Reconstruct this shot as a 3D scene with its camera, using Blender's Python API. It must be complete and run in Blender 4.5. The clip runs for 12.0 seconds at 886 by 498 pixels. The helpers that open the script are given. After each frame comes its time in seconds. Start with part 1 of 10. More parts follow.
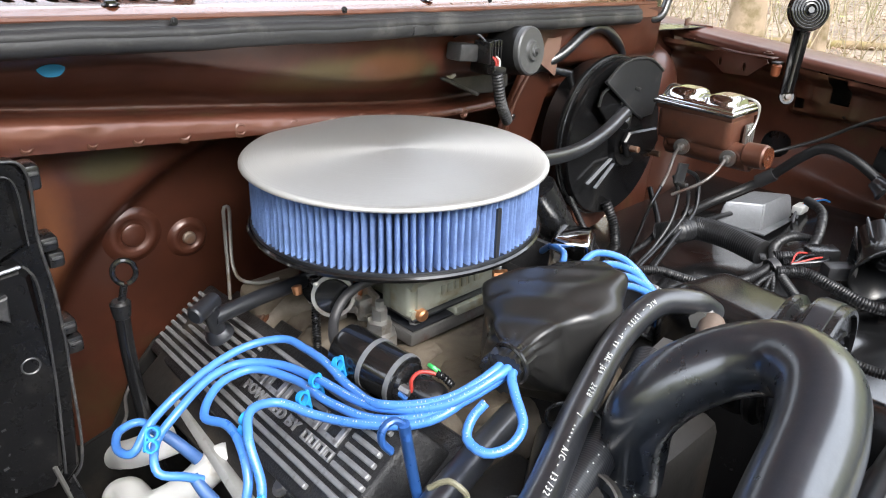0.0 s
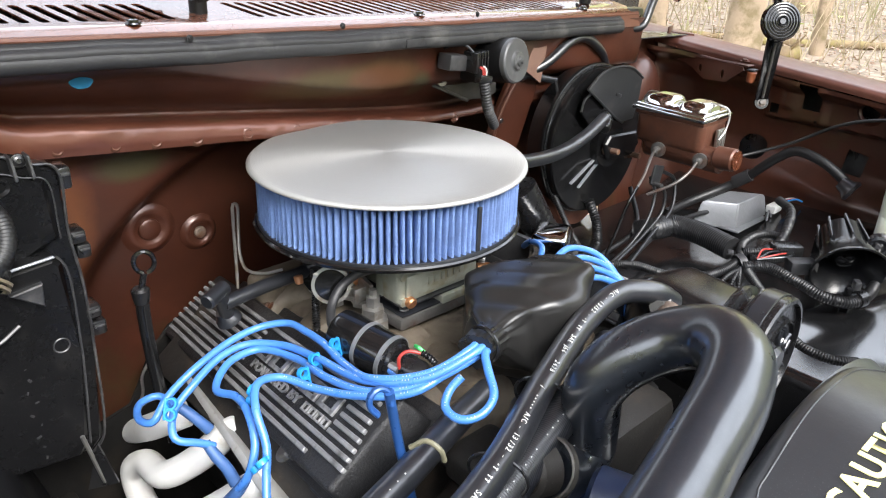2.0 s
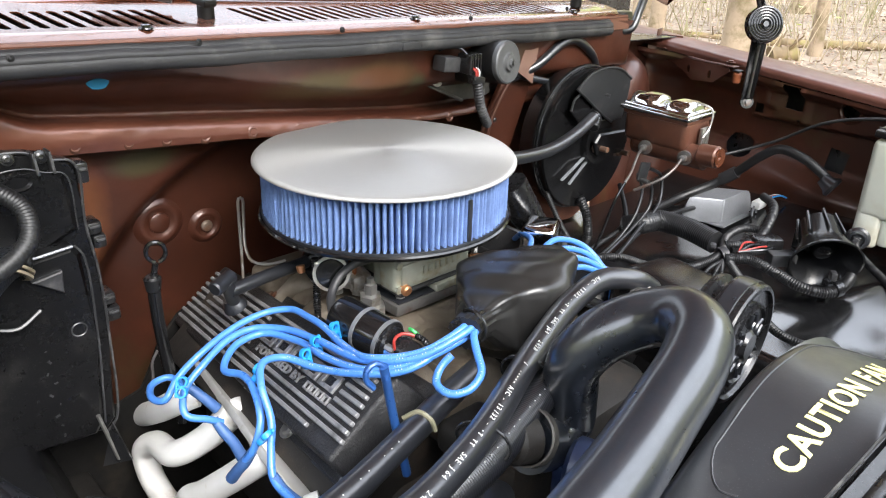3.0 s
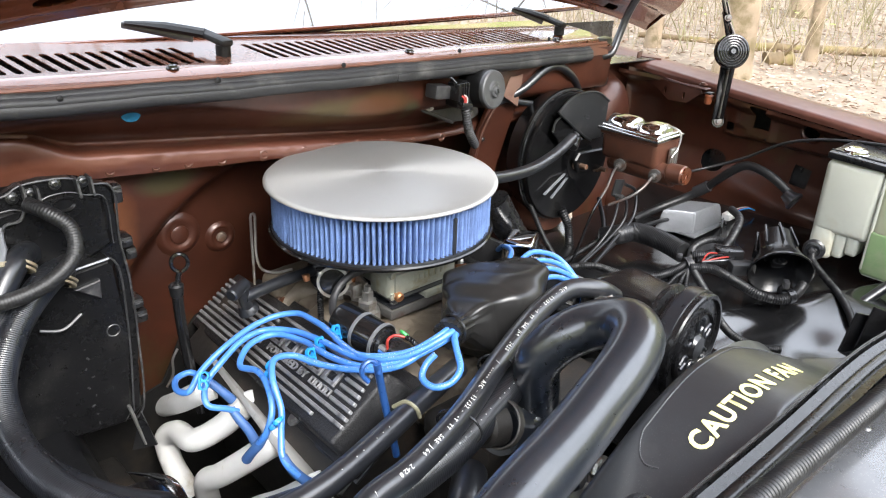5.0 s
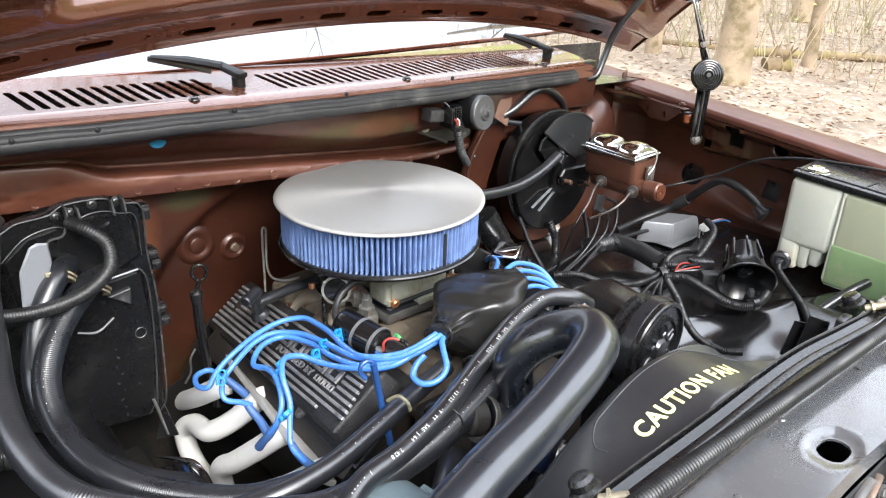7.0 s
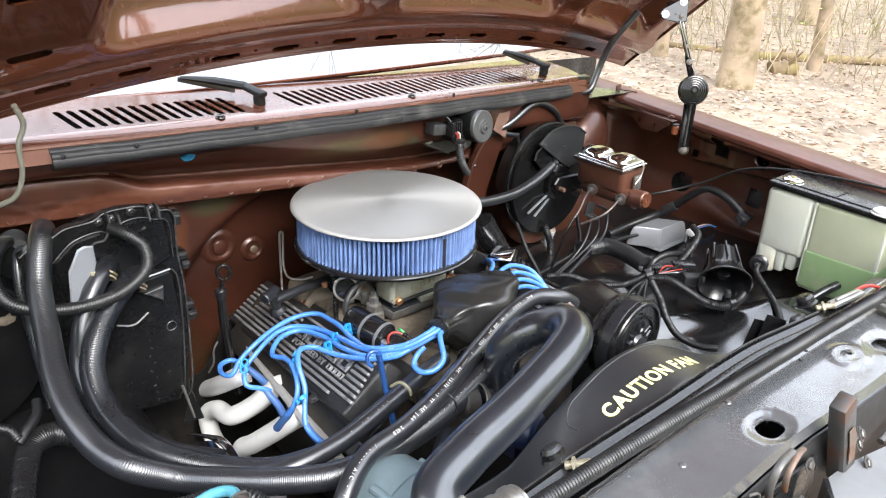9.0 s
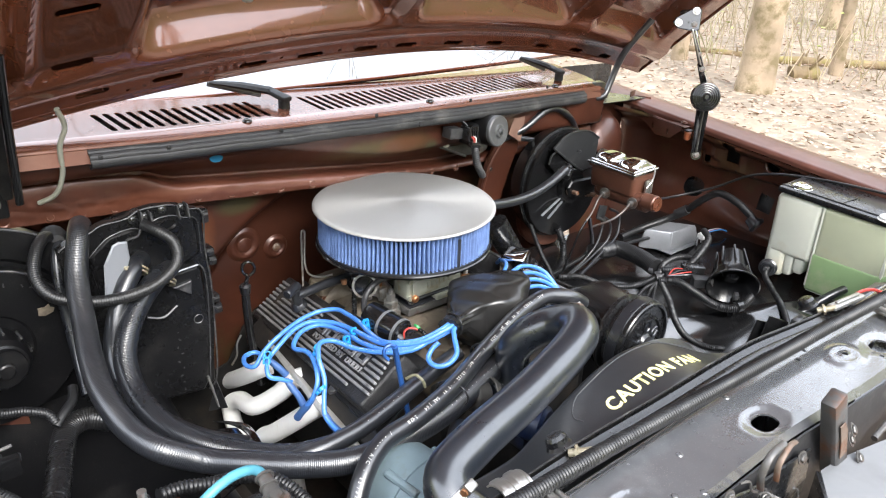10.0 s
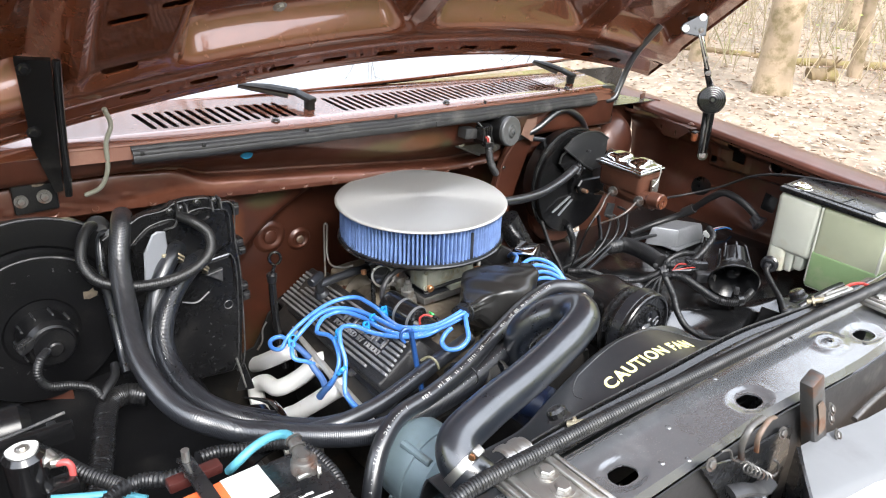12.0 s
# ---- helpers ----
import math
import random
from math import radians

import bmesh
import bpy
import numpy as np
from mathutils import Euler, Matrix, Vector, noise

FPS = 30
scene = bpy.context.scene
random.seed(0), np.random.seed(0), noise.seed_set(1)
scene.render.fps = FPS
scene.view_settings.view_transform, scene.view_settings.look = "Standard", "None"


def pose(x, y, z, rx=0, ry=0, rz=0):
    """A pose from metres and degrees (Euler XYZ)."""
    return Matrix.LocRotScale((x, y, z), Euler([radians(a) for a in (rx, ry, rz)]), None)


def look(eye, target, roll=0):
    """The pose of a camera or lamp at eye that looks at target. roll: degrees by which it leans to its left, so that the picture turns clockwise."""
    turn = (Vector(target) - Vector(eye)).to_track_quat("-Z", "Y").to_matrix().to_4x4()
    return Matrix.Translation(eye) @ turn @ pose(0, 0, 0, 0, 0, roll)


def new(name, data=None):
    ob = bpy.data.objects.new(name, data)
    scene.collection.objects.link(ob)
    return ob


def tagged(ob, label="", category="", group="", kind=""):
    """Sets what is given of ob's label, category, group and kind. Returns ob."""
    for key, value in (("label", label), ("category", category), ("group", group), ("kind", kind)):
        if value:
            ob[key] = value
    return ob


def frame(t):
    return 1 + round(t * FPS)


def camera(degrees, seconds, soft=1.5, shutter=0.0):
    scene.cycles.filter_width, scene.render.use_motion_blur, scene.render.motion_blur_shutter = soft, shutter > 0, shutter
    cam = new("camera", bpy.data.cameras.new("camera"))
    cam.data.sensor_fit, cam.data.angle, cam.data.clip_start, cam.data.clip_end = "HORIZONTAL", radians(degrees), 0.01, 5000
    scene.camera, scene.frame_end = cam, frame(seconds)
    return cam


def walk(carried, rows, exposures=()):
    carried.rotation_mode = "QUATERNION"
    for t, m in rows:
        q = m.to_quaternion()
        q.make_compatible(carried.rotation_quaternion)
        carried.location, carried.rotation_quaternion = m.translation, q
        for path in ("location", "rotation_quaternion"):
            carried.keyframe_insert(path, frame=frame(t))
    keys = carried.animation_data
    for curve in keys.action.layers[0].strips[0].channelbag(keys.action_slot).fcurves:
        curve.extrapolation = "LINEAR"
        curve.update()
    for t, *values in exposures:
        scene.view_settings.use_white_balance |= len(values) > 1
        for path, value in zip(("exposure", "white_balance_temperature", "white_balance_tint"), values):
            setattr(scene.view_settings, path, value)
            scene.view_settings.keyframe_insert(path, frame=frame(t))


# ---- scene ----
import functools

cam = camera(61.5, 12.0, soft=1.1)
PATH = [
    (0, (0.012, -0.002, 1.365), (1.273, 1.311, 0.538), 1.8),
    (0.5, (0.005, -0.016, 1.372), (1.263, 1.297, 0.54), 1.9),
    (1, (-0.005, -0.032, 1.378), (1.253, 1.281, 0.545), 1.9),
    (1.5, (-0.017, -0.052, 1.388), (1.239, 1.262, 0.553), 1.9),
    (2, (-0.031, -0.074, 1.4), (1.222, 1.241, 0.564), 2.0),
    (2.5, (-0.046, -0.097, 1.404), (1.207, 1.221, 0.57), 1.9),
    (3, (-0.062, -0.122, 1.412), (1.189, 1.197, 0.578), 1.9),
    (5, (-0.124, -0.214, 1.483), (1.123, 1.107, 0.647), 2.1),
    (5.5, (-0.139, -0.237, 1.501), (1.107, 1.086, 0.664), 2.1),
    (6, (-0.153, -0.259, 1.519), (1.09, 1.066, 0.682), 2.1),
    (6.5, (-0.167, -0.279, 1.535), (1.075, 1.046, 0.698), 2.1),
    (7, (-0.182, -0.304, 1.553), (1.057, 1.025, 0.717), 2.2),
    (9, (-0.247, -0.398, 1.614), (0.973, 0.947, 0.775), 2.2),
    (9.5, (-0.261, -0.42, 1.624), (0.942, 0.94, 0.786), 2.3),
    (10, (-0.277, -0.438, 1.635), (0.908, 0.938, 0.797), 2.3),
    (10.5, (-0.29, -0.455, 1.646), (0.88, 0.933, 0.806), 2.3),
    (11, (-0.303, -0.475, 1.653), (0.858, 0.92, 0.813), 2.3),
    (11.5, (-0.315, -0.493, 1.657), (0.84, 0.908, 0.817), 2.3),
    (12, (-0.329, -0.507, 1.661), (0.821, 0.896, 0.82), 2.3),
]
walk(cam, [(t, look(eye, target, roll)) for t, eye, target, roll in PATH])

# ---- light ----
world = bpy.data.worlds.new("overcast_sky")
scene.world = world
world.use_nodes = True
wn, wl = world.node_tree.nodes, world.node_tree.links
sky = wn.new("ShaderNodeTexSky")
sky.sky_type, sky.sun_disc = "NISHITA", False
sky.sun_elevation, sky.sun_rotation = radians(45), radians(192)
sky.air_density, sky.dust_density = 1.0, 4.0
grey = wn.new("ShaderNodeHueSaturation")
grey.inputs["Saturation"].default_value = 0.18
wl.new(sky.outputs["Color"], grey.inputs["Color"])
cloud = wn.new("ShaderNodeMix")
cloud.data_type, cloud.inputs[0].default_value, cloud.inputs[7].default_value = "RGBA", 0.6, (6.6, 7.2, 8.3, 1)
wl.new(grey.outputs["Color"], cloud.inputs[6])
wl.new(cloud.outputs[2], wn["Background"].inputs["Color"])
wn["Background"].inputs["Strength"].default_value = 0.345
sun = new("sun", bpy.data.lights.new("sun", "SUN"))
sun.data.energy, sun.data.angle, sun.data.color = 1.6, radians(25), (1.0, 0.96, 0.9)
sun.matrix_world = look((-0.6, -4.6, 6.2), (0.5, 0.5, 1.0))
scene.view_settings.exposure = 1.25


# ---- materials ----
def material(name, color, rough=0.5, metal=0.0, grain=60.0, vary=0.25, bump=0.15, coat=0.0, stain=None, stain_scale=3.0,
             stain_amount=0.5, spec=0.5, aniso=0.0, detail_rough=0.15, spots=(), wave=0.0, coat_rough=0.06, dust=0.0, coat_ior=1.5):
    """A surface with fine grain, larger blotches of wear, an optional stain colour and relief."""
    m = bpy.data.materials.new(name)
    m.use_nodes = True
    n, l = m.node_tree.nodes, m.node_tree.links
    b = n["Principled BSDF"]
    co = n.new("ShaderNodeTexCoord").outputs["Object"]

    def noise_tex(scale, detail=6.0, rough_=0.6):
        t = n.new("ShaderNodeTexNoise")
        t.inputs["Scale"].default_value, t.inputs["Detail"].default_value, t.inputs["Roughness"].default_value = scale, detail, rough_
        l.new(co, t.inputs["Vector"])
        return t.outputs["Fac"]

    def ramp(src, a, c):
        r = n.new("ShaderNodeMapRange")
        r.inputs["From Min"].default_value, r.inputs["From Max"].default_value = a, c
        l.new(src, r.inputs["Value"])
        return r.outputs["Result"]

    def mix(fac, c1, c2, mode="MIX"):
        x = n.new("ShaderNodeMix")
        x.data_type, x.blend_type = "RGBA", mode
        for sock, v in ((x.inputs[0], fac), (x.inputs[6], c1), (x.inputs[7], c2)):
            if hasattr(v, "node"):
                l.new(v, sock)
            elif isinstance(v, tuple):
                sock.default_value = (*v, 1)
            else:
                sock.default_value = v
        return x.outputs[2]

    fine, broad = noise_tex(grain, 8), noise_tex(grain * 0.09, 4)
    lo = tuple(c * (1 - vary) for c in color)
    hi = tuple(min(1, c * (1 + vary)) for c in color)
    col = mix(ramp(broad, 0.3, 0.7), lo, hi)
    col = mix(ramp(fine, 0.35, 0.75), col, mix(0.5, col, lo))
    if stain:
        s = noise_tex(stain_scale, 5, 0.65)
        f = ramp(s, 0.62 - 0.2 * stain_amount, 0.78 - 0.2 * stain_amount)
        col = mix(f, col, stain)
    if dust:
        # fine pale specks gathered in patches
        dm = n.new("ShaderNodeMath")
        dm.operation = "MULTIPLY"
        l.new(ramp(noise_tex(700.0, 2, 0.5), 0.62, 0.72), dm.inputs[0])
        l.new(ramp(noise_tex(11.0, 3), 0.35, 0.75), dm.inputs[1])
        dk = n.new("ShaderNodeMath")
        dk.operation, dk.inputs[1].default_value = "MULTIPLY", dust
        l.new(dm.outputs["Value"], dk.inputs[0])
        col = mix(dk.outputs["Value"], col, (0.30, 0.28, 0.26))
    if spots:
        pos = n.new("ShaderNodeNewGeometry").outputs["Position"]
    for at, size, tint in spots:
        mp = n.new("ShaderNodeVectorMath")
        mp.operation, mp.inputs[1].default_value = "SUBTRACT", at
        l.new(pos, mp.inputs[0])
        dv = n.new("ShaderNodeVectorMath")
        dv.operation, dv.inputs[1].default_value = "DIVIDE", size
        l.new(mp.outputs["Vector"], dv.inputs[0])
        ln_ = n.new("ShaderNodeVectorMath")
        ln_.operation = "LENGTH"
        l.new(dv.outputs["Vector"], ln_.inputs[0])
        ad = n.new("ShaderNodeMath")
        ad.operation = "MULTIPLY_ADD"
        l.new(noise_tex(9.0, 4), ad.inputs[0])
        ad.inputs[1].default_value = 0.9
        l.new(ln_.outputs["Value"], ad.inputs[2])
        col = mix(ramp(ad.outputs["Value"], 1.5, 0.95), col, tint)
    l.new(col, b.inputs["Base Color"])
    rr = n.new("ShaderNodeMapRange")
    rr.inputs["To Min"].default_value, rr.inputs["To Max"].default_value = max(0.03, rough - detail_rough), min(1, rough + detail_rough)
    l.new(mix(0.5, broad, fine), rr.inputs["Value"])
    l.new(rr.outputs["Result"], b.inputs["Roughness"])
    b.inputs["Metallic"].default_value = metal
    b.inputs["Coat Weight"].default_value, b.inputs["Coat IOR"].default_value = coat, coat_ior
    b.inputs["Coat Roughness"].default_value = coat_rough
    b.inputs["Specular IOR Level"].default_value = spec
    b.inputs["Anisotropic"].default_value = aniso
    if bump:
        bp = n.new("ShaderNodeBump")
        bp.inputs["Strength"].default_value, bp.inputs["Distance"].default_value = bump, 0.002
        l.new(fine, bp.inputs["Height"])
        l.new(bp.outputs["Normal"], b.inputs["Normal"])
    if wave:
        # slow dents and ripples of pressed sheet
        bw = n.new("ShaderNodeBump")
        bw.inputs["Strength"].default_value, bw.inputs["Distance"].default_value = wave, 0.02
        l.new(noise_tex(7.0, 2, 0.4), bw.inputs["Height"])
        if bump:
            l.new(bp.outputs["Normal"], bw.inputs["Normal"])
        l.new(bw.outputs["Normal"], b.inputs["Normal"])
        l.new(bw.outputs["Normal"], b.inputs["Coat Normal"])
    return m


PAINT = material("brown_paint", (0.142, 0.0440, 0.0205), 0.25, 0.4, 40, 0.18, 0.03, coat=1.0, coat_rough=0.035, coat_ior=1.6, wave=0.05)
# body brown darkened for bay shade; spots: overspray, brighter strip patch, lighter flange
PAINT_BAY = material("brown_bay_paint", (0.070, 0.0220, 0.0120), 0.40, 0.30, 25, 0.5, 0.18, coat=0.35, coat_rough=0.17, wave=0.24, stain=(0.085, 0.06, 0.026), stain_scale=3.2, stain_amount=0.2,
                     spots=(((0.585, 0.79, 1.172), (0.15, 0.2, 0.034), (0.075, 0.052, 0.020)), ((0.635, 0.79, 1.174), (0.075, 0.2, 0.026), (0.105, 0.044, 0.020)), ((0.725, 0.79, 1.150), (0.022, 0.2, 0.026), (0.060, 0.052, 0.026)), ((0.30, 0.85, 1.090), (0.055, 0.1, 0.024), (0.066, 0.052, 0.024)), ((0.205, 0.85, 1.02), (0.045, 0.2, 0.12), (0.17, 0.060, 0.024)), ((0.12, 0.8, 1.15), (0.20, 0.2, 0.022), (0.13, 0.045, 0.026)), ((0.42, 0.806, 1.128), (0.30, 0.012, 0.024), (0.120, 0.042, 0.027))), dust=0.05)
PAINT_FADED = material("faded_brown_paint", (0.080, 0.028, 0.019), 0.40, 0.1, 40, 0.25, 0.08, coat=0.18, coat_rough=0.25, stain=(0.12, 0.045, 0.032), stain_scale=5)
PAINT_DUST = material("dusty_brown_paint", (0.10, 0.036, 0.022), 0.42, 0.2, 30, 0.3, 0.15, coat=0.15, stain=(0.15, 0.08, 0.055), stain_scale=9)
PLASTIC = material("black_plastic", (0.0085, 0.0086, 0.0095), 0.28, 0, 90, 0.3, 0.12, coat=0.25, coat_rough=0.12, stain=(0.017, 0.0165, 0.016), stain_scale=7, stain_amount=0.3, dust=0.1)
PLASTIC_GLOSS = material("glossy_black_plastic", (0.008, 0.008, 0.0085), 0.2, 0, 60, 0.2, 0.06, stain=(0.018, 0.018, 0.018), stain_scale=8, stain_amount=0.2)
RUBBER = material("black_rubber", (0.0120, 0.0132, 0.0165), 0.36, 0, 160, 0.3, 0.12, coat=0.65, coat_rough=0.23, coat_ior=1.55, spec=0.75, stain=(0.022, 0.023, 0.025), stain_scale=12, stain_amount=0.3)
RUBBER_DULL = material("dull_black_rubber", (0.0120, 0.0132, 0.0165), 0.30, 0, 160, 0.3, 0.12, coat=0.55, coat_rough=0.25, stain=(0.022, 0.023, 0.025), stain_scale=12, stain_amount=0.3)
RUBBER_GREY = material("grey_worn_rubber", (0.024, 0.024, 0.026), 0.5, 0, 70, 0.2, 0.2, stain=(0.07, 0.068, 0.065), stain_scale=14, stain_amount=0.4)
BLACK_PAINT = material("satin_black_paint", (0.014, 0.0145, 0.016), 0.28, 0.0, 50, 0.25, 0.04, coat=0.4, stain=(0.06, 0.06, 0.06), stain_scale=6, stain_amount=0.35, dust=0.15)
BLACK_METAL = material("black_enamel", (0.007, 0.007, 0.0075), 0.14, 0, 50, 0.2, 0.03, coat=0.5)
SUPPORT = material("dusty_black_panel", (0.072, 0.074, 0.079), 0.24, 0.0, 30, 0.25, 0.05, coat=1.0, coat_rough=0.10, spec=1.0, wave=0.06, stain=(0.12, 0.122, 0.128), stain_scale=5, stain_amount=0.35, dust=0.3)
SHROUD = material("dull_grey_black_plastic", (0.019, 0.0205, 0.0235), 0.36, 0, 60, 0.25, 0.12, coat=0.45, coat_rough=0.24, spec=0.6, wave=0.05, stain=(0.042, 0.043, 0.045), stain_scale=6, stain_amount=0.45, dust=0.12)
GRIME = material("grimy_dark_metal", (0.018, 0.016, 0.014), 0.6, 0.1, 45, 0.5, 0.5, stain=(0.05, 0.036, 0.026), stain_scale=9, stain_amount=0.5, dust=0.3)
CAST_BLACK = material("black_crackle_casting", (0.013, 0.013, 0.014), 0.45, 0, 320, 0.4, 0.8, stain=(0.03, 0.029, 0.028), stain_scale=25, stain_amount=0.3, dust=0.12)
FIN = material("bare_cast_fin", (0.27, 0.27, 0.275), 0.5, 0.4, 150, 0.35, 0.3, stain=(0.10, 0.10, 0.10), stain_scale=40, stain_amount=0.4)
STEEL = material("dull_steel", (0.42, 0.41, 0.39), 0.38, 0.9, 60, 0.25, 0.15, stain=(0.2, 0.15, 0.1), stain_scale=14, stain_amount=0.3)
RUSTY = material("rusty_steel", (0.2, 0.15, 0.12), 0.6, 0.5, 60, 0.4, 0.4, stain=(0.16, 0.06, 0.025), stain_scale=20, stain_amount=0.7)
CHROME = material("chrome", (0.62, 0.62, 0.63), 0.09, 1.0, 30, 0.05, 0.01, detail_rough=0.03)
ALU_BOX = material("cast_aluminium", (0.205, 0.21, 0.222), 0.46, 0.5, 200, 0.12, 0.3)
ZINC = material("dichromate_zinc", (0.36, 0.37, 0.31), 0.45, 0.6, 70, 0.25, 0.3, stain=(0.28, 0.24, 0.14), stain_scale=16, stain_amount=0.5)
INTAKE = material("tan_cast_intake", (0.165, 0.135, 0.10), 0.6, 0.25, 90, 0.35, 0.6, stain=(0.06, 0.045, 0.032), stain_scale=14, stain_amount=0.6)
COPPER = material("copper_plug", (0.5, 0.24, 0.12), 0.4, 0.9, 80, 0.3, 0.2)
WHITE_COAT = material("white_ceramic_coating", (0.88, 0.875, 0.85), 0.5, 0, 50, 0.08, 0.15, stain=(0.55, 0.48, 0.36), stain_scale=12, stain_amount=0.35)
BLUE_WIRE = material("blue_silicone", (0.060, 0.200, 0.578), 0.3, 0, 80, 0.12, 0.05, coat=0.15)
BLUE_CLIP = material("bright_blue_nylon", (0.02, 0.25, 0.62), 0.35, 0, 80, 0.12, 0.05)
BLUE_ENGINE = material("dark_blue_engine_enamel", (0.012, 0.022, 0.06), 0.4, 0, 60, 0.3, 0.2, stain=(0.03, 0.028, 0.025), stain_scale=10)
BLUE_BOOT = material("dusty_blue_boot", (0.05, 0.12, 0.30), 0.5, 0, 80, 0.2, 0.15)
FILTER_BLUE = material("blue_filter_gauze", (0.125, 0.20, 0.41), 0.8, 0, 420, 0.3, 0.7)
CYAN = material("cyan_cable", (0.075, 0.27, 0.35), 0.4, 0, 80, 0.15, 0.05)
RED = material("red_plastic", (0.36, 0.035, 0.027), 0.4, 0, 60, 0.2, 0.08)
ORANGE = material("orange_label", (0.75, 0.13, 0.04), 0.45, 0, 60, 0.1, 0.03)
GREEN = material("green_wire", (0.05, 0.5, 0.12), 0.4)
WHITE = material("white_print", (0.52, 0.52, 0.51), 0.5, 0, 100, 0.1, 0.02)
YELLOW = material("yellow_lettering", (0.82, 0.76, 0.34), 0.5, 0, 120, 0.15, 0.05)
TANK_WHITE = material("milky_plastic", (0.58, 0.59, 0.51), 0.42, 0, 40, 0.1, 0.08, stain=(0.5, 0.45, 0.33), stain_scale=6, stain_amount=0.3)
TANK_GREEN = material("green_coolant_plastic", (0.245, 0.36, 0.175), 0.42, 0, 40, 0.12, 0.05, stain=(0.36, 0.40, 0.24), stain_scale=9, stain_amount=0.45)
PALE_BLUE = material("pale_grey_blue_paint", (0.16, 0.215, 0.24), 0.45, 0.1, 60, 0.2, 0.2, stain=(0.12, 0.13, 0.12), stain_scale=14, stain_amount=0.4)
GREY_PAINT = material("light_grey_primer", (0.135, 0.138, 0.143), 0.45, 0, 40, 0.06, 0.05, stain=(0.11, 0.11, 0.115), stain_scale=7, stain_amount=0.3)
MC_BROWN = material("overspray_iron", (0.105, 0.042, 0.026), 0.34, 0.3, 60, 0.35, 0.35, stain=(0.07, 0.035, 0.025), stain_scale=14, stain_amount=0.5)
FOIL = material("dull_foil", (0.26, 0.27, 0.295), 0.4, 0.3, 40, 0.15, 0.2)
OVERSPRAY_BLUE = material("blue_paint_spot", (0.005, 0.11, 0.21), 0.6, 0, 60, 0.3, 0.05, spec=0.2)
HOSE_TAN = material("yellowed_hose", (0.16, 0.15, 0.10), 0.45, 0, 60, 0.2, 0.1)
CABLE_GREY = material("grey_green_cable", (0.22, 0.22, 0.18), 0.5, 0, 60, 0.2, 0.1)

BOOSTER = material("gloss_black_steel", (0.006, 0.006, 0.0065), 0.22, 0, 40, 0.3, 0.05, spec=0.35, wave=0.05, stain=(0.016, 0.015, 0.014), stain_scale=8, stain_amount=0.3, dust=0.12)
SATIN = material("satin_worn_black_steel", (0.030, 0.031, 0.033), 0.34, 0.35, 60, 0.25, 0.08, spec=0.6, stain=(0.075, 0.073, 0.07), stain_scale=12, stain_amount=0.35, dust=0.12)
CAP_GREY = material("dull_grey_die_casting", (0.105, 0.107, 0.11), 0.45, 0.4, 120, 0.15, 0.2, stain=(0.06, 0.058, 0.055), stain_scale=16, stain_amount=0.3)
BRACKET = material("grimy_zinc_bracket", (0.060, 0.056, 0.052), 0.5, 0.4, 60, 0.4, 0.3, stain=(0.11, 0.10, 0.085), stain_scale=14, stain_amount=0.5, dust=0.3)
TAB = material("pale_oversprayed_steel", (0.20, 0.115, 0.085), 0.55, 0.1, 40, 0.2, 0.1, stain=(0.15, 0.08, 0.06), stain_scale=10)
# paler black for edges, beads and scuffs that read bright
CASE_EDGE = material("pale_case_edge", (0.030, 0.030, 0.032), 0.36, 0, 60, 0.3, 0.1, spec=0.7, stain=(0.10, 0.098, 0.095), stain_scale=30, stain_amount=0.5)
CLAMP_TAN = material("yellowed_zinc_clamp", (0.42, 0.37, 0.27), 0.45, 0.5, 60, 0.25, 0.2, stain=(0.25, 0.18, 0.1), stain_scale=20, stain_amount=0.4)
# near-black used for the engine's shade on the lower firewall
SHADE_BLACK = material("shade_black", (0.007, 0.0065, 0.006), 0.85, 0, 60, 0.4, 0.6, spec=0.2, stain=(0.02, 0.016, 0.012), stain_scale=9, stain_amount=0.4)
HOSE_RUBBER = material("streaked_black_rubber", (0.0125, 0.0150, 0.0200), 0.30, 0, 120, 0.3, 0.10, coat=0.8, coat_rough=0.17, coat_ior=1.55, spec=0.75, stain=(0.020, 0.022, 0.026), stain_scale=40, stain_amount=0.45, dust=0.06)
POST = material("chipped_grey_steel", (0.085, 0.083, 0.082), 0.42, 0.5, 50, 0.35, 0.3, stain=(0.12, 0.055, 0.03), stain_scale=26, stain_amount=0.55, dust=0.2)
PAINT_LIP = material("chalky_brown_paint", (0.135, 0.048, 0.026), 0.5, 0.1, 40, 0.2, 0.1, coat=0.05, stain=(0.17, 0.075, 0.045), stain_scale=14, stain_amount=0.4, dust=0.15)
LOOM = material("black_loom_plastic", (0.0085, 0.0086, 0.0095), 0.42, 0, 90, 0.3, 0.15, stain=(0.02, 0.0195, 0.019), stain_scale=7, stain_amount=0.3, dust=0.1)
HEADER_PLATE = material("scuffed_white_steel", (0.55, 0.55, 0.53), 0.4, 0.3, 60, 0.2, 0.2, stain=(0.25, 0.20, 0.15), stain_scale=18, stain_amount=0.4)
ENAMEL = material("scuffed_black_enamel", (0.0045, 0.0045, 0.005), 0.32, 0, 45, 0.3, 0.12, coat=0.08, coat_rough=0.16, spec=0.25, dust=0.15, wave=0.12, stain=(0.014, 0.0135, 0.013), stain_scale=10, stain_amount=0.3)
MATTE = material("matte_black_case", (0.0055, 0.0055, 0.006), 0.48, 0, 60, 0.3, 0.25, spec=0.28, stain=(0.02, 0.019, 0.018), stain_scale=9, stain_amount=0.3, dust=0.1)
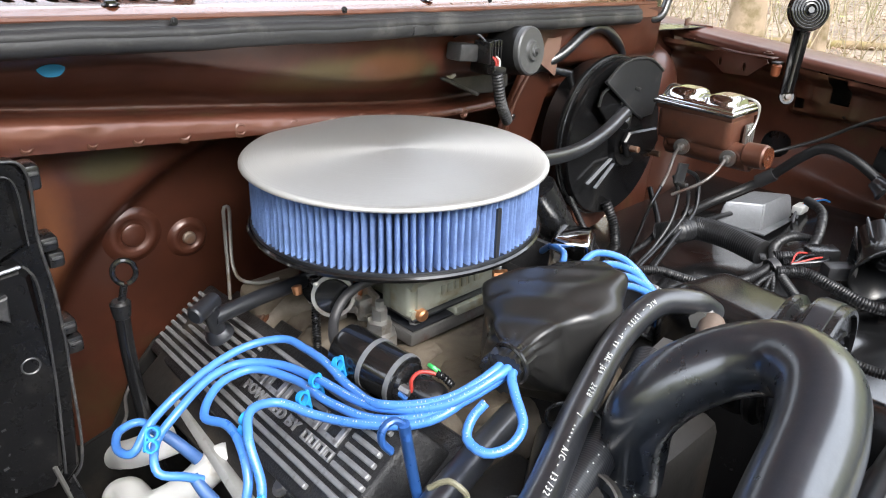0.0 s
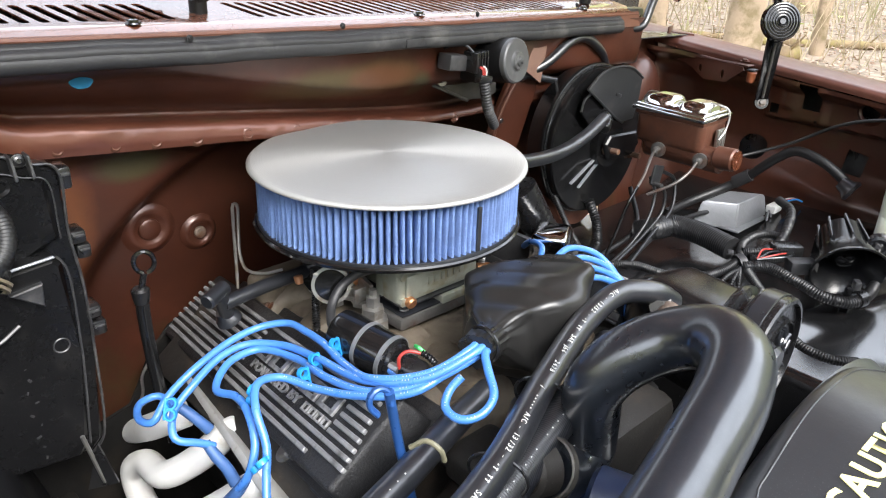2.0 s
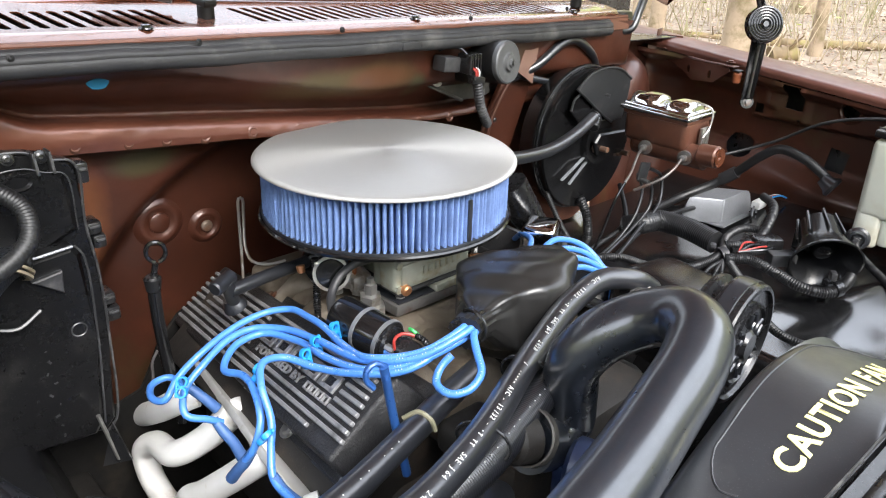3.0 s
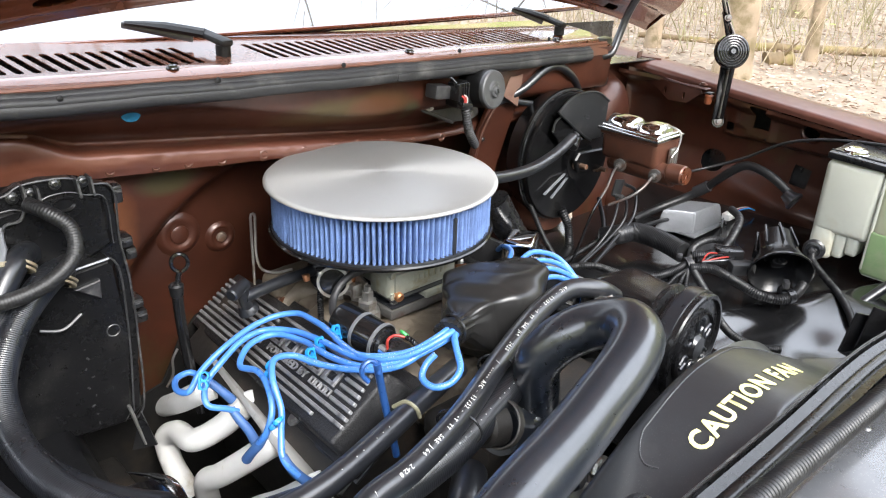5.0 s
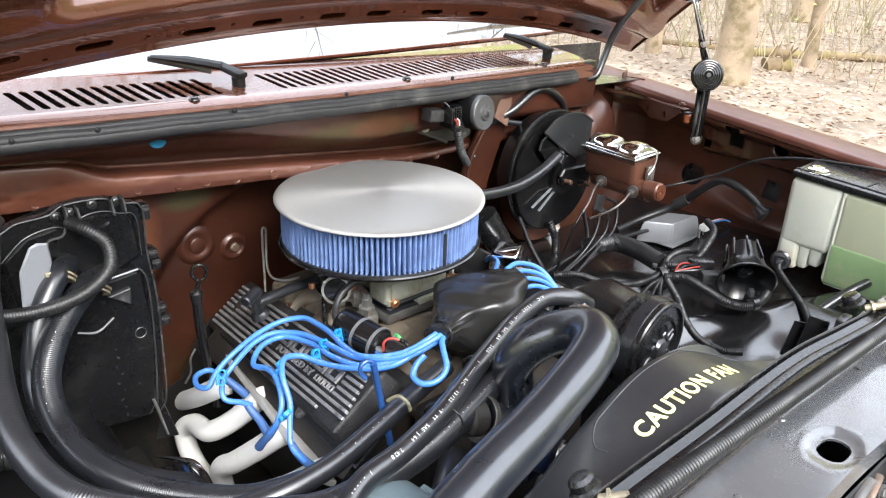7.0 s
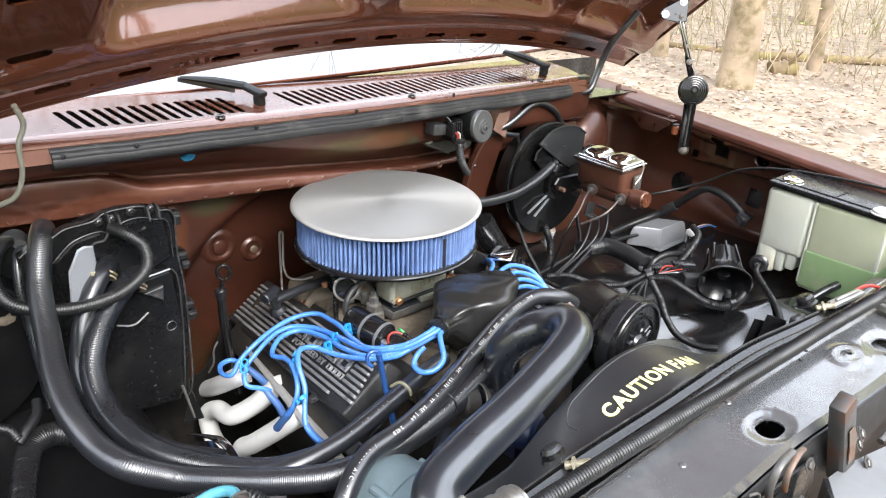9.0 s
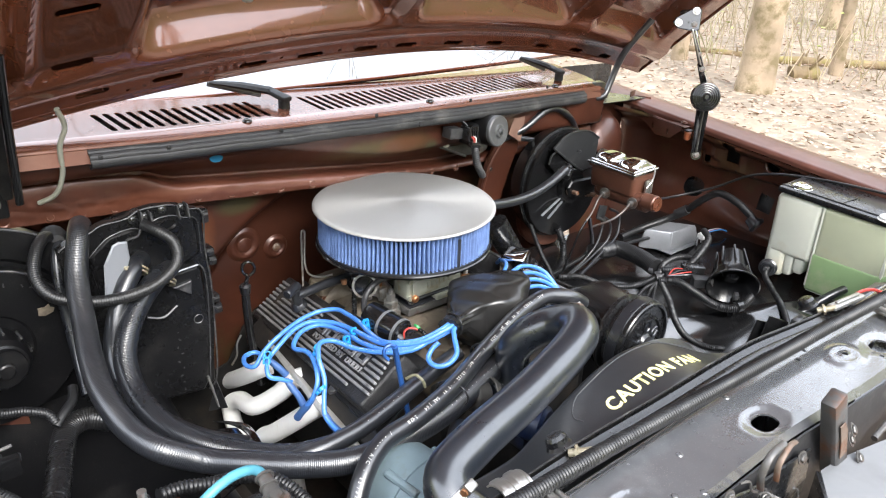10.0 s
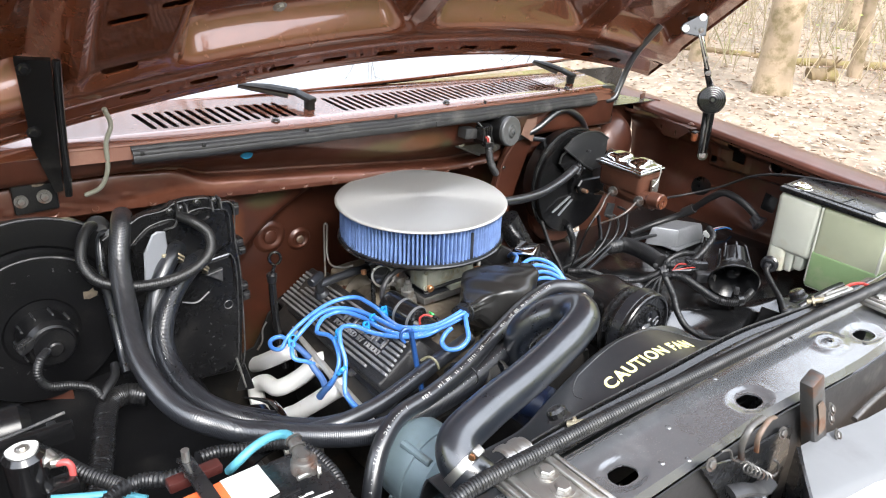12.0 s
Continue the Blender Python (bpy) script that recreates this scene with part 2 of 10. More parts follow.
EVAP = material("dusty_black_case", (0.0065, 0.0065, 0.007), 0.28, 0, 60, 0.3, 0.12, spec=0.25, wave=0.2, stain=(0.02, 0.019, 0.018), stain_scale=9, stain_amount=0.35, dust=0.12)
WHEELHOUSE = material("glossy_black_wheelhouse", (0.006, 0.006, 0.0065), 0.24, 0, 50, 0.3, 0.05, coat=1.0, coat_rough=0.15, coat_ior=1.6, spec=0.7, wave=0.06, dust=0.15)
DIRTY = material("dirty_grey_metal", (0.13, 0.125, 0.12), 0.42, 0.6, 70, 0.35, 0.35, stain=(0.11, 0.05, 0.03), stain_scale=22, stain_amount=0.45)
DIP_BLUE = material("anodised_blue", (0.025, 0.085, 0.27), 0.3, 0.2, 60, 0.2, 0.08)
WHITE_PANEL = material("white_grille_paint", (0.55, 0.55, 0.55), 0.5, 0, 40, 0.1, 0.05)
GLASS = bpy.data.materials.new("windshield_glass")
GLASS.use_nodes = True
gb = GLASS.node_tree.nodes["Principled BSDF"]
gb.inputs["Base Color"].default_value = (0.02, 0.025, 0.025, 1)
gb.inputs["Roughness"].default_value = 0.02
gb.inputs["IOR"].default_value = 2.3
gb.inputs["Specular IOR Level"].default_value = 1.0

# brushed disc: lathe rings about the middle, stretched highlight
LID = bpy.data.materials.new("brushed_aluminium")
LID.use_nodes = True
ln, ll = LID.node_tree.nodes, LID.node_tree.links
lb = ln["Principled BSDF"]
lb.inputs["Metallic"].default_value, lb.inputs["Base Color"].default_value = 0.6, (0.70, 0.70, 0.69, 1)
lb.inputs["Roughness"].default_value, lb.inputs["Anisotropic"].default_value = 0.5, 0.75
tan = ln.new("ShaderNodeTangent")
tan.direction_type, tan.axis = "RADIAL", "Z"
ll.new(tan.outputs["Tangent"], lb.inputs["Tangent"])
lco = ln.new("ShaderNodeTexCoord")
leng = ln.new("ShaderNodeVectorMath")
leng.operation = "LENGTH"
flat = ln.new("ShaderNodeVectorMath")
flat.operation = "MULTIPLY"
flat.inputs[1].default_value = (1, 1, 0)
ll.new(lco.outputs["Object"], flat.inputs[0])
ll.new(flat.outputs["Vector"], leng.inputs[0])
rings = ln.new("ShaderNodeTexNoise")
rings.noise_dimensions = "1D"
rings.inputs["Scale"].default_value, rings.inputs["Detail"].default_value = 760, 3
ll.new(leng.outputs["Value"], rings.inputs["W"])
tone = ln.new("ShaderNodeMix")
tone.data_type, tone.inputs[6].default_value, tone.inputs[7].default_value = "RGBA", (0.35, 0.35, 0.345, 1), (0.44, 0.44, 0.435, 1)
ll.new(rings.outputs["Fac"], tone.inputs[0])
ll.new(tone.outputs[2], lb.inputs["Base Color"])
rb = ln.new("ShaderNodeBump")
rb.inputs["Strength"].default_value, rb.inputs["Distance"].default_value = 0.35, 0.0006
ll.new(rings.outputs["Fac"], rb.inputs["Height"])
ll.new(rb.outputs["Normal"], lb.inputs["Normal"])


# ---- building helpers ----
ORIGIN = {}
V = Vector


def thing(name, at, label, category, group="", kind=""):
    """An Empty at a thing's base."""
    ob = new(name)
    ob.empty_display_size = 0.02
    ob.location = at
    ORIGIN[ob.name] = V(at)
    return tagged(ob, label, category, group, kind)


def sharpen(bm, limit=0.6):
    bmesh.ops.recalc_face_normals(bm, faces=bm.faces)
    for f in bm.faces:
        f.smooth = True
    for e in bm.edges:
        if len(e.link_faces) == 2 and e.calc_face_angle(0) > limit:
            e.smooth = False


def part(name, bm, mat, parent=None, label="", limit=0.6):
    """Links a bmesh, given in world metres, as one mesh object under a thing or a part."""
    sharpen(bm, limit)
    if parent is not None:
        o = ORIGIN[parent.name]
    else:
        lo = [min(v.co[k] for v in bm.verts) for k in range(3)]
        hi = [max(v.co[k] for v in bm.verts) for k in range(3)]
        o = V(((lo[0] + hi[0]) / 2, (lo[1] + hi[1]) / 2, lo[2]))
    if parent is not None:
        lo = [min(v.co[k] for v in bm.verts) for k in range(3)]
        hi = [max(v.co[k] for v in bm.verts) for k in range(3)]
        c = V([(a + b) / 2 for a, b in zip(lo, hi)])
    else:
        c = o
    bmesh.ops.translate(bm, verts=bm.verts, vec=-c)
    me = bpy.data.meshes.new(name)
    bm.to_mesh(me)
    bm.free()
    me.materials.append(mat)
    ob = new(name, me)
    if parent is not None:
        ob.parent = parent
        ob.location = c - o
    else:
        ob.location = c
    ORIGIN[ob.name] = c
    if label:
        ob["label"] = label
    return ob


def solo(name, bm, mat, label, category, group="", kind="", limit=0.6):
    """A thing that is one mesh."""
    return tagged(part(name, bm, mat, limit=limit), label, category, group, kind)


def bmx():
    return bmesh.new()


def basis(axis, at=(0, 0, 0), up=(0, 0, 1)):
    """A frame at a point whose z runs along axis."""
    z = V(axis).normalized()
    u = V(up)
    if abs(z.dot(u.normalized())) > 0.98:
        u = V((0, 1, 0)) if abs(z.y) < 0.9 else V((1, 0, 0))
    x = u.cross(z).normalized()
    y = z.cross(x)
    m = Matrix((x, y, z)).transposed().to_4x4()
    return Matrix.Translation(at) @ m


def box(bm, size, m=Matrix(), bevel=0.0, seg=2, taper=None):
    """A box of that size about the middle of frame m, with rounded edges. taper: x and y scale of its top."""
    r = bmesh.ops.create_cube(bm, size=1.0)
    vs = r["verts"]
    for v in vs:
        if taper and v.co.z > 0:
            v.co.x *= taper[0]
            v.co.y *= taper[1]
        v.co = V((v.co.x * size[0], v.co.y * size[1], v.co.z * size[2]))
    if bevel:
        es = list({e for v in vs for e in v.link_edges})
        rr = bmesh.ops.bevel(bm, geom=es, offset=bevel, segments=seg, affect="EDGES", profile=0.5)
        vs = list({v for f in rr["faces"] for v in f.verts} | {v for v in vs if v.is_valid})
    for v in vs:
        v.co = m @ v.co
    return bm


def lathe(bm, profile, m=Matrix(), n=32, squash=None):
    """Turns (radius, height) points round z of frame m."""
    rings = []
    for r, h in profile:
        if r < 1e-5:
            rings.append([bm.verts.new(m @ V((0, 0, h)))])
        else:
            rings.append([bm.verts.new(m @ V((r * math.cos(2 * math.pi * k / n), r * math.sin(2 * math.pi * k / n), h))) for k in range(n)])
    for a, b in zip(rings, rings[1:]):
        for k in range(n):
            j = (k + 1) % n
            q = [a[k % len(a)], a[j % len(a)], b[j % len(b)], b[k % len(b)]]
            q = list(dict.fromkeys(q))
            if len(q) > 2:
                bm.faces.new(q)
    return bm


def rod(bm, p0, p1, r, r1=None, n=16, bevel=0.0):
    """A capped round bar from p0 to p1."""
    p0, p1 = V(p0), V(p1)
    h, r1 = (p1 - p0).length, r if r1 is None else r1
    b = min(bevel, h / 3, r / 2)
    prof = [(0, 0), (r - b, 0), (r, b), (r1, h - b), (r1 - b, h), (0, h)] if b else [(0, 0), (r, 0), (r1, h), (0, h)]
    return lathe(bm, prof, basis(p1 - p0, p0), n)


def curve(pts, step=0.006):
    """Even samples of a smooth line through the points."""
    p = [V(a) for a in pts]
    if len(p) == 2:
        k = max(2, int((p[1] - p[0]).length / step))
        return [p[0].lerp(p[1], i / k) for i in range(k + 1)]
    p = [p[0] * 2 - p[1]] + p + [p[-1] * 2 - p[-2]]
    out = []
    for a, b, c, d in zip(p, p[1:], p[2:], p[3:]):
        k = max(2, int((c - b).length / step))
        ta = max((b - a).length, 1e-4) ** 0.5
        tb = max((c - b).length, 1e-4) ** 0.5
        tc = max((d - c).length, 1e-4) ** 0.5
        m1 = ((b - a) / ta - (c - a) / (ta + tb) + (c - b) / tb) * tb
        m2 = ((c - b) / tb - (d - b) / (tb + tc) + (d - c) / tc) * tb
        for i in range(k):
            t = i / k
            out.append((2 * t**3 - 3 * t**2 + 1) * b + (t**3 - 2 * t**2 + t) * m1 + (-2 * t**3 + 3 * t**2) * c + (t**3 - t**2) * m2)
    out.append(p[-2])
    return out


def frames(line):
    """Steady frames along a line."""
    out, x = [], None
    for i, c in enumerate(line):
        z = (line[min(i + 1, len(line) - 1)] - line[max(i - 1, 0)]).normalized()
        if x is None:
            x = basis(z).col[0].to_3d()
        x = (x - z * x.dot(z)).normalized()
        out.append((c, x, z.cross(x), z))
    return out


def tube(bm, pts, r, n=12, step=0.006, ribs=0.0, depth=0.0, radii=None, caps=True, flat=1.0):
    """A hose through the points; ribs: pitch of its corrugations and their depth."""
    line = curve(pts, min(step, ribs / 4) if ribs else step)
    rings, s = [], 0.0
    fr = frames(line)
    for i, (c, x, y, z) in enumerate(fr):
        if i:
            s += (line[i] - line[i - 1]).length
        rr = r
        if radii:
            u = i / (len(fr) - 1) * (len(radii) - 1)
            k = min(int(u), len(radii) - 2)
            rr = radii[k] + (radii[k + 1] - radii[k]) * (u - k)
        if ribs:
            rr -= depth * (0.5 - 0.5 * math.cos(2 * math.pi * s / ribs)) ** 0.7
        rings.append([bm.verts.new(c + rr * (math.cos(2 * math.pi * k / n) * x + flat * math.sin(2 * math.pi * k / n) * y)) for k in range(n)])
    for a, b in zip(rings, rings[1:]):
        for k in range(n):
            bm.faces.new((a[k], a[(k + 1) % n], b[(k + 1) % n], b[k]))
    if caps:
        bm.faces.new(rings[0][::-1])
        bm.faces.new(rings[-1])
    return bm


def sheet(bm, f, nu, nv, thick=0.0):
    """A curved panel: f(u, v) for u and v from 0 to 1, thickened along its normals."""
    g = [[V(f(i / nu, j / nv)) for j in range(nv + 1)] for i in range(nu + 1)]
    top = [[bm.verts.new(p) for p in row] for row in g]
    for i in range(nu):
        for j in range(nv):
            bm.faces.new((top[i][j], top[i + 1][j], top[i + 1][j + 1], top[i][j + 1]))
    if thick:
        def nrm(i, j):
            du = g[min(i + 1, nu)][j] - g[max(i - 1, 0)][j]
            dv = g[i][min(j + 1, nv)] - g[i][max(j - 1, 0)]
            return du.cross(dv).normalized()
        low = [[bm.verts.new(g[i][j] - thick * nrm(i, j)) for j in range(nv + 1)] for i in range(nu + 1)]
        for i in range(nu):
            for j in range(nv):
                bm.faces.new((low[i][j + 1], low[i + 1][j + 1], low[i + 1][j], low[i][j]))
        for i in range(nu):
            bm.faces.new((top[i][0], low[i][0], low[i + 1][0], top[i + 1][0]))
            bm.faces.new((top[i][nv], top[i + 1][nv], low[i + 1][nv], low[i][nv]))
        for j in range(nv):
            bm.faces.new((top[0][j], top[0][j + 1], low[0][j + 1], low[0][j]))
            bm.faces.new((top[nu][j], low[nu][j], low[nu][j + 1], top[nu][j + 1]))
    return bm


def prism(bm, outline, thick, m=Matrix(), bevel=0.0):
    """An outline in x and y of frame m, thickened along its z."""
    a = [bm.verts.new(V((x, y, 0))) for x, y in outline]
    b = [bm.verts.new(V((x, y, thick))) for x, y in outline]
    k = len(a)
    fa = bm.faces.new(a[::-1])
    fb = bm.faces.new(b)
    for i in range(k):
        bm.faces.new((a[i], a[(i + 1) % k], b[(i + 1) % k], b[i]))
    vs = a + b
    if bevel:
        r = bmesh.ops.bevel(bm, geom=list(fb.edges) + list(fa.edges), offset=bevel, segments=1, affect="EDGES")
        vs = list({v for v in vs if v.is_valid} | {v for f in r["faces"] for v in f.verts})
    for v in vs:
        v.co = m @ v.co
    return bm


def slot(w, h, n=6):
    """A slot's outline: w long, h high, round ends."""
    r = h / 2
    c = w / 2 - r
    return [(c + r * math.cos(a), r * math.sin(a)) for a in (math.pi * (k / n - 0.5) for k in range(n + 1))] + \
           [(-c + r * math.cos(a), r * math.sin(a)) for a in (math.pi * (k / n + 0.5) for k in range(n + 1))]


def disc_outline(r, n=20, ry=None):
    return [(r * math.cos(2 * math.pi * k / n), (ry or r) * math.sin(2 * math.pi * k / n)) for k in range(n)]


def cut(ob, bm):
    """Cuts the solids of bm, given in world metres, out of a mesh object."""
    bmesh.ops.recalc_face_normals(bm, faces=bm.faces)
    bmesh.ops.translate(bm, verts=bm.verts, vec=-ORIGIN[ob.name])
    me = bpy.data.meshes.new("cutter")
    bm.to_mesh(me)
    bm.free()
    cutter = new("cutter", me)
    base = new("cutting", ob.data)
    mod = base.modifiers.new("cut", "BOOLEAN")
    mod.operation, mod.object, mod.solver = "DIFFERENCE", cutter, "EXACT"
    dg = bpy.context.evaluated_depsgraph_get()
    made = bpy.data.meshes.new_from_object(base.evaluated_get(dg))
    bpy.data.objects.remove(base)
    bpy.data.objects.remove(cutter)
    b2 = bmesh.new()
    b2.from_mesh(made)
    sharpen(b2)
    b2.to_mesh(made)
    b2.free()
    ob.data = made


def bolt_head(name, at, axis, r, parent, mat=None, h=0.6, washer=True, slotted=False):
    """A six-sided bolt head on its washer."""
    bm = bmx()
    m = basis(axis, at)
    if washer:
        lathe(bm, [(0, 0), (r * 1.5, 0), (r * 1.5, r * 0.2), (0, r * 0.2)], m, 18)
    lathe(bm, [(0, r * 0.2), (r, r * 0.2), (r, r * h), (r * 0.85, r * (h + 0.15)), (0, r * (h + 0.15))], m, 6)
    return part(name, bm, mat or STEEL, parent)


def screw_head(name, at, axis, r, parent, mat=None):
    bm = bmx()
    m = basis(axis, at)
    lathe(bm, [(0, 0), (r * 1.5, 0), (r * 1.4, r * 0.25), (r, r * 0.3), (r * 0.95, r * 0.75), (r * 0.5, r * 0.9), (r * 0.45, r * 0.6), (0, r * 0.6)], m, 14)
    return part(name, bm, mat or BLACK_METAL, parent)


def letters(name, text, size, m, mat, parent, depth=0.0006, spacing=1.0, label="", squeeze=1.0, bold=0.0):
    """Raised lettering in the built-in font, as a mesh, centred on frame m."""
    cu = bpy.data.curves.new(name, "FONT")
    cu.body, cu.size, cu.extrude, cu.align_x, cu.align_y, cu.space_character = text, size, depth, "CENTER", "CENTER", spacing
    cu.resolution_u, cu.offset = 3, bold
    tmp = new("lettering", cu)
    dg = bpy.context.evaluated_depsgraph_get()
    me = bpy.data.meshes.new_from_object(tmp.evaluated_get(dg))
    bpy.data.objects.remove(tmp)
    bm = bmx()
    bm.from_mesh(me)
    for v in bm.verts:
        v.co = m @ V((v.co.x * squeeze, v.co.y, v.co.z))
    return part(name, bm, mat, parent, label)


def smooth(a, b, x):
    t = min(1, max(0, (x - a) / (b - a)))
    return t * t * (3 - 2 * t)


# ---- the truck's front body ----
def cowl_z(x):
    return 1.283 - 0.040 * (x + 0.08)


def cowl_y(x):
    return 0.756 + 0.022 * ((x - 0.55) / 0.75) ** 2


def hood_lip(x):
    s = (x - 0.55) / 0.97
    return 0.782 + 0.055 * s * s, 1.368 - 0.14 * s * s


HOOD_TILT = radians(42)


def hood_point(x, v, lift=0.0):
    """A point of the open bonnet's underside: v metres forward of its rear lip."""
    y, z = hood_lip(x)
    return V((x, y - v * math.cos(HOOD_TILT) - lift * math.sin(HOOD_TILT) * -1, z + v * math.sin(HOOD_TILT) + lift * math.cos(HOOD_TILT)))


def pocket(x, v, x0, x1, v0, v1, e=0.035):
    return smooth(x0, x0 + e, x) * smooth(-x1, -x1 + e, -x) * smooth(v0, v0 + e, v) * smooth(-v1, -v1 + e, -v)


def build_hood():
    hood = thing("hood", (0.55, 0.80, 1.30), "open brown steel hood, underside with stamped ribs and slots", "hood")
    X0, X1 = -0.42, 1.52

    def f(u, w):
        x = X0 + (X1 - X0) * u
        v = 1.15 * w**1.35
        lift = 0.0
        # slotted flange, a rounded cross rib, then deep stamped fields between the long ribs
        lift -= 0.013 * smooth(0.050, 0.078, v) * smooth(-0.140, -0.105, -v)
        for a, b in ((-0.36, -0.075), (0.085, 0.535), (0.600, 1.06), (1.14, 1.46)):
            lift += 0.052 * pocket(x, v, a, b, 0.108, 0.52, 0.045) + 0.020 * math.sin(math.pi * min(1.0, max(0.0, (v - 0.105) / 0.415))) * pocket(x, v, a, b, 0.105, 0.52, 0.10)
            lift += 0.045 * pocket(x, v, a, b, 0.58, 1.02)
        for a, b in ((0.14, 0.44), (0.67, 0.98)):
            lift -= 0.014 * pocket(x, v, a, b, 0.21, 0.46, 0.022)
        # pressed beads on the long ribs
        for c in (-0.062, 0.568):
            lift -= 0.010 * math.exp(-((x - c) / 0.011) ** 2) * smooth(0.10, 0.16, v) * smooth(-0.55, -0.48, -v)
        lift -= 0.006 * smooth(0.012, 0.0, v)
        return hood_point(x, v, lift)

    bm = bmx()
    sheet(bm, f, 200, 100, 0.0030)
    panel = part("inner_panel", bm, PAINT, hood)
    cb = bmx()

    def add_slot(x, v, w, h):
        p = hood_point(x, v)
        q = hood_point(x + 0.02, v) - p
        nrm = V((0, -math.sin(HOOD_TILT), -math.cos(HOOD_TILT)))
        xa = q.normalized()
        ya = nrm.cross(xa).normalized()
        m = Matrix((xa, ya, xa.cross(ya))).transposed().to_4x4()
        prism(cb, slot(w, h), 0.08, Matrix.Translation(p - 0.04 * xa.cross(ya)) @ m)

    for x in (0.043, 0.162, 0.313, 0.425, 0.547, 0.643, 0.769, 0.893, 1.056, 1.189, 1.32):
        add_slot(x, 0.020 + 0.018 * smooth(0.3, 0.04, x), 0.052, 0.0155)
    for x, v in ((0.005, 0.136), (-0.001, 0.262), (0.072, 0.277)):
        add_slot(x, v, 0.058, 0.016)
    for x, v in ((0.100, 0.020), (0.235, 0.028), (0.365, 0.026), (0.485, 0.024), (0.70, 0.022), (0.83, 0.022), (0.97, 0.022), (1.12, 0.022)):
        add_slot(x, v, 0.0075, 0.0070)
    cut(panel, cb)

    def g(u, w):
        x = X0 - 0.004 + (X1 - X0 + 0.008) * u
        return hood_point(x, 1.16 * w - 0.003, 0.055 - 0.02 * (2 * u - 1) ** 6)
    bm = bmx()
    sheet(bm, g, 40, 20, 0.0012)
    part("outer_skin", bm, PAINT, hood)
    bm = bmx()
    sheet(bm, lambda u, w: hood_point(X0 + (X1 - X0) * u, 0.001, 0.052 * w), 60, 3, 0.002)
    part("rear_flange", bm, PAINT, hood)
    for k, u in enumerate((0.0, 1.0)):
        bm = bmx()
        x = X0 if u == 0 else X1
        sheet(bm, lambda a, b: hood_point(x + (-0.006 if u == 0 else 0.006), 1.15 * a, 0.055 * b - 0.004), 30, 3, 0.003)
        part("side_flange", bm, PAINT, hood)
    bm = bmx()
    tube(bm, [hood_point(X0 + (X1 - X0) * i / 40, -0.001, 0.002) for i in range(41)], 0.0035, 8, 0.02)
    part("hemmed_edge", bm, PAINT, hood, "rolled hem along the rear edge")
    for x, v in ((0.262, 0.185), (0.83, 0.185)):
        p = hood_point(x, v, 0.024)
        bolt_head("bolt", p, (0, -math.sin(HOOD_TILT), -math.cos(HOOD_TILT)), 0.008, hood)
    return hood


build_hood()


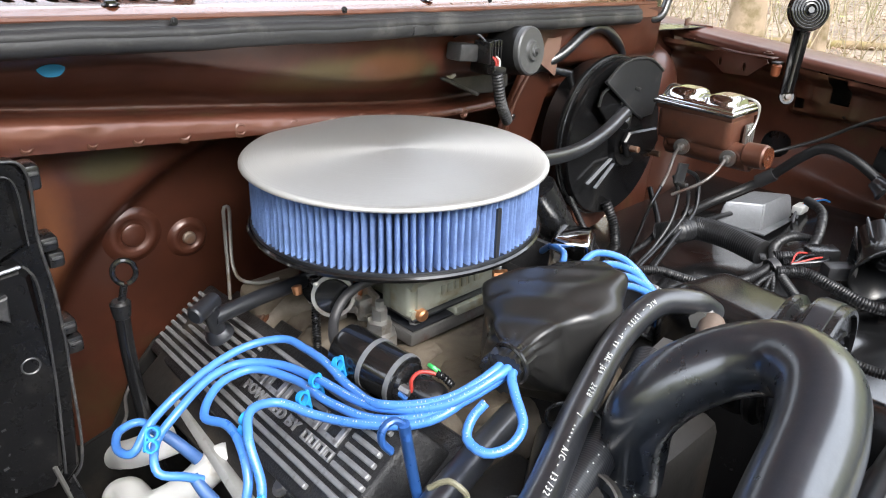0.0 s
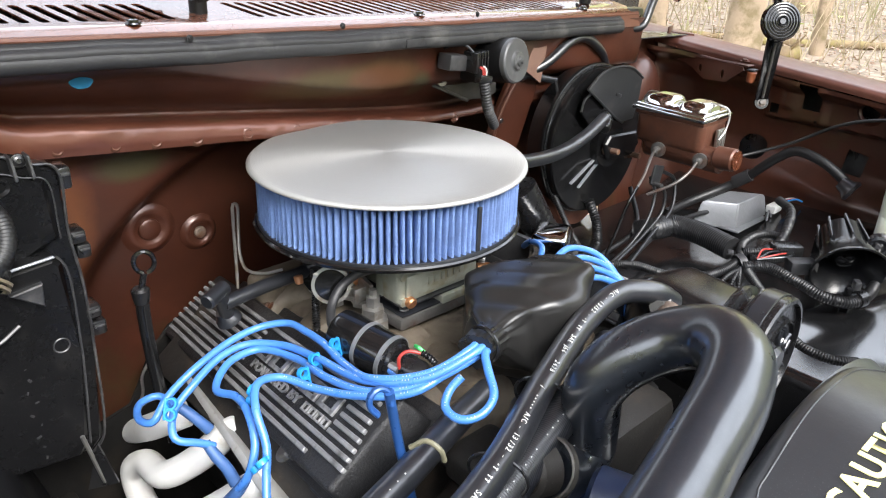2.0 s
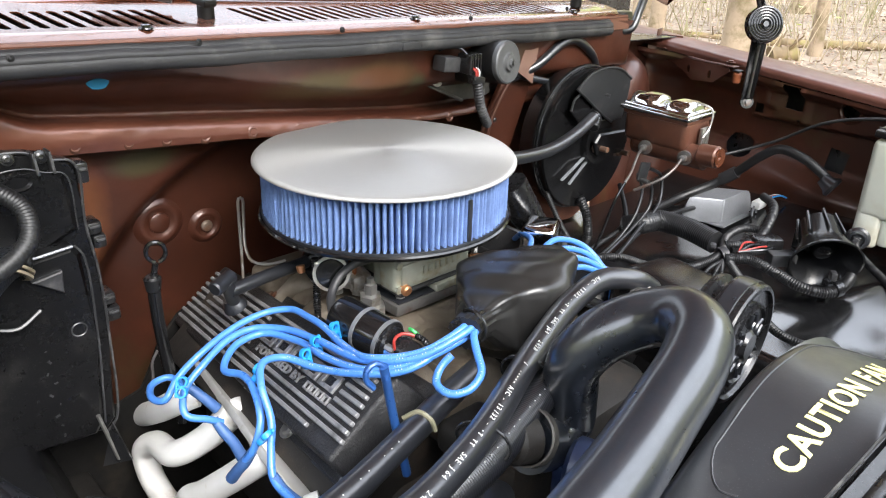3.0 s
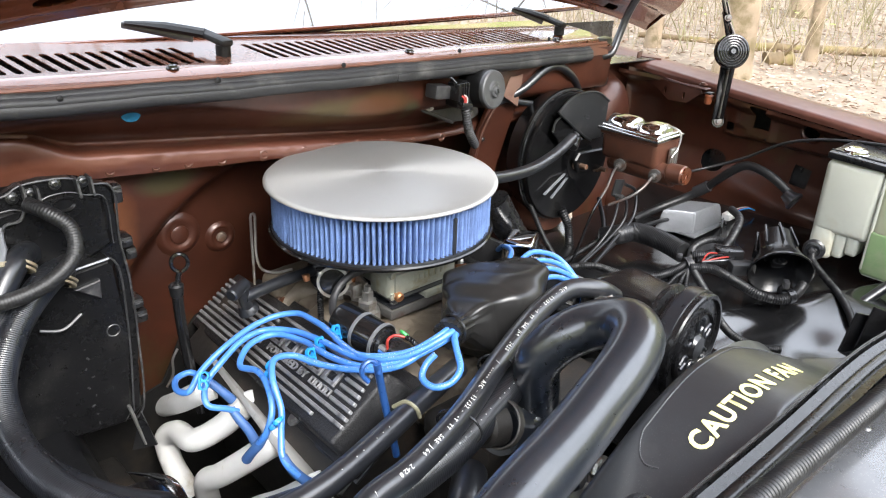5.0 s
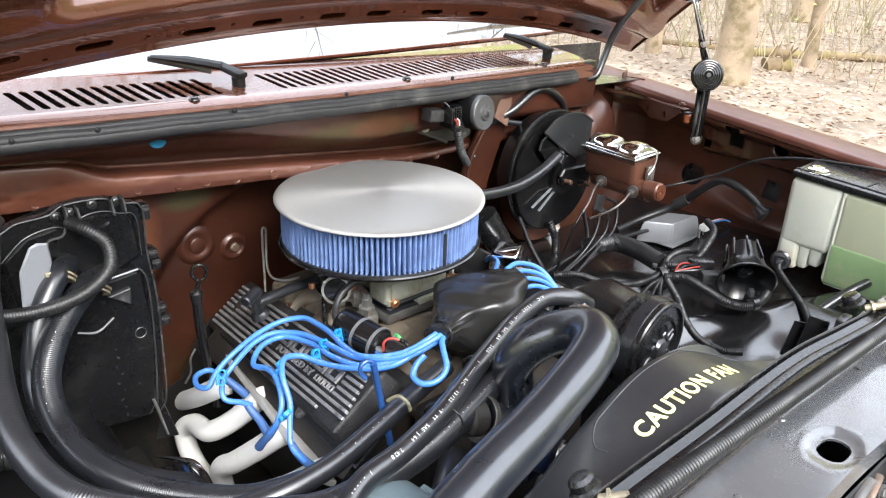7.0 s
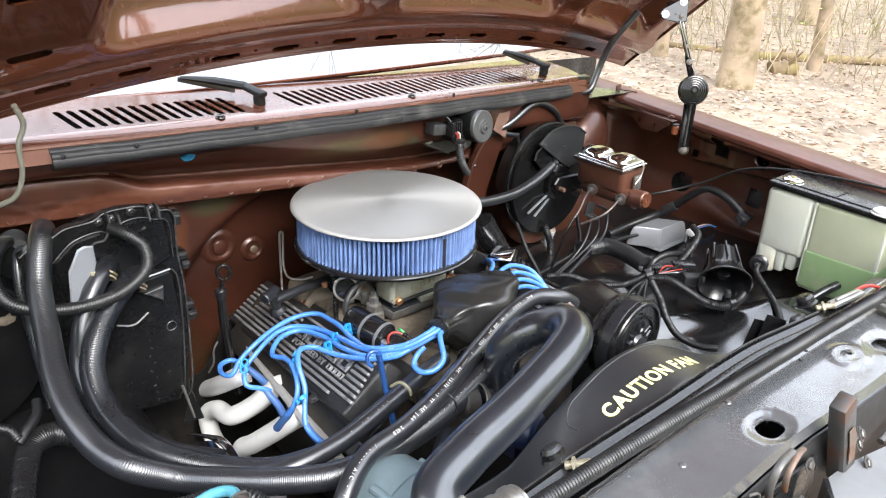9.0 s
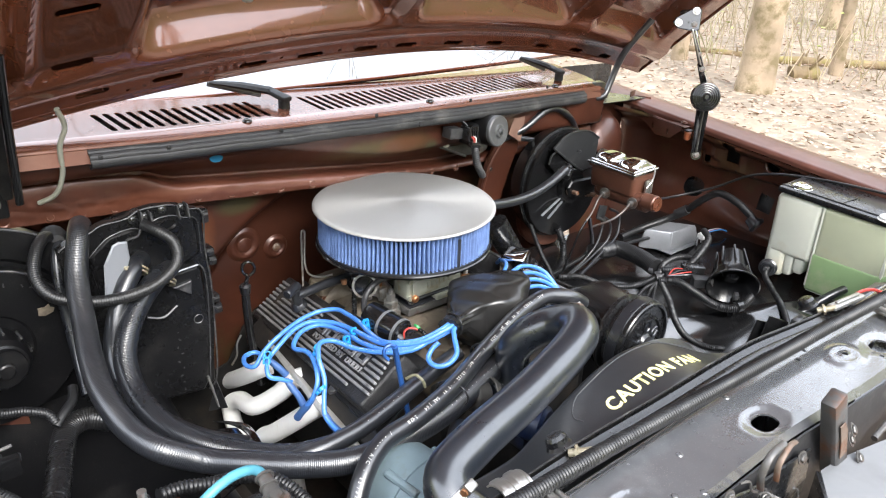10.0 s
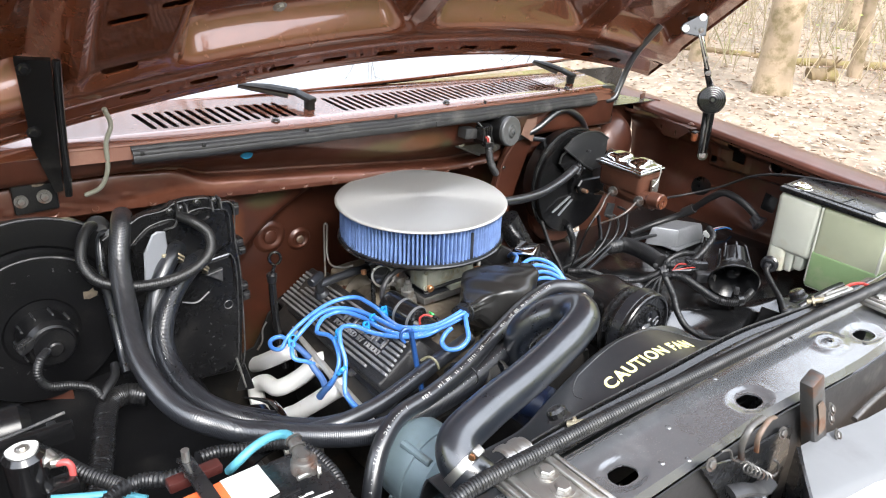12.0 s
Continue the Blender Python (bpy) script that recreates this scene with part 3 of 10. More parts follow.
def build_cowl():
    cowl = thing("cowl_panel", (0.55, 0.85, 1.20), "brown cowl panel with two rows of air slots below the windshield", "cowl", kind="structure")

    def f(u, w):
        x = -0.55 + 1.86 * u
        d = 0.19 * w
        drop = 0.05 * smooth(0.0, 0.2, -0.09 - x) + 0.06 * smooth(1.27, 1.45, x)
        return V((x, cowl_y(x) + d, cowl_z(x) + 0.10 * d - 0.010 * smooth(0.02, 0.0, d) - drop * smooth(0.08, 0.0, d)))

    bm = bmx()
    sheet(bm, f, 90, 12, 0.0018)
    top = part("vent_panel", bm, PAINT, cowl)
    cb = bmx()
    for x0, n, pitch in ((0.075, 15, 0.0195), (0.465, 33, 0.0195)):
        for k in range(n):
            x = x0 + pitch * k
            y = cowl_y(x) + 0.085
            m = Matrix.Translation((x, y, cowl_z(x) - 0.03)) @ Matrix.Rotation(radians(97), 4, "Z")
            prism(cb, slot(0.088, 0.0108, 3), 0.07, m)
    cut(top, cb)
    # front lip turned down, with a bead
    bm = bmx()
    sheet(bm, lambda u, w: V((-0.09 + 1.37 * u, cowl_y(-0.09 + 1.37 * u) - 0.003 - 0.006 * w, cowl_z(-0.09 + 1.37 * u) - 0.008 - 0.022 * w)), 60, 4, 0.002)
    part("front_lip", bm, PAINT_LIP, cowl, "dull orange-brown turned lip")
    bm = bmx()
    tube(bm, [(x, cowl_y(x) - 0.002, cowl_z(x) - 0.007) for x in [-0.09 + 1.37 * i / 30 for i in range(31)]], 0.004, 8, 0.03)
    part("bead", bm, PAINT_LIP, cowl)
    # plenum sheets added below the slots, black so the openings stay dark
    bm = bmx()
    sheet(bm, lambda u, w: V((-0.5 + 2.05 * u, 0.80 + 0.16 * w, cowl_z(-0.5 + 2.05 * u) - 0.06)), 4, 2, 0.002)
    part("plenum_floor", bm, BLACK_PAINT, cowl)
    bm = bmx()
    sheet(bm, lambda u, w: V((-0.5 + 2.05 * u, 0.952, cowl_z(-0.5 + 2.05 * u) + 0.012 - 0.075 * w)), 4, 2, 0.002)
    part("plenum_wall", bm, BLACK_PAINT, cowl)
    for x in (0.30, 0.72, 1.13):
        screw_head("screw", (x, cowl_y(x) + 0.025, cowl_z(x) + 0.003), (0, 0, 1), 0.006, cowl)

    # weatherstrip on the lip
    strip = thing("cowl_seal", (0.6, 0.77, 1.19), "worn grey rubber weatherstrip along the cowl lip", "seal")
    prof = [(0.004, -0.003), (-0.003, -0.005), (-0.004, -0.009), (-0.009, -0.010), (-0.0105, -0.013), (-0.0095, -0.0165), (-0.011, -0.0175), (-0.0118, -0.0225), (-0.009, -0.0265), (-0.004, -0.0280), (0.0, -0.0285)]

    def seal(u, w):
        x = 0.02 + 1.19 * u
        k = w * (len(prof) - 1)
        i = min(int(k), len(prof) - 2)
        a, b = prof[i], prof[i + 1]
        t = k - i
        wob = 0.0006 * math.sin(31 * x) + 0.0003 * math.sin(77 * x + 1)
        return V((x, cowl_y(x) - 0.004 + a[0] + (b[0] - a[0]) * t, cowl_z(x) - 0.008 + wob + a[1] + (b[1] - a[1]) * t))
    bm = bmx()
    sheet(bm, seal, 120, 24, 0.004)
    part("strip", bm, RUBBER_GREY, strip, limit=0.9)
    for x in (0.035, 0.141, 0.344, 0.551, 0.80, 1.05):
        screw_head("screw", (x, cowl_y(x) - 0.0175, 1.2585 - 0.006 * (x - 0.1)), (0, -1, 0.25), 0.0028, strip, MATTE)
    for x in (0.05, 0.19, 0.345, 0.64, 0.78, 0.90):
        screw_head("screw", (x, cowl_y(x) - 0.0145, cowl_z(x) - 0.0245), (0, -1, 0.1), 0.0040, strip)
    bm = bmx()
    box(bm, (0.035, 0.006, 0.012), Matrix.Translation((0.675, cowl_y(0.675) - 0.018, cowl_z(0.675) - 0.029)), 0.002)
    part("clip", bm, RUBBER_GREY, strip)

    # windshield
    ws = thing("windshield", (0.55, 0.96, 1.28), "sloped glass windshield reflecting the pale sky", "windshield")
    bm = bmx()
    sheet(bm, lambda u, w: V((-0.35 + 1.85 * u, 0.935 + 0.05 * (2 * u - 1) ** 2 + 0.62 * w, 1.292 - 0.03 * u + 0.47 * w)), 24, 8, 0.005)
    part("pane", bm, GLASS, ws)
    bm = bmx()
    tube(bm, [(-0.35 + 1.85 * u, 0.932 + 0.05 * (2 * u - 1) ** 2, 1.296 - 0.03 * u) for u in [i / 16 for i in range(17)]], 0.0035, 8, 0.03)
    part("seal", bm, PAINT, ws, "thin brown painted edge below the glass")


build_cowl()


def wiper(name, pivot, tip, elbow):
    w = thing(name, pivot, "black windshield wiper arm parked on the cowl", "wiper", "windshield wipers")
    bm = bmx()
    p = V(pivot)
    rod(bm, p - V((0, 0, 0.016)), p + V((0, 0, 0.006)), 0.011, n=16, bevel=0.003)
    part("pivot", bm, MATTE, w)
    bm = bmx()
    e, t = V(elbow), V(tip)
    m = basis((e - p), p.lerp(e, 0.5) + V((0, 0, 0.008)))
    box(bm, (0.022, 0.011, (e - p).length + 0.025), m, 0.004, 2, (0.9, 0.9))
    part("arm_head", bm, MATTE, w)
    bm = bmx()
    tube(bm, [e + V((0, 0, 0.008)), e.lerp(t, 0.5) + V((0, 0, 0.006)), t], 0.006, 8, 0.02, radii=[0.0150, 0.0140, 0.006], flat=0.5)
    part("arm", bm, MATTE, w)
    bm = bmx()
    m = basis(t - e, e.lerp(t, 0.6) - V((0, 0, 0.004)))
    box(bm, (0.006, 0.010, (t - e).length * 0.9), m, 0.002)
    part("blade", bm, RUBBER, w)


wiper("windshield_wiper", (0.401, 0.832, 1.283), (0.3, 0.934, 1.312), (0.392, 0.87, 1.29))
wiper("windshield_wiper", (1.18, 0.829, 1.254), (1.127, 0.917, 1.288), (1.176, 0.858, 1.261))


@functools.lru_cache(maxsize=None)
def fw_section(x):
    """The firewall's section at x: a lit strip under the seal, the pressed channel and the welded flange."""
    strip = 1.224 - 0.044 * smooth(0.28, 0.68, x)
    top = 1.161 - 0.085 * (max(x, 0.0) - 0.25) * smooth(1.3, 0.7, x) + 0.026 * smooth(0.18, 0.09, x)
    foot = 1.130 - 0.045 * (x - 0.25) * smooth(1.3, 0.7, x)
    deep = 0.846 - 0.028 * smooth(0.18, 0.09, x)
    pts = [(0, 0.770, 1.262), (0, 0.773, 0.5 * (1.262 + strip)), (0, 0.780, strip), (0, 0.790, strip - 0.008), (0, 0.5 * (0.790 + deep), 0.5 * (strip - 0.008 + top + 0.010)), (0, deep, top + 0.009), (0, deep - 0.004, top + 0.002), (0, 0.818, top + 0.0005), (0, 0.8095, top - 0.0035), (0, 0.8065, top - 0.011), (0, 0.8055, 0.5 * (top + foot) - 0.003), (0, 0.8075, foot)]
    return curve(pts, 0.002)


def fw_profile(x, w):
    """Depth and height of the firewall from the seal down, with the dents of old sheet metal."""
    line = fw_section(round(x, 3))
    p = line[min(len(line) - 1, int(w * (len(line) - 1) + 0.5))]
    d = 0.0030 * noise.noise((7 * x, 9 * p.z, 1.5)) + 0.0010 * noise.noise((31 * x, 34 * p.z, 4.5))
    d += 0.0011 * smooth(0.72, 0.85, w) * noise.noise((75 * x, 90 * p.z, 2.5)) * (1.0 + 1.2 * smooth(0.18, 0.02, x))
    return p.y + d * smooth(0.0, 0.2, w), p.z


def build_firewall():
    fw = thing("firewall", (0.5, 0.85, 0.55), "brown painted steel firewall with overspray stains and spot welds", "firewall", kind="structure")

    def up(u, w):
        x = -0.45 + 1.75 * u
        y, z = fw_profile(x, w)
        y += 0.0025 * math.sin(9 * x) * w
        return V((x, y, z - 0.040 * (x - 0.1)))
    bm = bmx()
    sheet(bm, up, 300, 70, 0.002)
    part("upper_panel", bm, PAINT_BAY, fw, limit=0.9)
    for k in range(19):
        x = -0.30 + 0.062 * k + 0.012 * math.sin(5 * k)
        y, z = fw_profile(x, 0.955)
        bm = bmx()
        q = 0.75 + 0.25 * abs(math.sin(7 * k))
        lathe(bm, [(0.0, -0.0006), (0.0040 * q, -0.0006), (0.0062 * q, 0.0008), (0.0080 * q, 0.0004), (0.0110 * q, -0.0022)], basis((0, -1, 0.1), (x, y - 0.0010 + 0.0025 * math.sin(9 * x) * 0.955, z - 0.040 * (x - 0.1))), 14)
        part("spot_weld", bm, PAINT_DUST, fw)

    def low(u, w):
        x = -0.45 + 1.75 * u
        z = 1.135 - 0.55 * w - 0.045 * (x - 0.1)
        y = 0.834 + 0.016 * smooth(0.0, 0.06, w) + 0.03 * w
        # the bulged toe board behind the engine, with its swaged edge
        d = ((x - 0.70) / 0.50) ** 2 + ((z - 0.80) / 0.33) ** 2
        y += 0.050 * smooth(1.18, 0.94, d)
        return V((x, y, z))
    bm = bmx()
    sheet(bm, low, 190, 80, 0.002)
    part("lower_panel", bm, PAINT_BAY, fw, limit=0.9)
    for cx, cz, r in ((0.329, 0.975, 0.035), (0.402, 0.951, 0.026)):
        p = low((cx + 0.45) / 1.75, (1.135 - cz - 0.045 * (cx - 0.1)) / 0.55)
        bm = bmx()
        p = p - V((0, 0.005, 0))
        lathe(bm, [(0, 0.0005), (r * 0.52, 0.0005), (r * 0.60, 0.0025), (r * 0.74, 0.0045), (r * 0.88, 0.0030), (r * 1.02, -0.0010), (r * 1.22, -0.006), (r * 1.45, -0.014)], basis((0, -1, -0.03), p), 40)
        boss = part("pressed_boss", bm, PAINT_BAY, fw, limit=0.9)
        bm = bmx()
        if r > 0.03:
            lathe(bm, [(0, 0.0052), (r * 0.36, 0.0050), (r * 0.44, 0.0032), (r * 0.46, 0.0), (0, 0.0)], basis((0, -1, -0.03), p), 28)
            part("plug_disc", bm, PAINT_BAY, boss)
        else:
            lathe(bm, [(0, 0.006), (0.007, 0.0058), (0.009, 0.0040), (0.0095, 0.0012), (0, 0.0012)], basis((0, -1, -0.03), p), 16)
            part("plug_bolt", bm, RUSTY, boss)
    bm = bmx()
    prism(bm, [(0.0125 * math.cos(a) * (1 + 0.12 * math.sin(3 * a)), 0.0062 * math.sin(a)) for a in [k * math.pi / 8 for k in range(16)]], 0.0012, basis((0, -1, 0.35), (0.232, 0.7745, 1.2150)))
    part("paint_spot", bm, OVERSPRAY_BLUE, fw, "bright blue paint spot")
    # diagonal brace beside the booster, a shallow channel with a turned edge
    m = Matrix.Translation((0, 0.806, 0)) @ Matrix.Rotation(radians(90), 4, "X")
    bm = bmx()
    prism(bm, [(0.956, 1.150), (1.000, 1.150), (1.016, 1.108), (0.968, 1.004), (0.944, 0.90), (0.866, 0.90), (0.892, 1.010), (0.912, 1.075)], 0.014, m, 0.003)
    br = part("brace", bm, PAINT_BAY, fw)
    edge = [(0.962, 0.790, 1.140), (0.916, 0.790, 1.072), (0.897, 0.790, 1.010), (0.872, 0.792, 0.91)]
    bm = bmx()
    tube(bm, edge, 0.0045, 8, 0.02)
    part("turned_edge", bm, PAINT_BAY, br)
    # black disc drawn for the dark of a bolt hole
    bm = bmx()
    lathe(bm, [(0, 0.001), (0.004, 0.001), (0.005, 0)], basis((0, -1, 0), (0.925, 0.7915, 1.060)), 10)
    part("bolt_hole", bm, BLACK_PAINT, br)
    bm = bmx()
    prism(bm, [(0.0085 * math.cos(a) * (1 + 0.2 * math.sin(2 * a)), 0.0050 * math.sin(a)) for a in [k * math.pi / 8 for k in range(16)]], 0.0012, basis((0, -1, 0.35), (1.000, 0.7745, 1.196)))
    part("paint_spot", bm, OVERSPRAY_BLUE, fw, "faint blue paint spot")
    # closing panel at the passenger end and the floor tunnel
    bm = bmx()
    sheet(bm, lambda u, w: V((0.1 + 0.9 * u, 0.95 + 0.25 * w, 0.62 - 0.1 * w)), 6, 4, 0.002)
    part("toe_board", bm, GRIME, fw)
    # black panel painted as engine shade below the bulge, with a bright bent lip
    out = [(-0.45, 0.800), (0.090, 0.800), (0.165, 0.775), (0.205, 0.735), (0.247, 0.746), (0.262, 0.776), (0.282, 0.819), (0.314, 0.852), (0.357, 0.870), (0.418, 0.873), (0.90, 0.86), (0.90, 0.52), (-0.45, 0.52)]
    bm = bmx()
    prism(bm, out, 0.006, Matrix.Translation((0, 0.848, 0)) @ Matrix.Rotation(radians(90), 4, "X"), 0.002)
    shade = part("shade_panel", bm, SHADE_BLACK, fw, "black panel standing in for the engine's shade")
    bm = bmx()
    tube(bm, [(0.250, 0.838, 0.742), (0.262, 0.836, 0.762), (0.266, 0.838, 0.790), (0.276, 0.838, 0.806)], 0.0022, 8, 0.005)
    part("bent_lip", bm, STEEL, shade, "bright bent lip")


build_firewall()


def build_fender(side):
    """The fender on one side: +1 the driver's."""
    d = side > 0
    fe = thing("fender", (1.6 if d else -0.45, 0.3, 0.5), "brown painted steel front fender, flanged along the engine bay", "fender", "front fenders", "structure")

    def X(x):
        return x if d else 1.06 - x

    prof = [(1.481, 1.115), (1.481, 1.124), (1.487, 1.130), (1.510, 1.133), (1.540, 1.135), (1.570, 1.133), (1.605, 1.117), (1.650, 1.07), (1.70, 1.00), (1.72, 0.88), (1.68, 0.72), (1.68, 0.5)]

    def f(u, w):
        k = w * (len(prof) - 1)
        i = min(int(k), len(prof) - 2)
        t = k - i
        x = prof[i][0] + (prof[i + 1][0] - prof[i][0]) * t
        z = prof[i][1] + (prof[i + 1][1] - prof[i][1]) * t
        y = -0.35 + 1.35 * u
        return V((X(x), y, z + 0.085 * (y - 0.55)))
    bm = bmx()
    sheet(bm, f, 40, 50, 0.002 if d else -0.002)
    part("outer_panel", bm, PAINT_FADED, fe)

    # inner apron with its openings
    def g(u, w):
        y = -0.32 + 1.17 * u
        z = 1.112 - 0.36 * w
        x = 1.482 + 0.040 * smooth(0.02, 0.09, w) - 0.05 * smooth(0.55, 1.0, w)
        # pressed upper field, set proud of the dark trough below and behind it
        field = smooth(0.605, 0.580, y) * smooth(1.022, 1.036, z + 0.10 * (y - 0.45))
        x += 0.026 * (1 - field) * smooth(0.09, 0.2, w) * smooth(0.62, 0.42, w)
        x -= 0.013 * math.exp(-((y - 0.545) / 0.014) ** 2) * smooth(1.040, 1.055, z) * smooth(1.104, 1.090, z)
        x -= 0.005 * smooth(0.058, 0.045, max(abs(y - 0.502) * 1.5, abs(z - 1.083))) * field
        x -= 0.022 * math.exp(-((y - 0.40) / 0.10) ** 2 - ((z - 0.905) / 0.03) ** 2)
        x -= 0.03 * smooth(0.76, 0.85, y)
        return V((X(x), y, z + 0.085 * (y - 0.55)))
    bm = bmx()
    sheet(bm, g, 170, 90, 0.002 if d else -0.002)
    ap = part("inner_apron", bm, PAINT_BAY, fe, limit=0.9)
    if d:
        cb = bmx()
        def hole(y, z, out):
            prism(cb, out, 0.2, Matrix.Translation((1.40, y, z)) @ Matrix(((0, 0, 1, 0), (-1, 0, 0, 0), (0, 1, 0, 0), (0, 0, 0, 1))))
        hole(0.498, 1.079, [(-0.018, -0.027), (0.018, -0.029), (0.020, 0.026), (-0.017, 0.028)])
        hole(0.388, 1.071, disc_outline(0.0175))
        hole(0.573, 1.041, [(-0.010, -0.010), (0.010, -0.010), (0.010, 0.010), (-0.010, 0.010)])
        hole(0.609, 0.946, slot(0.062, 0.052))
        hole(0.401, 0.960, [(-0.022, -0.022), (0.017, -0.026), (0.022, 0.018), (-0.017, 0.025)])
        for y, z in ((0.484, 1.030), (0.427, 1.037), (0.308, 1.081), (0.269, 1.077), (0.229, 1.073)):
            hole(y, z, disc_outline(0.004, 8))
        cut(ap, cb)
        bm = bmx()
        lathe(bm, [(0.0168, 0.0), (0.0178, 0.005), (0.021, 0.007), (0.025, 0.004), (0.028, -0.001)], basis((-1, 0, 0.1), (1.5235, 0.388, 1.071)), 24)
        part("swage", bm, PAINT_BAY, fe)
        # sheet added so that the apron holes look into darkness
        bm = bmx()
        sheet(bm, lambda u, w: V((1.565, -0.30 + 1.12 * u, 1.10 - 0.5 * w)), 6, 4, 0.002)
        part("dark_backing", bm, BLACK_PAINT, fe, "black sheet added behind the apron to keep its holes dark")
        # bolted rail on the flange, running in a little towards the front
        R = Matrix(((0.287, 0, -0.958, 1.461), (0.958, 0, 0.287, 0.665), (0, 1, 0, 0), (0, 0, 0, 1)))
        bm = bmx()
        prism(bm, [(-0.052, 1.119), (-0.048, 1.126), (0.092, 1.126), (0.240, 1.137), (0.240, 1.118), (0.112, 1.106), (0.088, 1.100), (0.052, 1.081), (-0.010, 1.087)], 0.003, R, 0.0008)
        rail = part("rail_web", bm, PAINT_BAY, fe)
        cb = bmx()
        for q in (0.066, 0.003):
            prism(cb, disc_outline(0.0048, 12, 0.0085), 0.05, R @ Matrix.Translation((q, 1.1025, -0.02)))
        cut(rail, cb)
        bm = bmx()
        prism(bm, [(-0.060, 0.0), (-0.055, 0.022), (0.10, 0.028), (0.245, 0.020), (0.245, -0.002), (0.09, -0.002)], 0.003, Matrix(((0.287, 0.958, 0, 1.459), (0.958, -0.287, 0, 0.666), (0, 0, 1, 1.1245), (0, 0, 0, 1))) @ Matrix.Rotation(0.04, 4, "Y"), 0.0008)
        part("rail_top", bm, PAINT_BAY, fe)
        bm = bmx()
        tube(bm, [(1.447, 0.612, 1.1275), (1.470, 0.70, 1.1275), (1.489, 0.752, 1.129), (1.52, 0.86, 1.136)], 0.0022, 6, 0.02)
        part("rail_edge", bm, PAINT_FADED, fe, "worn pale edge of the rail")
        for p in ((1.508, 0.783, 1.139), (1.474, 0.632, 1.132), (1.490, 0.705, 1.134)):
            bolt_head("bolt", p, (0, 0, 1), 0.0062, fe, PAINT_FADED)
        bm = bmx()
        box(bm, (0.036, 0.003, 0.036), Matrix.Translation((1.512, 0.835, 1.156)) @ Matrix.Rotation(0.3, 4, "Z"), 0.001)
        box(bm, (0.003, 0.052, 0.022), Matrix.Translation((1.528, 0.812, 1.150)) @ Matrix.Rotation(0.3, 4, "Z"), 0.001)
        box(bm, (0.050, 0.060, 0.003), Matrix.Translation((1.508, 0.815, 1.138)) @ Matrix.Rotation(-0.29, 4, "Z"), 0.001)
        part("bracket", bm, PAINT_FADED, fe)
        bm = bmx()
        rod(bm, (1.452, 0.603, 1.096), (1.450, 0.601, 1.120), 0.0085, 0.0095, 14, 0.003)
        part("bump_stop", bm, material("rust_orange_rubber", (0.24, 0.070, 0.028), 0.5), fe, "rust-orange bump stop")
        bm = bmx()
        box(bm, (0.020, 0.016, 0.004), Matrix.Translation((1.451, 0.602, 1.122)), 0.0015)
        part("bump_cap", bm, SATIN, fe)
    # cowl side panel at the rear corner
    bm = bmx()
    def k(u, w):
        p = V((X(1.20 + 0.30 * u), 0.845 - 0.10 * w * (1 - u) + 0.01 * u, 1.20 - 0.40 * w - 0.05 * u))
        q = ((1.20 + 0.30 * u - 1.375) / 0.085) ** 2 + ((p.z - 1.045) / 0.085) ** 2
        p.y -= 0.055 * math.sqrt(max(0.0, 1 - q)) + 0.012 * smooth(1.35, 1.0, q)
        return p
    sheet(bm, k, 48, 56, 0.002 if d else -0.002)
    part("rear_panel", bm, PAINT_BAY, fe)


build_fender(1)
build_fender(-1)


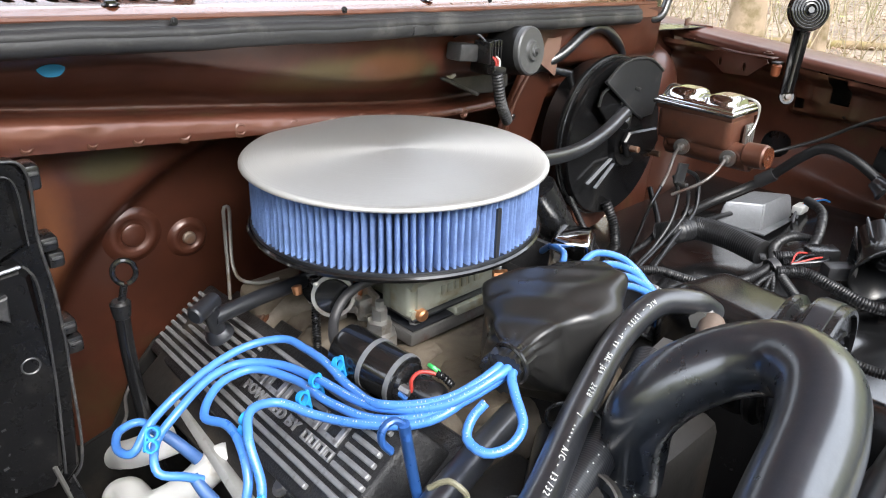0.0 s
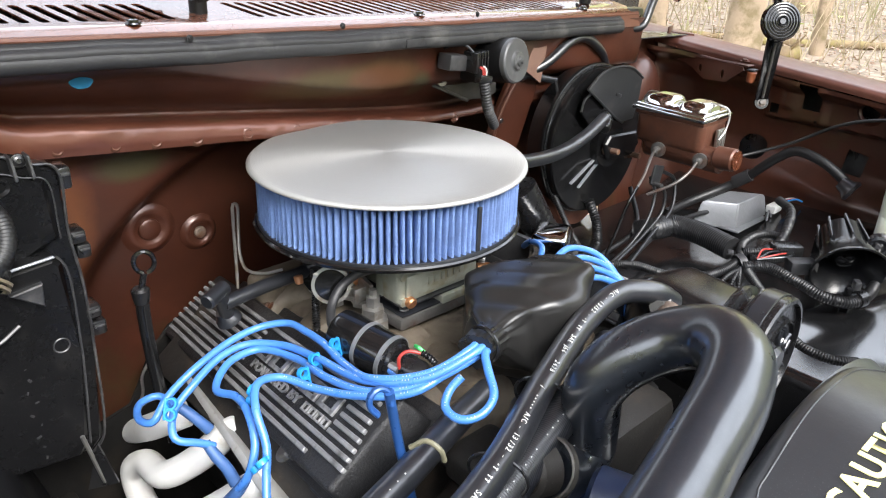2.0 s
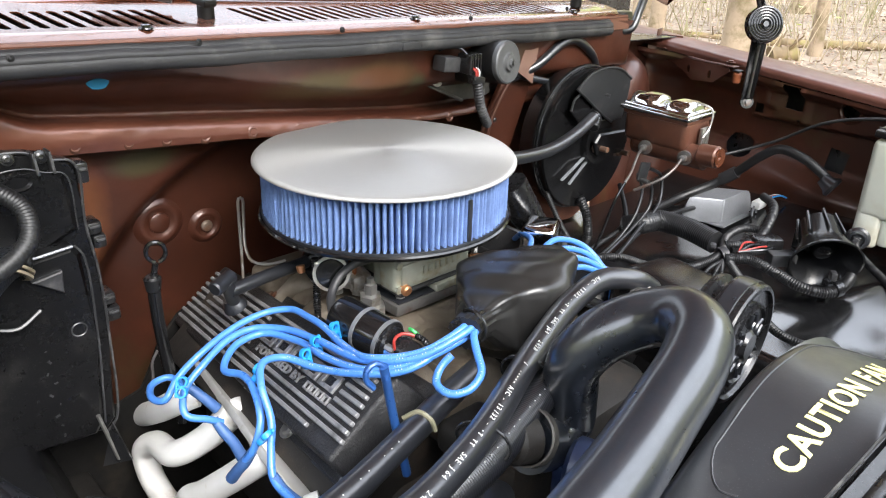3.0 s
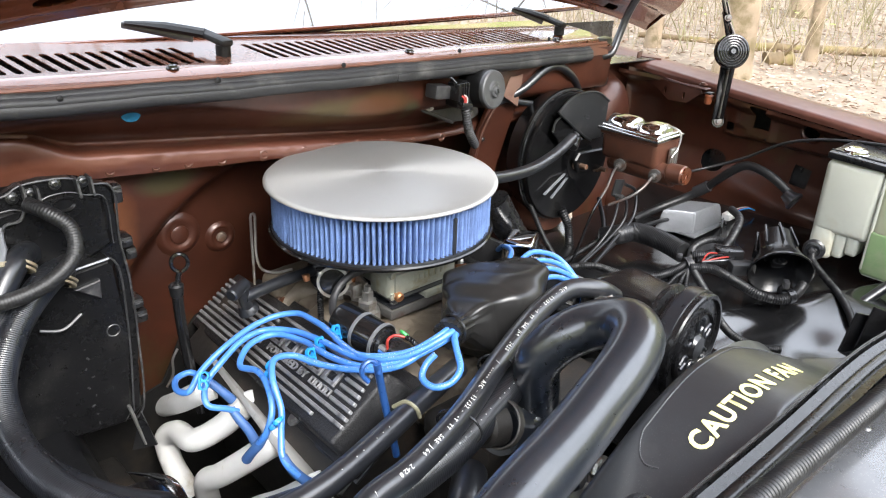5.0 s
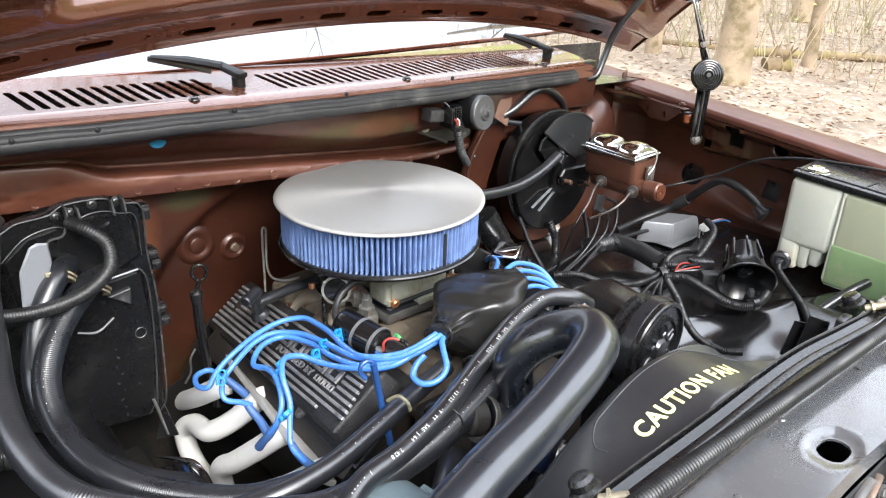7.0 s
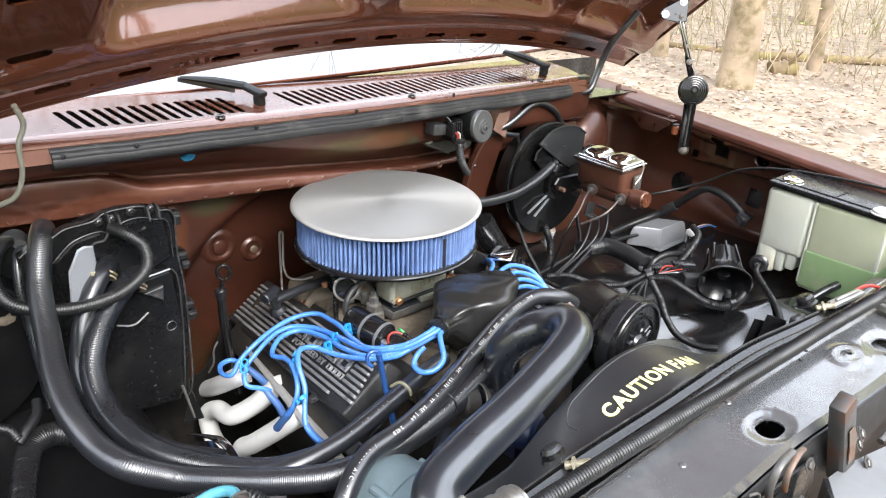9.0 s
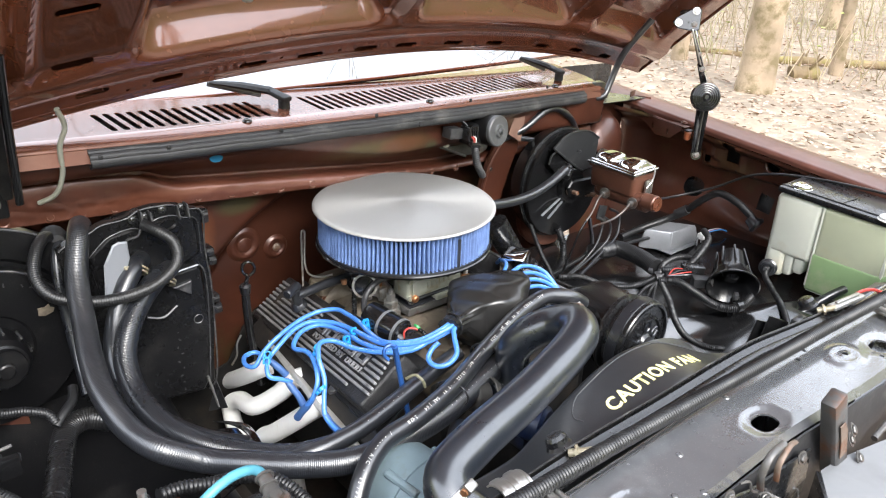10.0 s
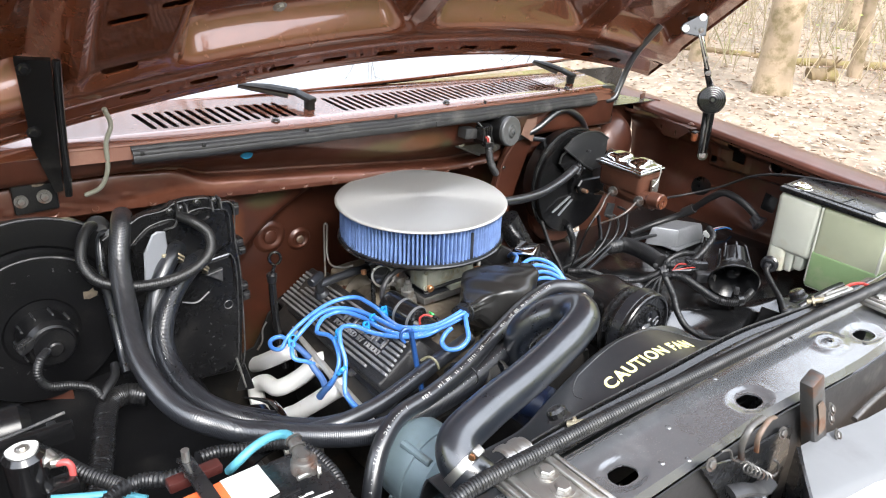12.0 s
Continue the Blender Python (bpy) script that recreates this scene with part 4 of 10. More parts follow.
def build_support():
    su = thing("radiator_support", (0.5, -0.12, 0.6), "satin black steel radiator support with stamped oval holes", "radiator support", kind="structure")

    def f(u, w):
        x = -0.40 + 1.86 * u
        y = -0.172 - 0.018 * smooth(0.45, 0.75, x) + (0.098 + 0.018 * smooth(0.45, 0.75, x)) * w
        z = 1.090 - 0.010 * smooth(0.06, 0.0, w) - 0.006 * smooth(0.9, 1.0, w)
        for hx, hy in ((0.250, -0.134), (0.496, -0.142), (0.797, -0.153)):
            q = math.hypot((x - hx) / 1.35, y - hy) / 0.022
            z += -0.0026 * smooth(1.14, 0.92, q) + 0.0005 * math.exp(-((q - 1.2) / 0.12) ** 2)
        q = math.hypot((x - 0.724) / 1.3, y + 0.135) / 0.022
        z += 0.0032 * smooth(1.3, 0.85, q) - 0.002 * smooth(0.75, 0.55, q) + 0.003 * smooth(0.4, 0.25, q)
        return V((x, y, z))
    bm = bmx()
    sheet(bm, f, 220, 34, 0.0025)
    top = part("top_plate", bm, SUPPORT, su, limit=0.9)
    cb = bmx()
    for hx, hy in ((0.250, -0.135), (0.496, -0.143), (0.797, -0.154)):
        prism(cb, slot(0.040, 0.027), 0.06, Matrix.Translation((hx, hy, 1.05)))
    prism(cb, disc_outline(0.005, 6), 0.06, Matrix.Translation((0.724, -0.135, 1.06)))
    for x, y in ((0.765, -0.168), (0.66, -0.100), (0.69, -0.094), (0.50, -0.085)):
        prism(cb, disc_outline(0.0035, 10), 0.06, Matrix.Translation((x, y, 1.06)))
    cut(top, cb)
    # front face and the lower web
    bm = bmx()
    sheet(bm, lambda u, w: V((-0.40 + 1.86 * u, -0.174 - 0.018 * smooth(0.45, 0.75, -0.40 + 1.86 * u) - 0.006 * smooth(0, 0.3, w), 1.079 - 0.30 * w)), 20, 8, 0.0025)
    part("front_web", bm, RUBBER_GREY, su)
    bm = bmx()
    sheet(bm, lambda u, w: V((-0.40 + 1.86 * u, -0.072 + 0.004 * w, 1.083 - 0.04 * w)), 20, 4, 0.0025)
    part("rear_flange", bm, SUPPORT, su)
    for x, y in ((0.36, -0.115), (0.50, -0.088), (0.30, -0.15), (0.33, -0.165)):
        bm = bmx()
        lathe(bm, [(0, 0.0012), (0.003, 0.0008), (0.0045, -0.0006)], Matrix.Translation((x, y, 1.0905)), 10)
        part("weld_mark", bm, SUPPORT, su)

    # chrome-like bolted plate at the near end
    pl = thing("bolted_plate", (0.10, -0.12, 1.09), "dirty silver bolted bracket plate on the radiator support", "bracket")
    bm = bmx()
    box(bm, (0.085, 0.115, 0.006), Matrix.Translation((0.156, -0.116, 1.098)), 0.002)
    pp = part("plate", bm, STEEL, pl)
    for x, w_ in ((0.186, 0.010), (0.196, 0.006), (0.130, 0.010), (0.118, 0.006)):
        bm = bmx()
        box(bm, (w_, 0.115, 0.008), Matrix.Translation((x, -0.116, 1.103)), 0.003, 3)
        part("pressed_rib", bm, STEEL, pp)
    for x, y in ((0.170, -0.092), (0.166, -0.120), (0.160, -0.150)):
        bolt_head("bolt", (x, y, 1.101), (0, 0, 1), 0.009, pl)


build_support()

# ---- closing the bay below ----
def build_bay():
    fl = thing("bay_closing", (0.5, 0.4, 0.45), "grimy dark sheet added to close the bay below, with two frame rails", "chassis", kind="structure")
    # unseen sheet added under the engine to keep light out
    bm = bmx()
    sheet(bm, lambda u, w: V((-0.5 + 2.2 * u, -0.3 + 1.5 * w, 0.50 + 0.02 * math.sin(20 * u) * math.sin(14 * w))), 30, 20, 0.01)
    part("closing_sheet", bm, GRIME, fl)
    bm = bmx()
    for x in (0.12, 0.98):
        box(bm, (0.07, 1.3, 0.14), Matrix.Translation((x, 0.35, 0.58)), 0.01)
    part("frame_rail", bm, GRIME, fl)
    # black wheelhouse on the driver's side, stepped up to the apron
    wh = thing("wheelhouse", (1.2, 0.3, 0.6), "glossy black stamped inner wheelhouse panel", "inner fender", "wheelhouse panels", "structure")

    def f(u, w):
        y = -0.30 + 1.05 * u
        x = 0.88 + 0.64 * w
        z = 0.835 - 0.25 * smooth(0.14, 0.0, w) + 0.025 * smooth(0.75, 1.0, w)
        z += 0.016 * math.exp(-((y - 0.47) / 0.08) ** 2 - ((x - 1.08) / 0.10) ** 2)
        # the sloping front field and its round dish
        e = min(1.235, max(0.96, x)) - 1.0
        z += (0.15 * e + 0.36 * e * e - 0.030) * smooth(0.0, 0.055, 0.315 - 0.38 * (x - 1.0) - y)
        z -= 0.0065 * math.exp(-((x - 1.085) / 0.045) ** 2 - ((y - 0.140) / 0.032) ** 2)
        return V((x, y, z + 0.004 * math.sin(8 * y)))
    bm = bmx()
    sheet(bm, f, 150, 100, 0.002)
    part("panel", bm, WHEELHOUSE, wh, limit=0.9)
    wl_ = thing("wheelhouse", (-0.2, 0.4, 0.6), "satin black battery-side inner wheelhouse panel", "inner fender", "wheelhouse panels", "structure")

    def g(u, w):
        y = -0.10 + 0.98 * u
        x = 0.16 - 0.62 * w
        z = 0.80 - 0.28 * smooth(0.16, 0.0, w) + 0.03 * smooth(0.6, 1.0, w) + 0.05 * smooth(0.6, 0.9, y)
        return V((x, y, z + 0.006 * math.sin(13 * y) * math.sin(9 * x)))
    bm = bmx()
    sheet(bm, g, 50, 40, -0.002)
    part("panel", bm, ENAMEL, wl_, limit=0.9)
    random.seed(4)
    for k in range(16):
        x, y = -0.30 + 0.34 * random.random(), 0.30 + 0.40 * random.random()
        w = (0.16 - x) / 0.62
        p = g((y + 0.10) / 0.98, w)
        bm = bmx()
        r = 0.0015 + 0.0025 * random.random()
        lathe(bm, [(0, 0.001), (r * 0.7, 0.0008), (r, -0.001)], Matrix.Translation(p + V((0, 0, 0.001))), 6)
        part("grit", bm, WHITE, wl_)


build_bay()

# ---- engine ----
CX, CY = 0.55, 0.643


def build_air_cleaner():
    ac = thing("air_cleaner", (CX, CY, 1.01), "round open-element air cleaner with brushed aluminium lid", "air cleaner")
    bm = bmx()
    R = 0.179
    prof = [(0, 0.0)] + [(R * k / 24, -0.0052 * (k / 24) ** 2) for k in range(1, 23)] + [(R - 0.006, -0.0056), (R - 0.003, -0.0064), (R - 0.0006, -0.0085), (R, -0.0095), (R, -0.0112), (R - 0.0015, -0.0122), (R - 0.004, -0.0115), (R - 0.005, -0.009), (0, -0.008)]
    lathe(bm, prof, Matrix.Translation((CX, CY, 1.1125)), 160)
    lid = part("lid", bm, LID, ac, "concentric-brushed aluminium lid", limit=0.9)
    # pleated element
    bm = bmx()
    N, zt, zb = 124, 1.1005, 1.031
    random.seed(7)
    n = N * 6
    jit = [random.uniform(-0.10, 0.10) for _ in range(N)]
    jj = [random.uniform(-0.0012, 0.0012) for _ in range(N)]
    rows = []
    for r in range(6):
        z = zt + (zb - zt) * r / 5
        ring = []
        for i in range(n):
            k, ph = divmod(i, 6)
            out = (0.0, 0.55, 0.95, 1.0, 0.95, 0.55)[ph]
            rad = 0.1490 + 0.0195 * out + (0.0006 if r in (0, 5) else 0) + jj[k] * out
            a = 2 * math.pi * (k + jit[k] * math.sin(1 + r * 0.7) * 0.6 + (0, 0.16, 0.30, 0.5, 0.70, 0.84)[ph]) / N
            ring.append(bm.verts.new((CX + rad * math.cos(a), CY + rad * math.sin(a), z)))
        rows.append(ring)
    for a, b in zip(rows, rows[1:]):
        for i in range(n):
            bm.faces.new((a[i], a[(i + 1) % n], b[(i + 1) % n], b[i]))
    el = part("filter_element", bm, FILTER_BLUE, ac, "blue pleated cotton filter element", limit=1.2)
    for name, z0, z1 in (("upper_seal", 1.1030, 1.0985), ("lower_seal", 1.0325, 1.0275)):
        bm = bmx()
        lathe(bm, [(0.15, z0), (0.1705, z0), (0.1712, (z0 + z1) / 2), (0.1705, z1), (0.15, z1), (0.15, z0)], Matrix.Translation((CX, CY, 0)), 96)
        part(name, bm, FILTER_BLUE if name[0] == "u" else RUBBER, ac)
    bm = bmx()
    a = math.atan2((0.548, 0.481, 1.06)[1] - CY, (0.548, 0.481, 1.06)[0] - CX)
    box(bm, (0.006, 0.004, 0.056), Matrix.Translation((CX + 0.1685 * math.cos(a), CY + 0.1685 * math.sin(a), 1.06)) @ Matrix.Rotation(a + math.pi / 2, 4, "Z"), 0.001)
    part("seam", bm, RUBBER, ac, "black glued seam")
    bm = bmx()
    lathe(bm, [(0.04, 1.010), (0.085, 1.008), (0.10, 1.016), (0.160, 1.020), (0.174, 1.0235), (0.1755, 1.0275), (0.1735, 1.0295), (0.168, 1.028), (0.10, 1.024), (0.04, 1.02)], Matrix.Translation((CX, CY, 0)), 96)
    part("base_pan", bm, BLACK_METAL, ac, "black steel base pan")


build_air_cleaner()


def build_carb():
    cb = thing("carburetor", (0.54, 0.60, 0.93), "weathered dichromate four-barrel carburetor with a front fuel bowl", "carburetor")
    bm = bmx()
    box(bm, (0.150, 0.190, 0.016), Matrix.Translation((0.545, 0.615, 0.938)), 0.003)
    part("base_flange", bm, DIRTY, cb)
    bm = bmx()
    box(bm, (0.112, 0.125, 0.060), Matrix.Translation((0.545, 0.63, 0.975)), 0.006)
    lathe(bm, [(0.04, 1.0), (0.066, 1.0), (0.068, 1.012), (0.04, 1.012)], Matrix.Translation((0.545, 0.635, 0)), 36)
    part("main_body", bm, ZINC, cb)
    bm = bmx()
    box(bm, (0.128, 0.014, 0.050), Matrix.Translation((0.538, 0.568, 0.984)), 0.002)
    part("metering_block", bm, ZINC, cb)
    bm = bmx()
    box(bm, (0.132, 0.034, 0.045), Matrix.Translation((0.537, 0.544, 0.983)), 0.006, 3)
    box(bm, (0.118, 0.006, 0.030), Matrix.Translation((0.540, 0.526, 0.984)), 0.003)
    bowl = part("fuel_bowl", bm, ZINC, cb, "squared fuel bowl with an embossed panel")
    for k in range(6):
        bm = bmx()
        box(bm, (0.0075 if k % 2 else 0.006, 0.0016, 0.011), Matrix.Translation((0.518 + 0.0105 * k, 0.5225, 0.985)), 0.0005)
        part("embossed_mark", bm, ZINC, bowl)
    for x, z in ((0.477, 0.966), (0.477, 1.000), (0.598, 0.968), (0.598, 1.0)):
        bm = bmx()
        rod(bm, (x, 0.532, z), (x, 0.5235, z), 0.0055, n=6)
        part("bowl_screw", bm, ZINC, bowl)
    bm = bmx()
    rod(bm, (0.486, 0.530, 0.966), (0.486, 0.517, 0.964), 0.0075, n=12, bevel=0.002)
    part("drain_plug", bm, COPPER, cb, "copper coloured drain plug")
    bm = bmx()
    rod(bm, (0.612, 0.536, 0.967), (0.628, 0.526, 0.967), 0.007, n=8, bevel=0.001)
    part("side_plug", bm, COPPER, cb)
    bm = bmx()
    box(bm, (0.07, 0.03, 0.012), Matrix.Translation((0.57, 0.532, 0.952)), 0.003)
    part("pump_cover", bm, ZINC, cb)
    # stud with nut at the front corner
    bm = bmx()
    lathe(bm, [(0, 0.930), (0.020, 0.930), (0.020, 0.943), (0.0145, 0.946), (0.0145, 0.958), (0.009, 0.960), (0.009, 0.973), (0.005, 0.974), (0.005, 0.982), (0, 0.982)], Matrix.Translation((0.452, 0.552, 0)), 6)
    part("stud_nut", bm, STEEL, cb)
    bm = bmx()
    rod(bm, (0.445, 0.560, 0.925), (0.47, 0.57, 0.925), 0.016, n=16)
    part("boss", bm, STEEL, cb)
    # choke housing
    bm = bmx()
    m = basis((-0.9, -0.35, 0.1), (0.455, 0.655, 0.965))
    lathe(bm, [(0, -0.03), (0.030, -0.03), (0.033, 0.0), (0.033, 0.010), (0.028, 0.016), (0.012, 0.018), (0, 0.018)], m, 32)
    ch = part("choke_housing", bm, BLACK_METAL, cb, "black round choke housing")
    for k in range(3):
        a = 2.1 * k
        screw_head("screw", m @ V((0.030 * math.cos(a), 0.030 * math.sin(a), 0.010)), (-0.9, -0.35, 0.1), 0.003, ch, STEEL)
    bm = bmx()
    tube(bm, [(0.445, 0.60, 1.0), (0.435, 0.60, 0.985), (0.432, 0.605, 0.965), (0.445, 0.61, 0.955)], 0.0022, 8, 0.004)
    part("linkage_rod", bm, STEEL, cb)
    bm = bmx()
    rod(bm, (0.458, 0.598, 0.993), (0.458, 0.598, 0.968), 0.006, 0.005, 12, 0.001)
    part("fast_idle_cap", bm, COPPER, cb, "orange plastic cap")
    bm = bmx()
    rod(bm, (0.433, 0.625, 0.986), (0.44, 0.612, 0.991), 0.0048, n=12, bevel=0.002)
    part("vacuum_cap", bm, BLUE_CLIP, cb, "blue vacuum cap")
    bm = bmx()
    box(bm, (0.006, 0.05, 0.035), Matrix.Translation((0.466, 0.60, 0.965)) @ Matrix.Rotation(0.3, 4, "X"), 0.002)
    box(bm, (0.02, 0.012, 0.022), Matrix.Translation((0.456, 0.585, 0.96)), 0.003)
    part("throttle_lever", bm, STEEL, cb)
    bm = bmx()
    ck = V((0.419, 0.59, 0.985))
    mk = basis((-0.55, -0.75, 0.2), ck)
    lathe(bm, [(0, -0.03), (0.020, -0.03), (0.0215, -0.004), (0.0215, 0.004), (0.018, 0.008), (0.0, 0.009)], mk, 28)
    ec = part("choke_cap", bm, BLACK_METAL, cb, "black choke thermostat cap")
    bm = bmx()
    lathe(bm, [(0.0195, 0.004), (0.0235, 0.004), (0.0235, 0.0075), (0.0195, 0.0075), (0.0195, 0.004)], mk, 28)
    part("retainer_ring", bm, STEEL, ec)
    for a in (0.4, 2.5, 4.6):
        screw_head("screw", mk @ V((0.0222 * math.cos(a), 0.0222 * math.sin(a), 0.0075)), mk.to_3x3() @ V((0, 0, 1)), 0.0022, ec, STEEL)
    bm = bmx()
    rod(bm, (0.4, 0.633, 0.985), (0.4, 0.63, 0.975), 0.006, 0.005, 10, 0.001)
    part("orange_plug", bm, COPPER, cb, "orange plastic plug")
    for px in ((0.449, 0.592, 0.955), (0.457, 0.585, 0.945), (0.436, 0.606, 0.945)):
        bm = bmx()
        p = V(px)
        lathe(bm, [(0, 0.0), (0.010, 0.0), (0.010, 0.006), (0.0065, 0.007), (0.0065, 0.016), (0.0035, 0.017), (0.0035, 0.026), (0, 0.026)], Matrix.Translation(p), 6)
        part("idle_screw", bm, STEEL, cb)
    for z in (0.948, 0.9600, 1.004):
        bm = bmx()
        box(bm, (0.134, 0.128 if z > 0.97 else 0.17, 0.0022), Matrix.Translation((0.541, 0.607, z)), 0.0004)
        part("gasket", bm, RUBBER, cb)
    for x, y in ((0.487, 0.535), (0.605, 0.535)):
        bolt_head("flange_nut", (x, y, 0.946), (0, 0, 1), 0.0065, cb, STEEL)
    bm = bmx()
    tube(bm, [(0.628, 0.55, 1.005), (0.632, 0.545, 0.975), (0.63, 0.545, 0.955)], 0.005, 10, 0.002, 0.003, 0.0015)
    part("return_spring", bm, STEEL, cb)


build_carb()


def build_intake():
    im = thing("intake_manifold", (0.55, 0.58, 0.80), "tan oxidised cast aluminium intake manifold", "intake manifold")
    bm = bmx()
    box(bm, (0.30, 0.46, 0.07), Matrix.Translation((0.55, 0.595, 0.885)), 0.018, 3, (0.72, 0.92))
    part("plenum", bm, INTAKE, im)
    for s in (-1, 1):
        for y in (0.43, 0.52, 0.63, 0.73):
            bm = bmx()
            tube(bm, [(0.55 + s * 0.05, 0.56 + (y - 0.58) * 0.6, 0.905), (0.55 + s * 0.11, y, 0.905), (0.55 + s * 0.175, y, 0.86)], 0.030, 14, 0.01, flat=0.75)
            part("runner", bm, INTAKE, im)
    bm = bmx()
    lathe(bm, [(0, 0.93), (0.035, 0.93), (0.04, 0.90), (0, 0.90)], Matrix.Translation((0.47, 0.42, 0)), 20)
    part("boss", bm, INTAKE, im)
    bm = bmx()
    box(bm, (0.09, 0.05, 0.04), Matrix.Translation((0.44, 0.74, 0.92)), 0.012, 3)
    part("boss", bm, INTAKE, im)
    for k in range(5):
        bm = bmx()
        box(bm, (0.004, 0.012, 0.0016), Matrix.Translation((0.505 + 0.010 * k, 0.475 - 0.002 * k, 0.9205)) @ Matrix.Rotation(0.2, 4, "Z"), 0.0005)
        part("cast_mark", bm, INTAKE, im)
    for x, y in ((0.40, 0.44), (0.395, 0.60), (0.40, 0.72)):
        bolt_head("bolt", (x, y, 0.905), (-0.5, 0, 1), 0.008, im, RUSTY)
    # engine block and head below
    eb = thing("engine_block", (0.55, 0.58, 0.55), "dark grimy engine block and cylinder heads", "engine")
    bm = bmx()
    box(bm, (0.44, 0.52, 0.26), Matrix.Translation((0.55, 0.58, 0.70)), 0.02)
    part("block", bm, GRIME, eb)
    for s in (-1, 1):
        bm = bmx()
        m = Matrix.Translation((0.55 + s * 0.205, 0.585, 0.835)) @ Matrix.Rotation(s * radians(40), 4, "Y")
        box(bm, (0.13, 0.44, 0.09), m, 0.01)
        part("cylinder_head", bm, GRIME, eb)
    bm = bmx()
    box(bm, (0.26, 0.10, 0.30), Matrix.Translation((0.52, 0.29, 0.76)), 0.02)
    part("timing_cover", bm, GRIME, eb)


build_intake()

# valve cover on the passenger bank: its frame, x across, y along, z out of its face
VC = Matrix.Translation((0.327, 0.580, 0.916)) @ Matrix.Rotation(radians(-5.4), 4, "Z") @ Matrix.Rotation(radians(-7.5), 4, "X") @ Matrix.Rotation(radians(-35), 4, "Y")


def build_valve_cover(m, name_plate):
    vc = thing("valve_cover", m @ V((0, 0, -0.06)), "finned cast valve cover, black crackle with bare fin tops", "valve cover", "valve covers")
    L, W, c0 = (0.482, 0.118, 0.024) if name_plate else (0.430, 0.118, 0.0)
    bm = bmx()
    box(bm, (W + 0.022, L + 0.02, 0.012), m @ Matrix.Translation((0, c0, -0.050)), 0.003)
    part("flange", bm, CAST_BLACK, vc)
    bm = bmx()
    box(bm, (W + 0.028, L + 0.022, 0.004), m @ Matrix.Translation((0, c0, -0.058)), 0.001)
    part("gasket", bm, RUBBER, vc)
    bm = bmx()
    box(bm, (W, L, 0.052), m @ Matrix.Translation((-0.004, c0, -0.026)), 0.005, 3, (0.92, 0.975))
    part("body", bm, CAST_BLACK, vc)
    # fins run lengthwise; the middle is left flat for the lettering
    for k in range(9):
        x = -0.0450 + 0.0098 * k
        tip = -0.215 + 0.0028 * k
        if name_plate:
            spans = ((0.052, 0.255), (tip, -0.157)) if 3 <= k <= 7 else ((tip, 0.255),) if k else ((-0.150, 0.250),)
        else:
            spans = ((-0.2, 0.2),)
        for y0, y1 in spans:
            bm = bmx()
            box(bm, (0.0052, y1 - y0, 0.006), m @ Matrix.Translation((x, (y0 + y1) / 2, 0.0018)), 0.001, 1)
            part("fin", bm, FIN, vc, "bare metal fin top")
    if name_plate:
        # plain raised blocks where the maker's name stands, and the readable words beside them
        for k in range(5):
            bm = bmx()
            y = 0.024 - 0.0385 * k
            for dx, dy, w, h in ((-0.0080, 0, 0.0055, 0.033), (0.0080, 0, 0.0055, 0.033), (0, -0.013, 0.0215, 0.0075), (0, 0.013, 0.0215, 0.0075)):
                box(bm, (w, h, 0.004), m @ Matrix.Translation((0.0065 + dx, y + dy, 0.0012)), 0.0006, 1)
            part("name_block", bm, FIN, vc)
        letters("lettering", "POWERED BY", 0.0150, m @ Matrix.Translation((-0.0130, -0.028, 0.0012)) @ Matrix.Rotation(radians(-90), 4, "Z"), FIN, vc, 0.0012, 1.0, "raised bare metal letters", 1.28, 0.0003)
        for k in range(4):
            bm = bmx()
            for dx, dy, w, h in ((-0.0040, 0, 0.0024, 0.0115), (0.0040, 0, 0.0024, 0.0115), (0, -0.0045, 0.0104, 0.0026), (0, 0.0045, 0.0104, 0.0026)):
                box(bm, (w, h, 0.0034), m @ Matrix.Translation((-0.0130 + dx, -0.104 - 0.0136 * k + dy, 0.0010)), 0.0005, 1)
            part("name_block", bm, FIN, vc)
    for y in (-0.205, -0.07, 0.07, 0.205):
        bolt_head("bolt", m @ V((-W / 2 - 0.004, y, -0.044)), m.to_3x3() @ V((0, 0, 1)), 0.008, vc, STEEL)
    for y in (-0.13, 0.0):
        bm = bmx()
        box(bm, (0.008, 0.006, 0.045), m @ Matrix.Translation((-W / 2 + 0.002, y, -0.025)), 0.002)
        part("rib", bm, CAST_BLACK, vc)


build_valve_cover(VC, True)
build_valve_cover(Matrix.Translation((0.80, 0.60, 0.925)) @ Matrix.Rotation(radians(35), 4, "Y"), False)


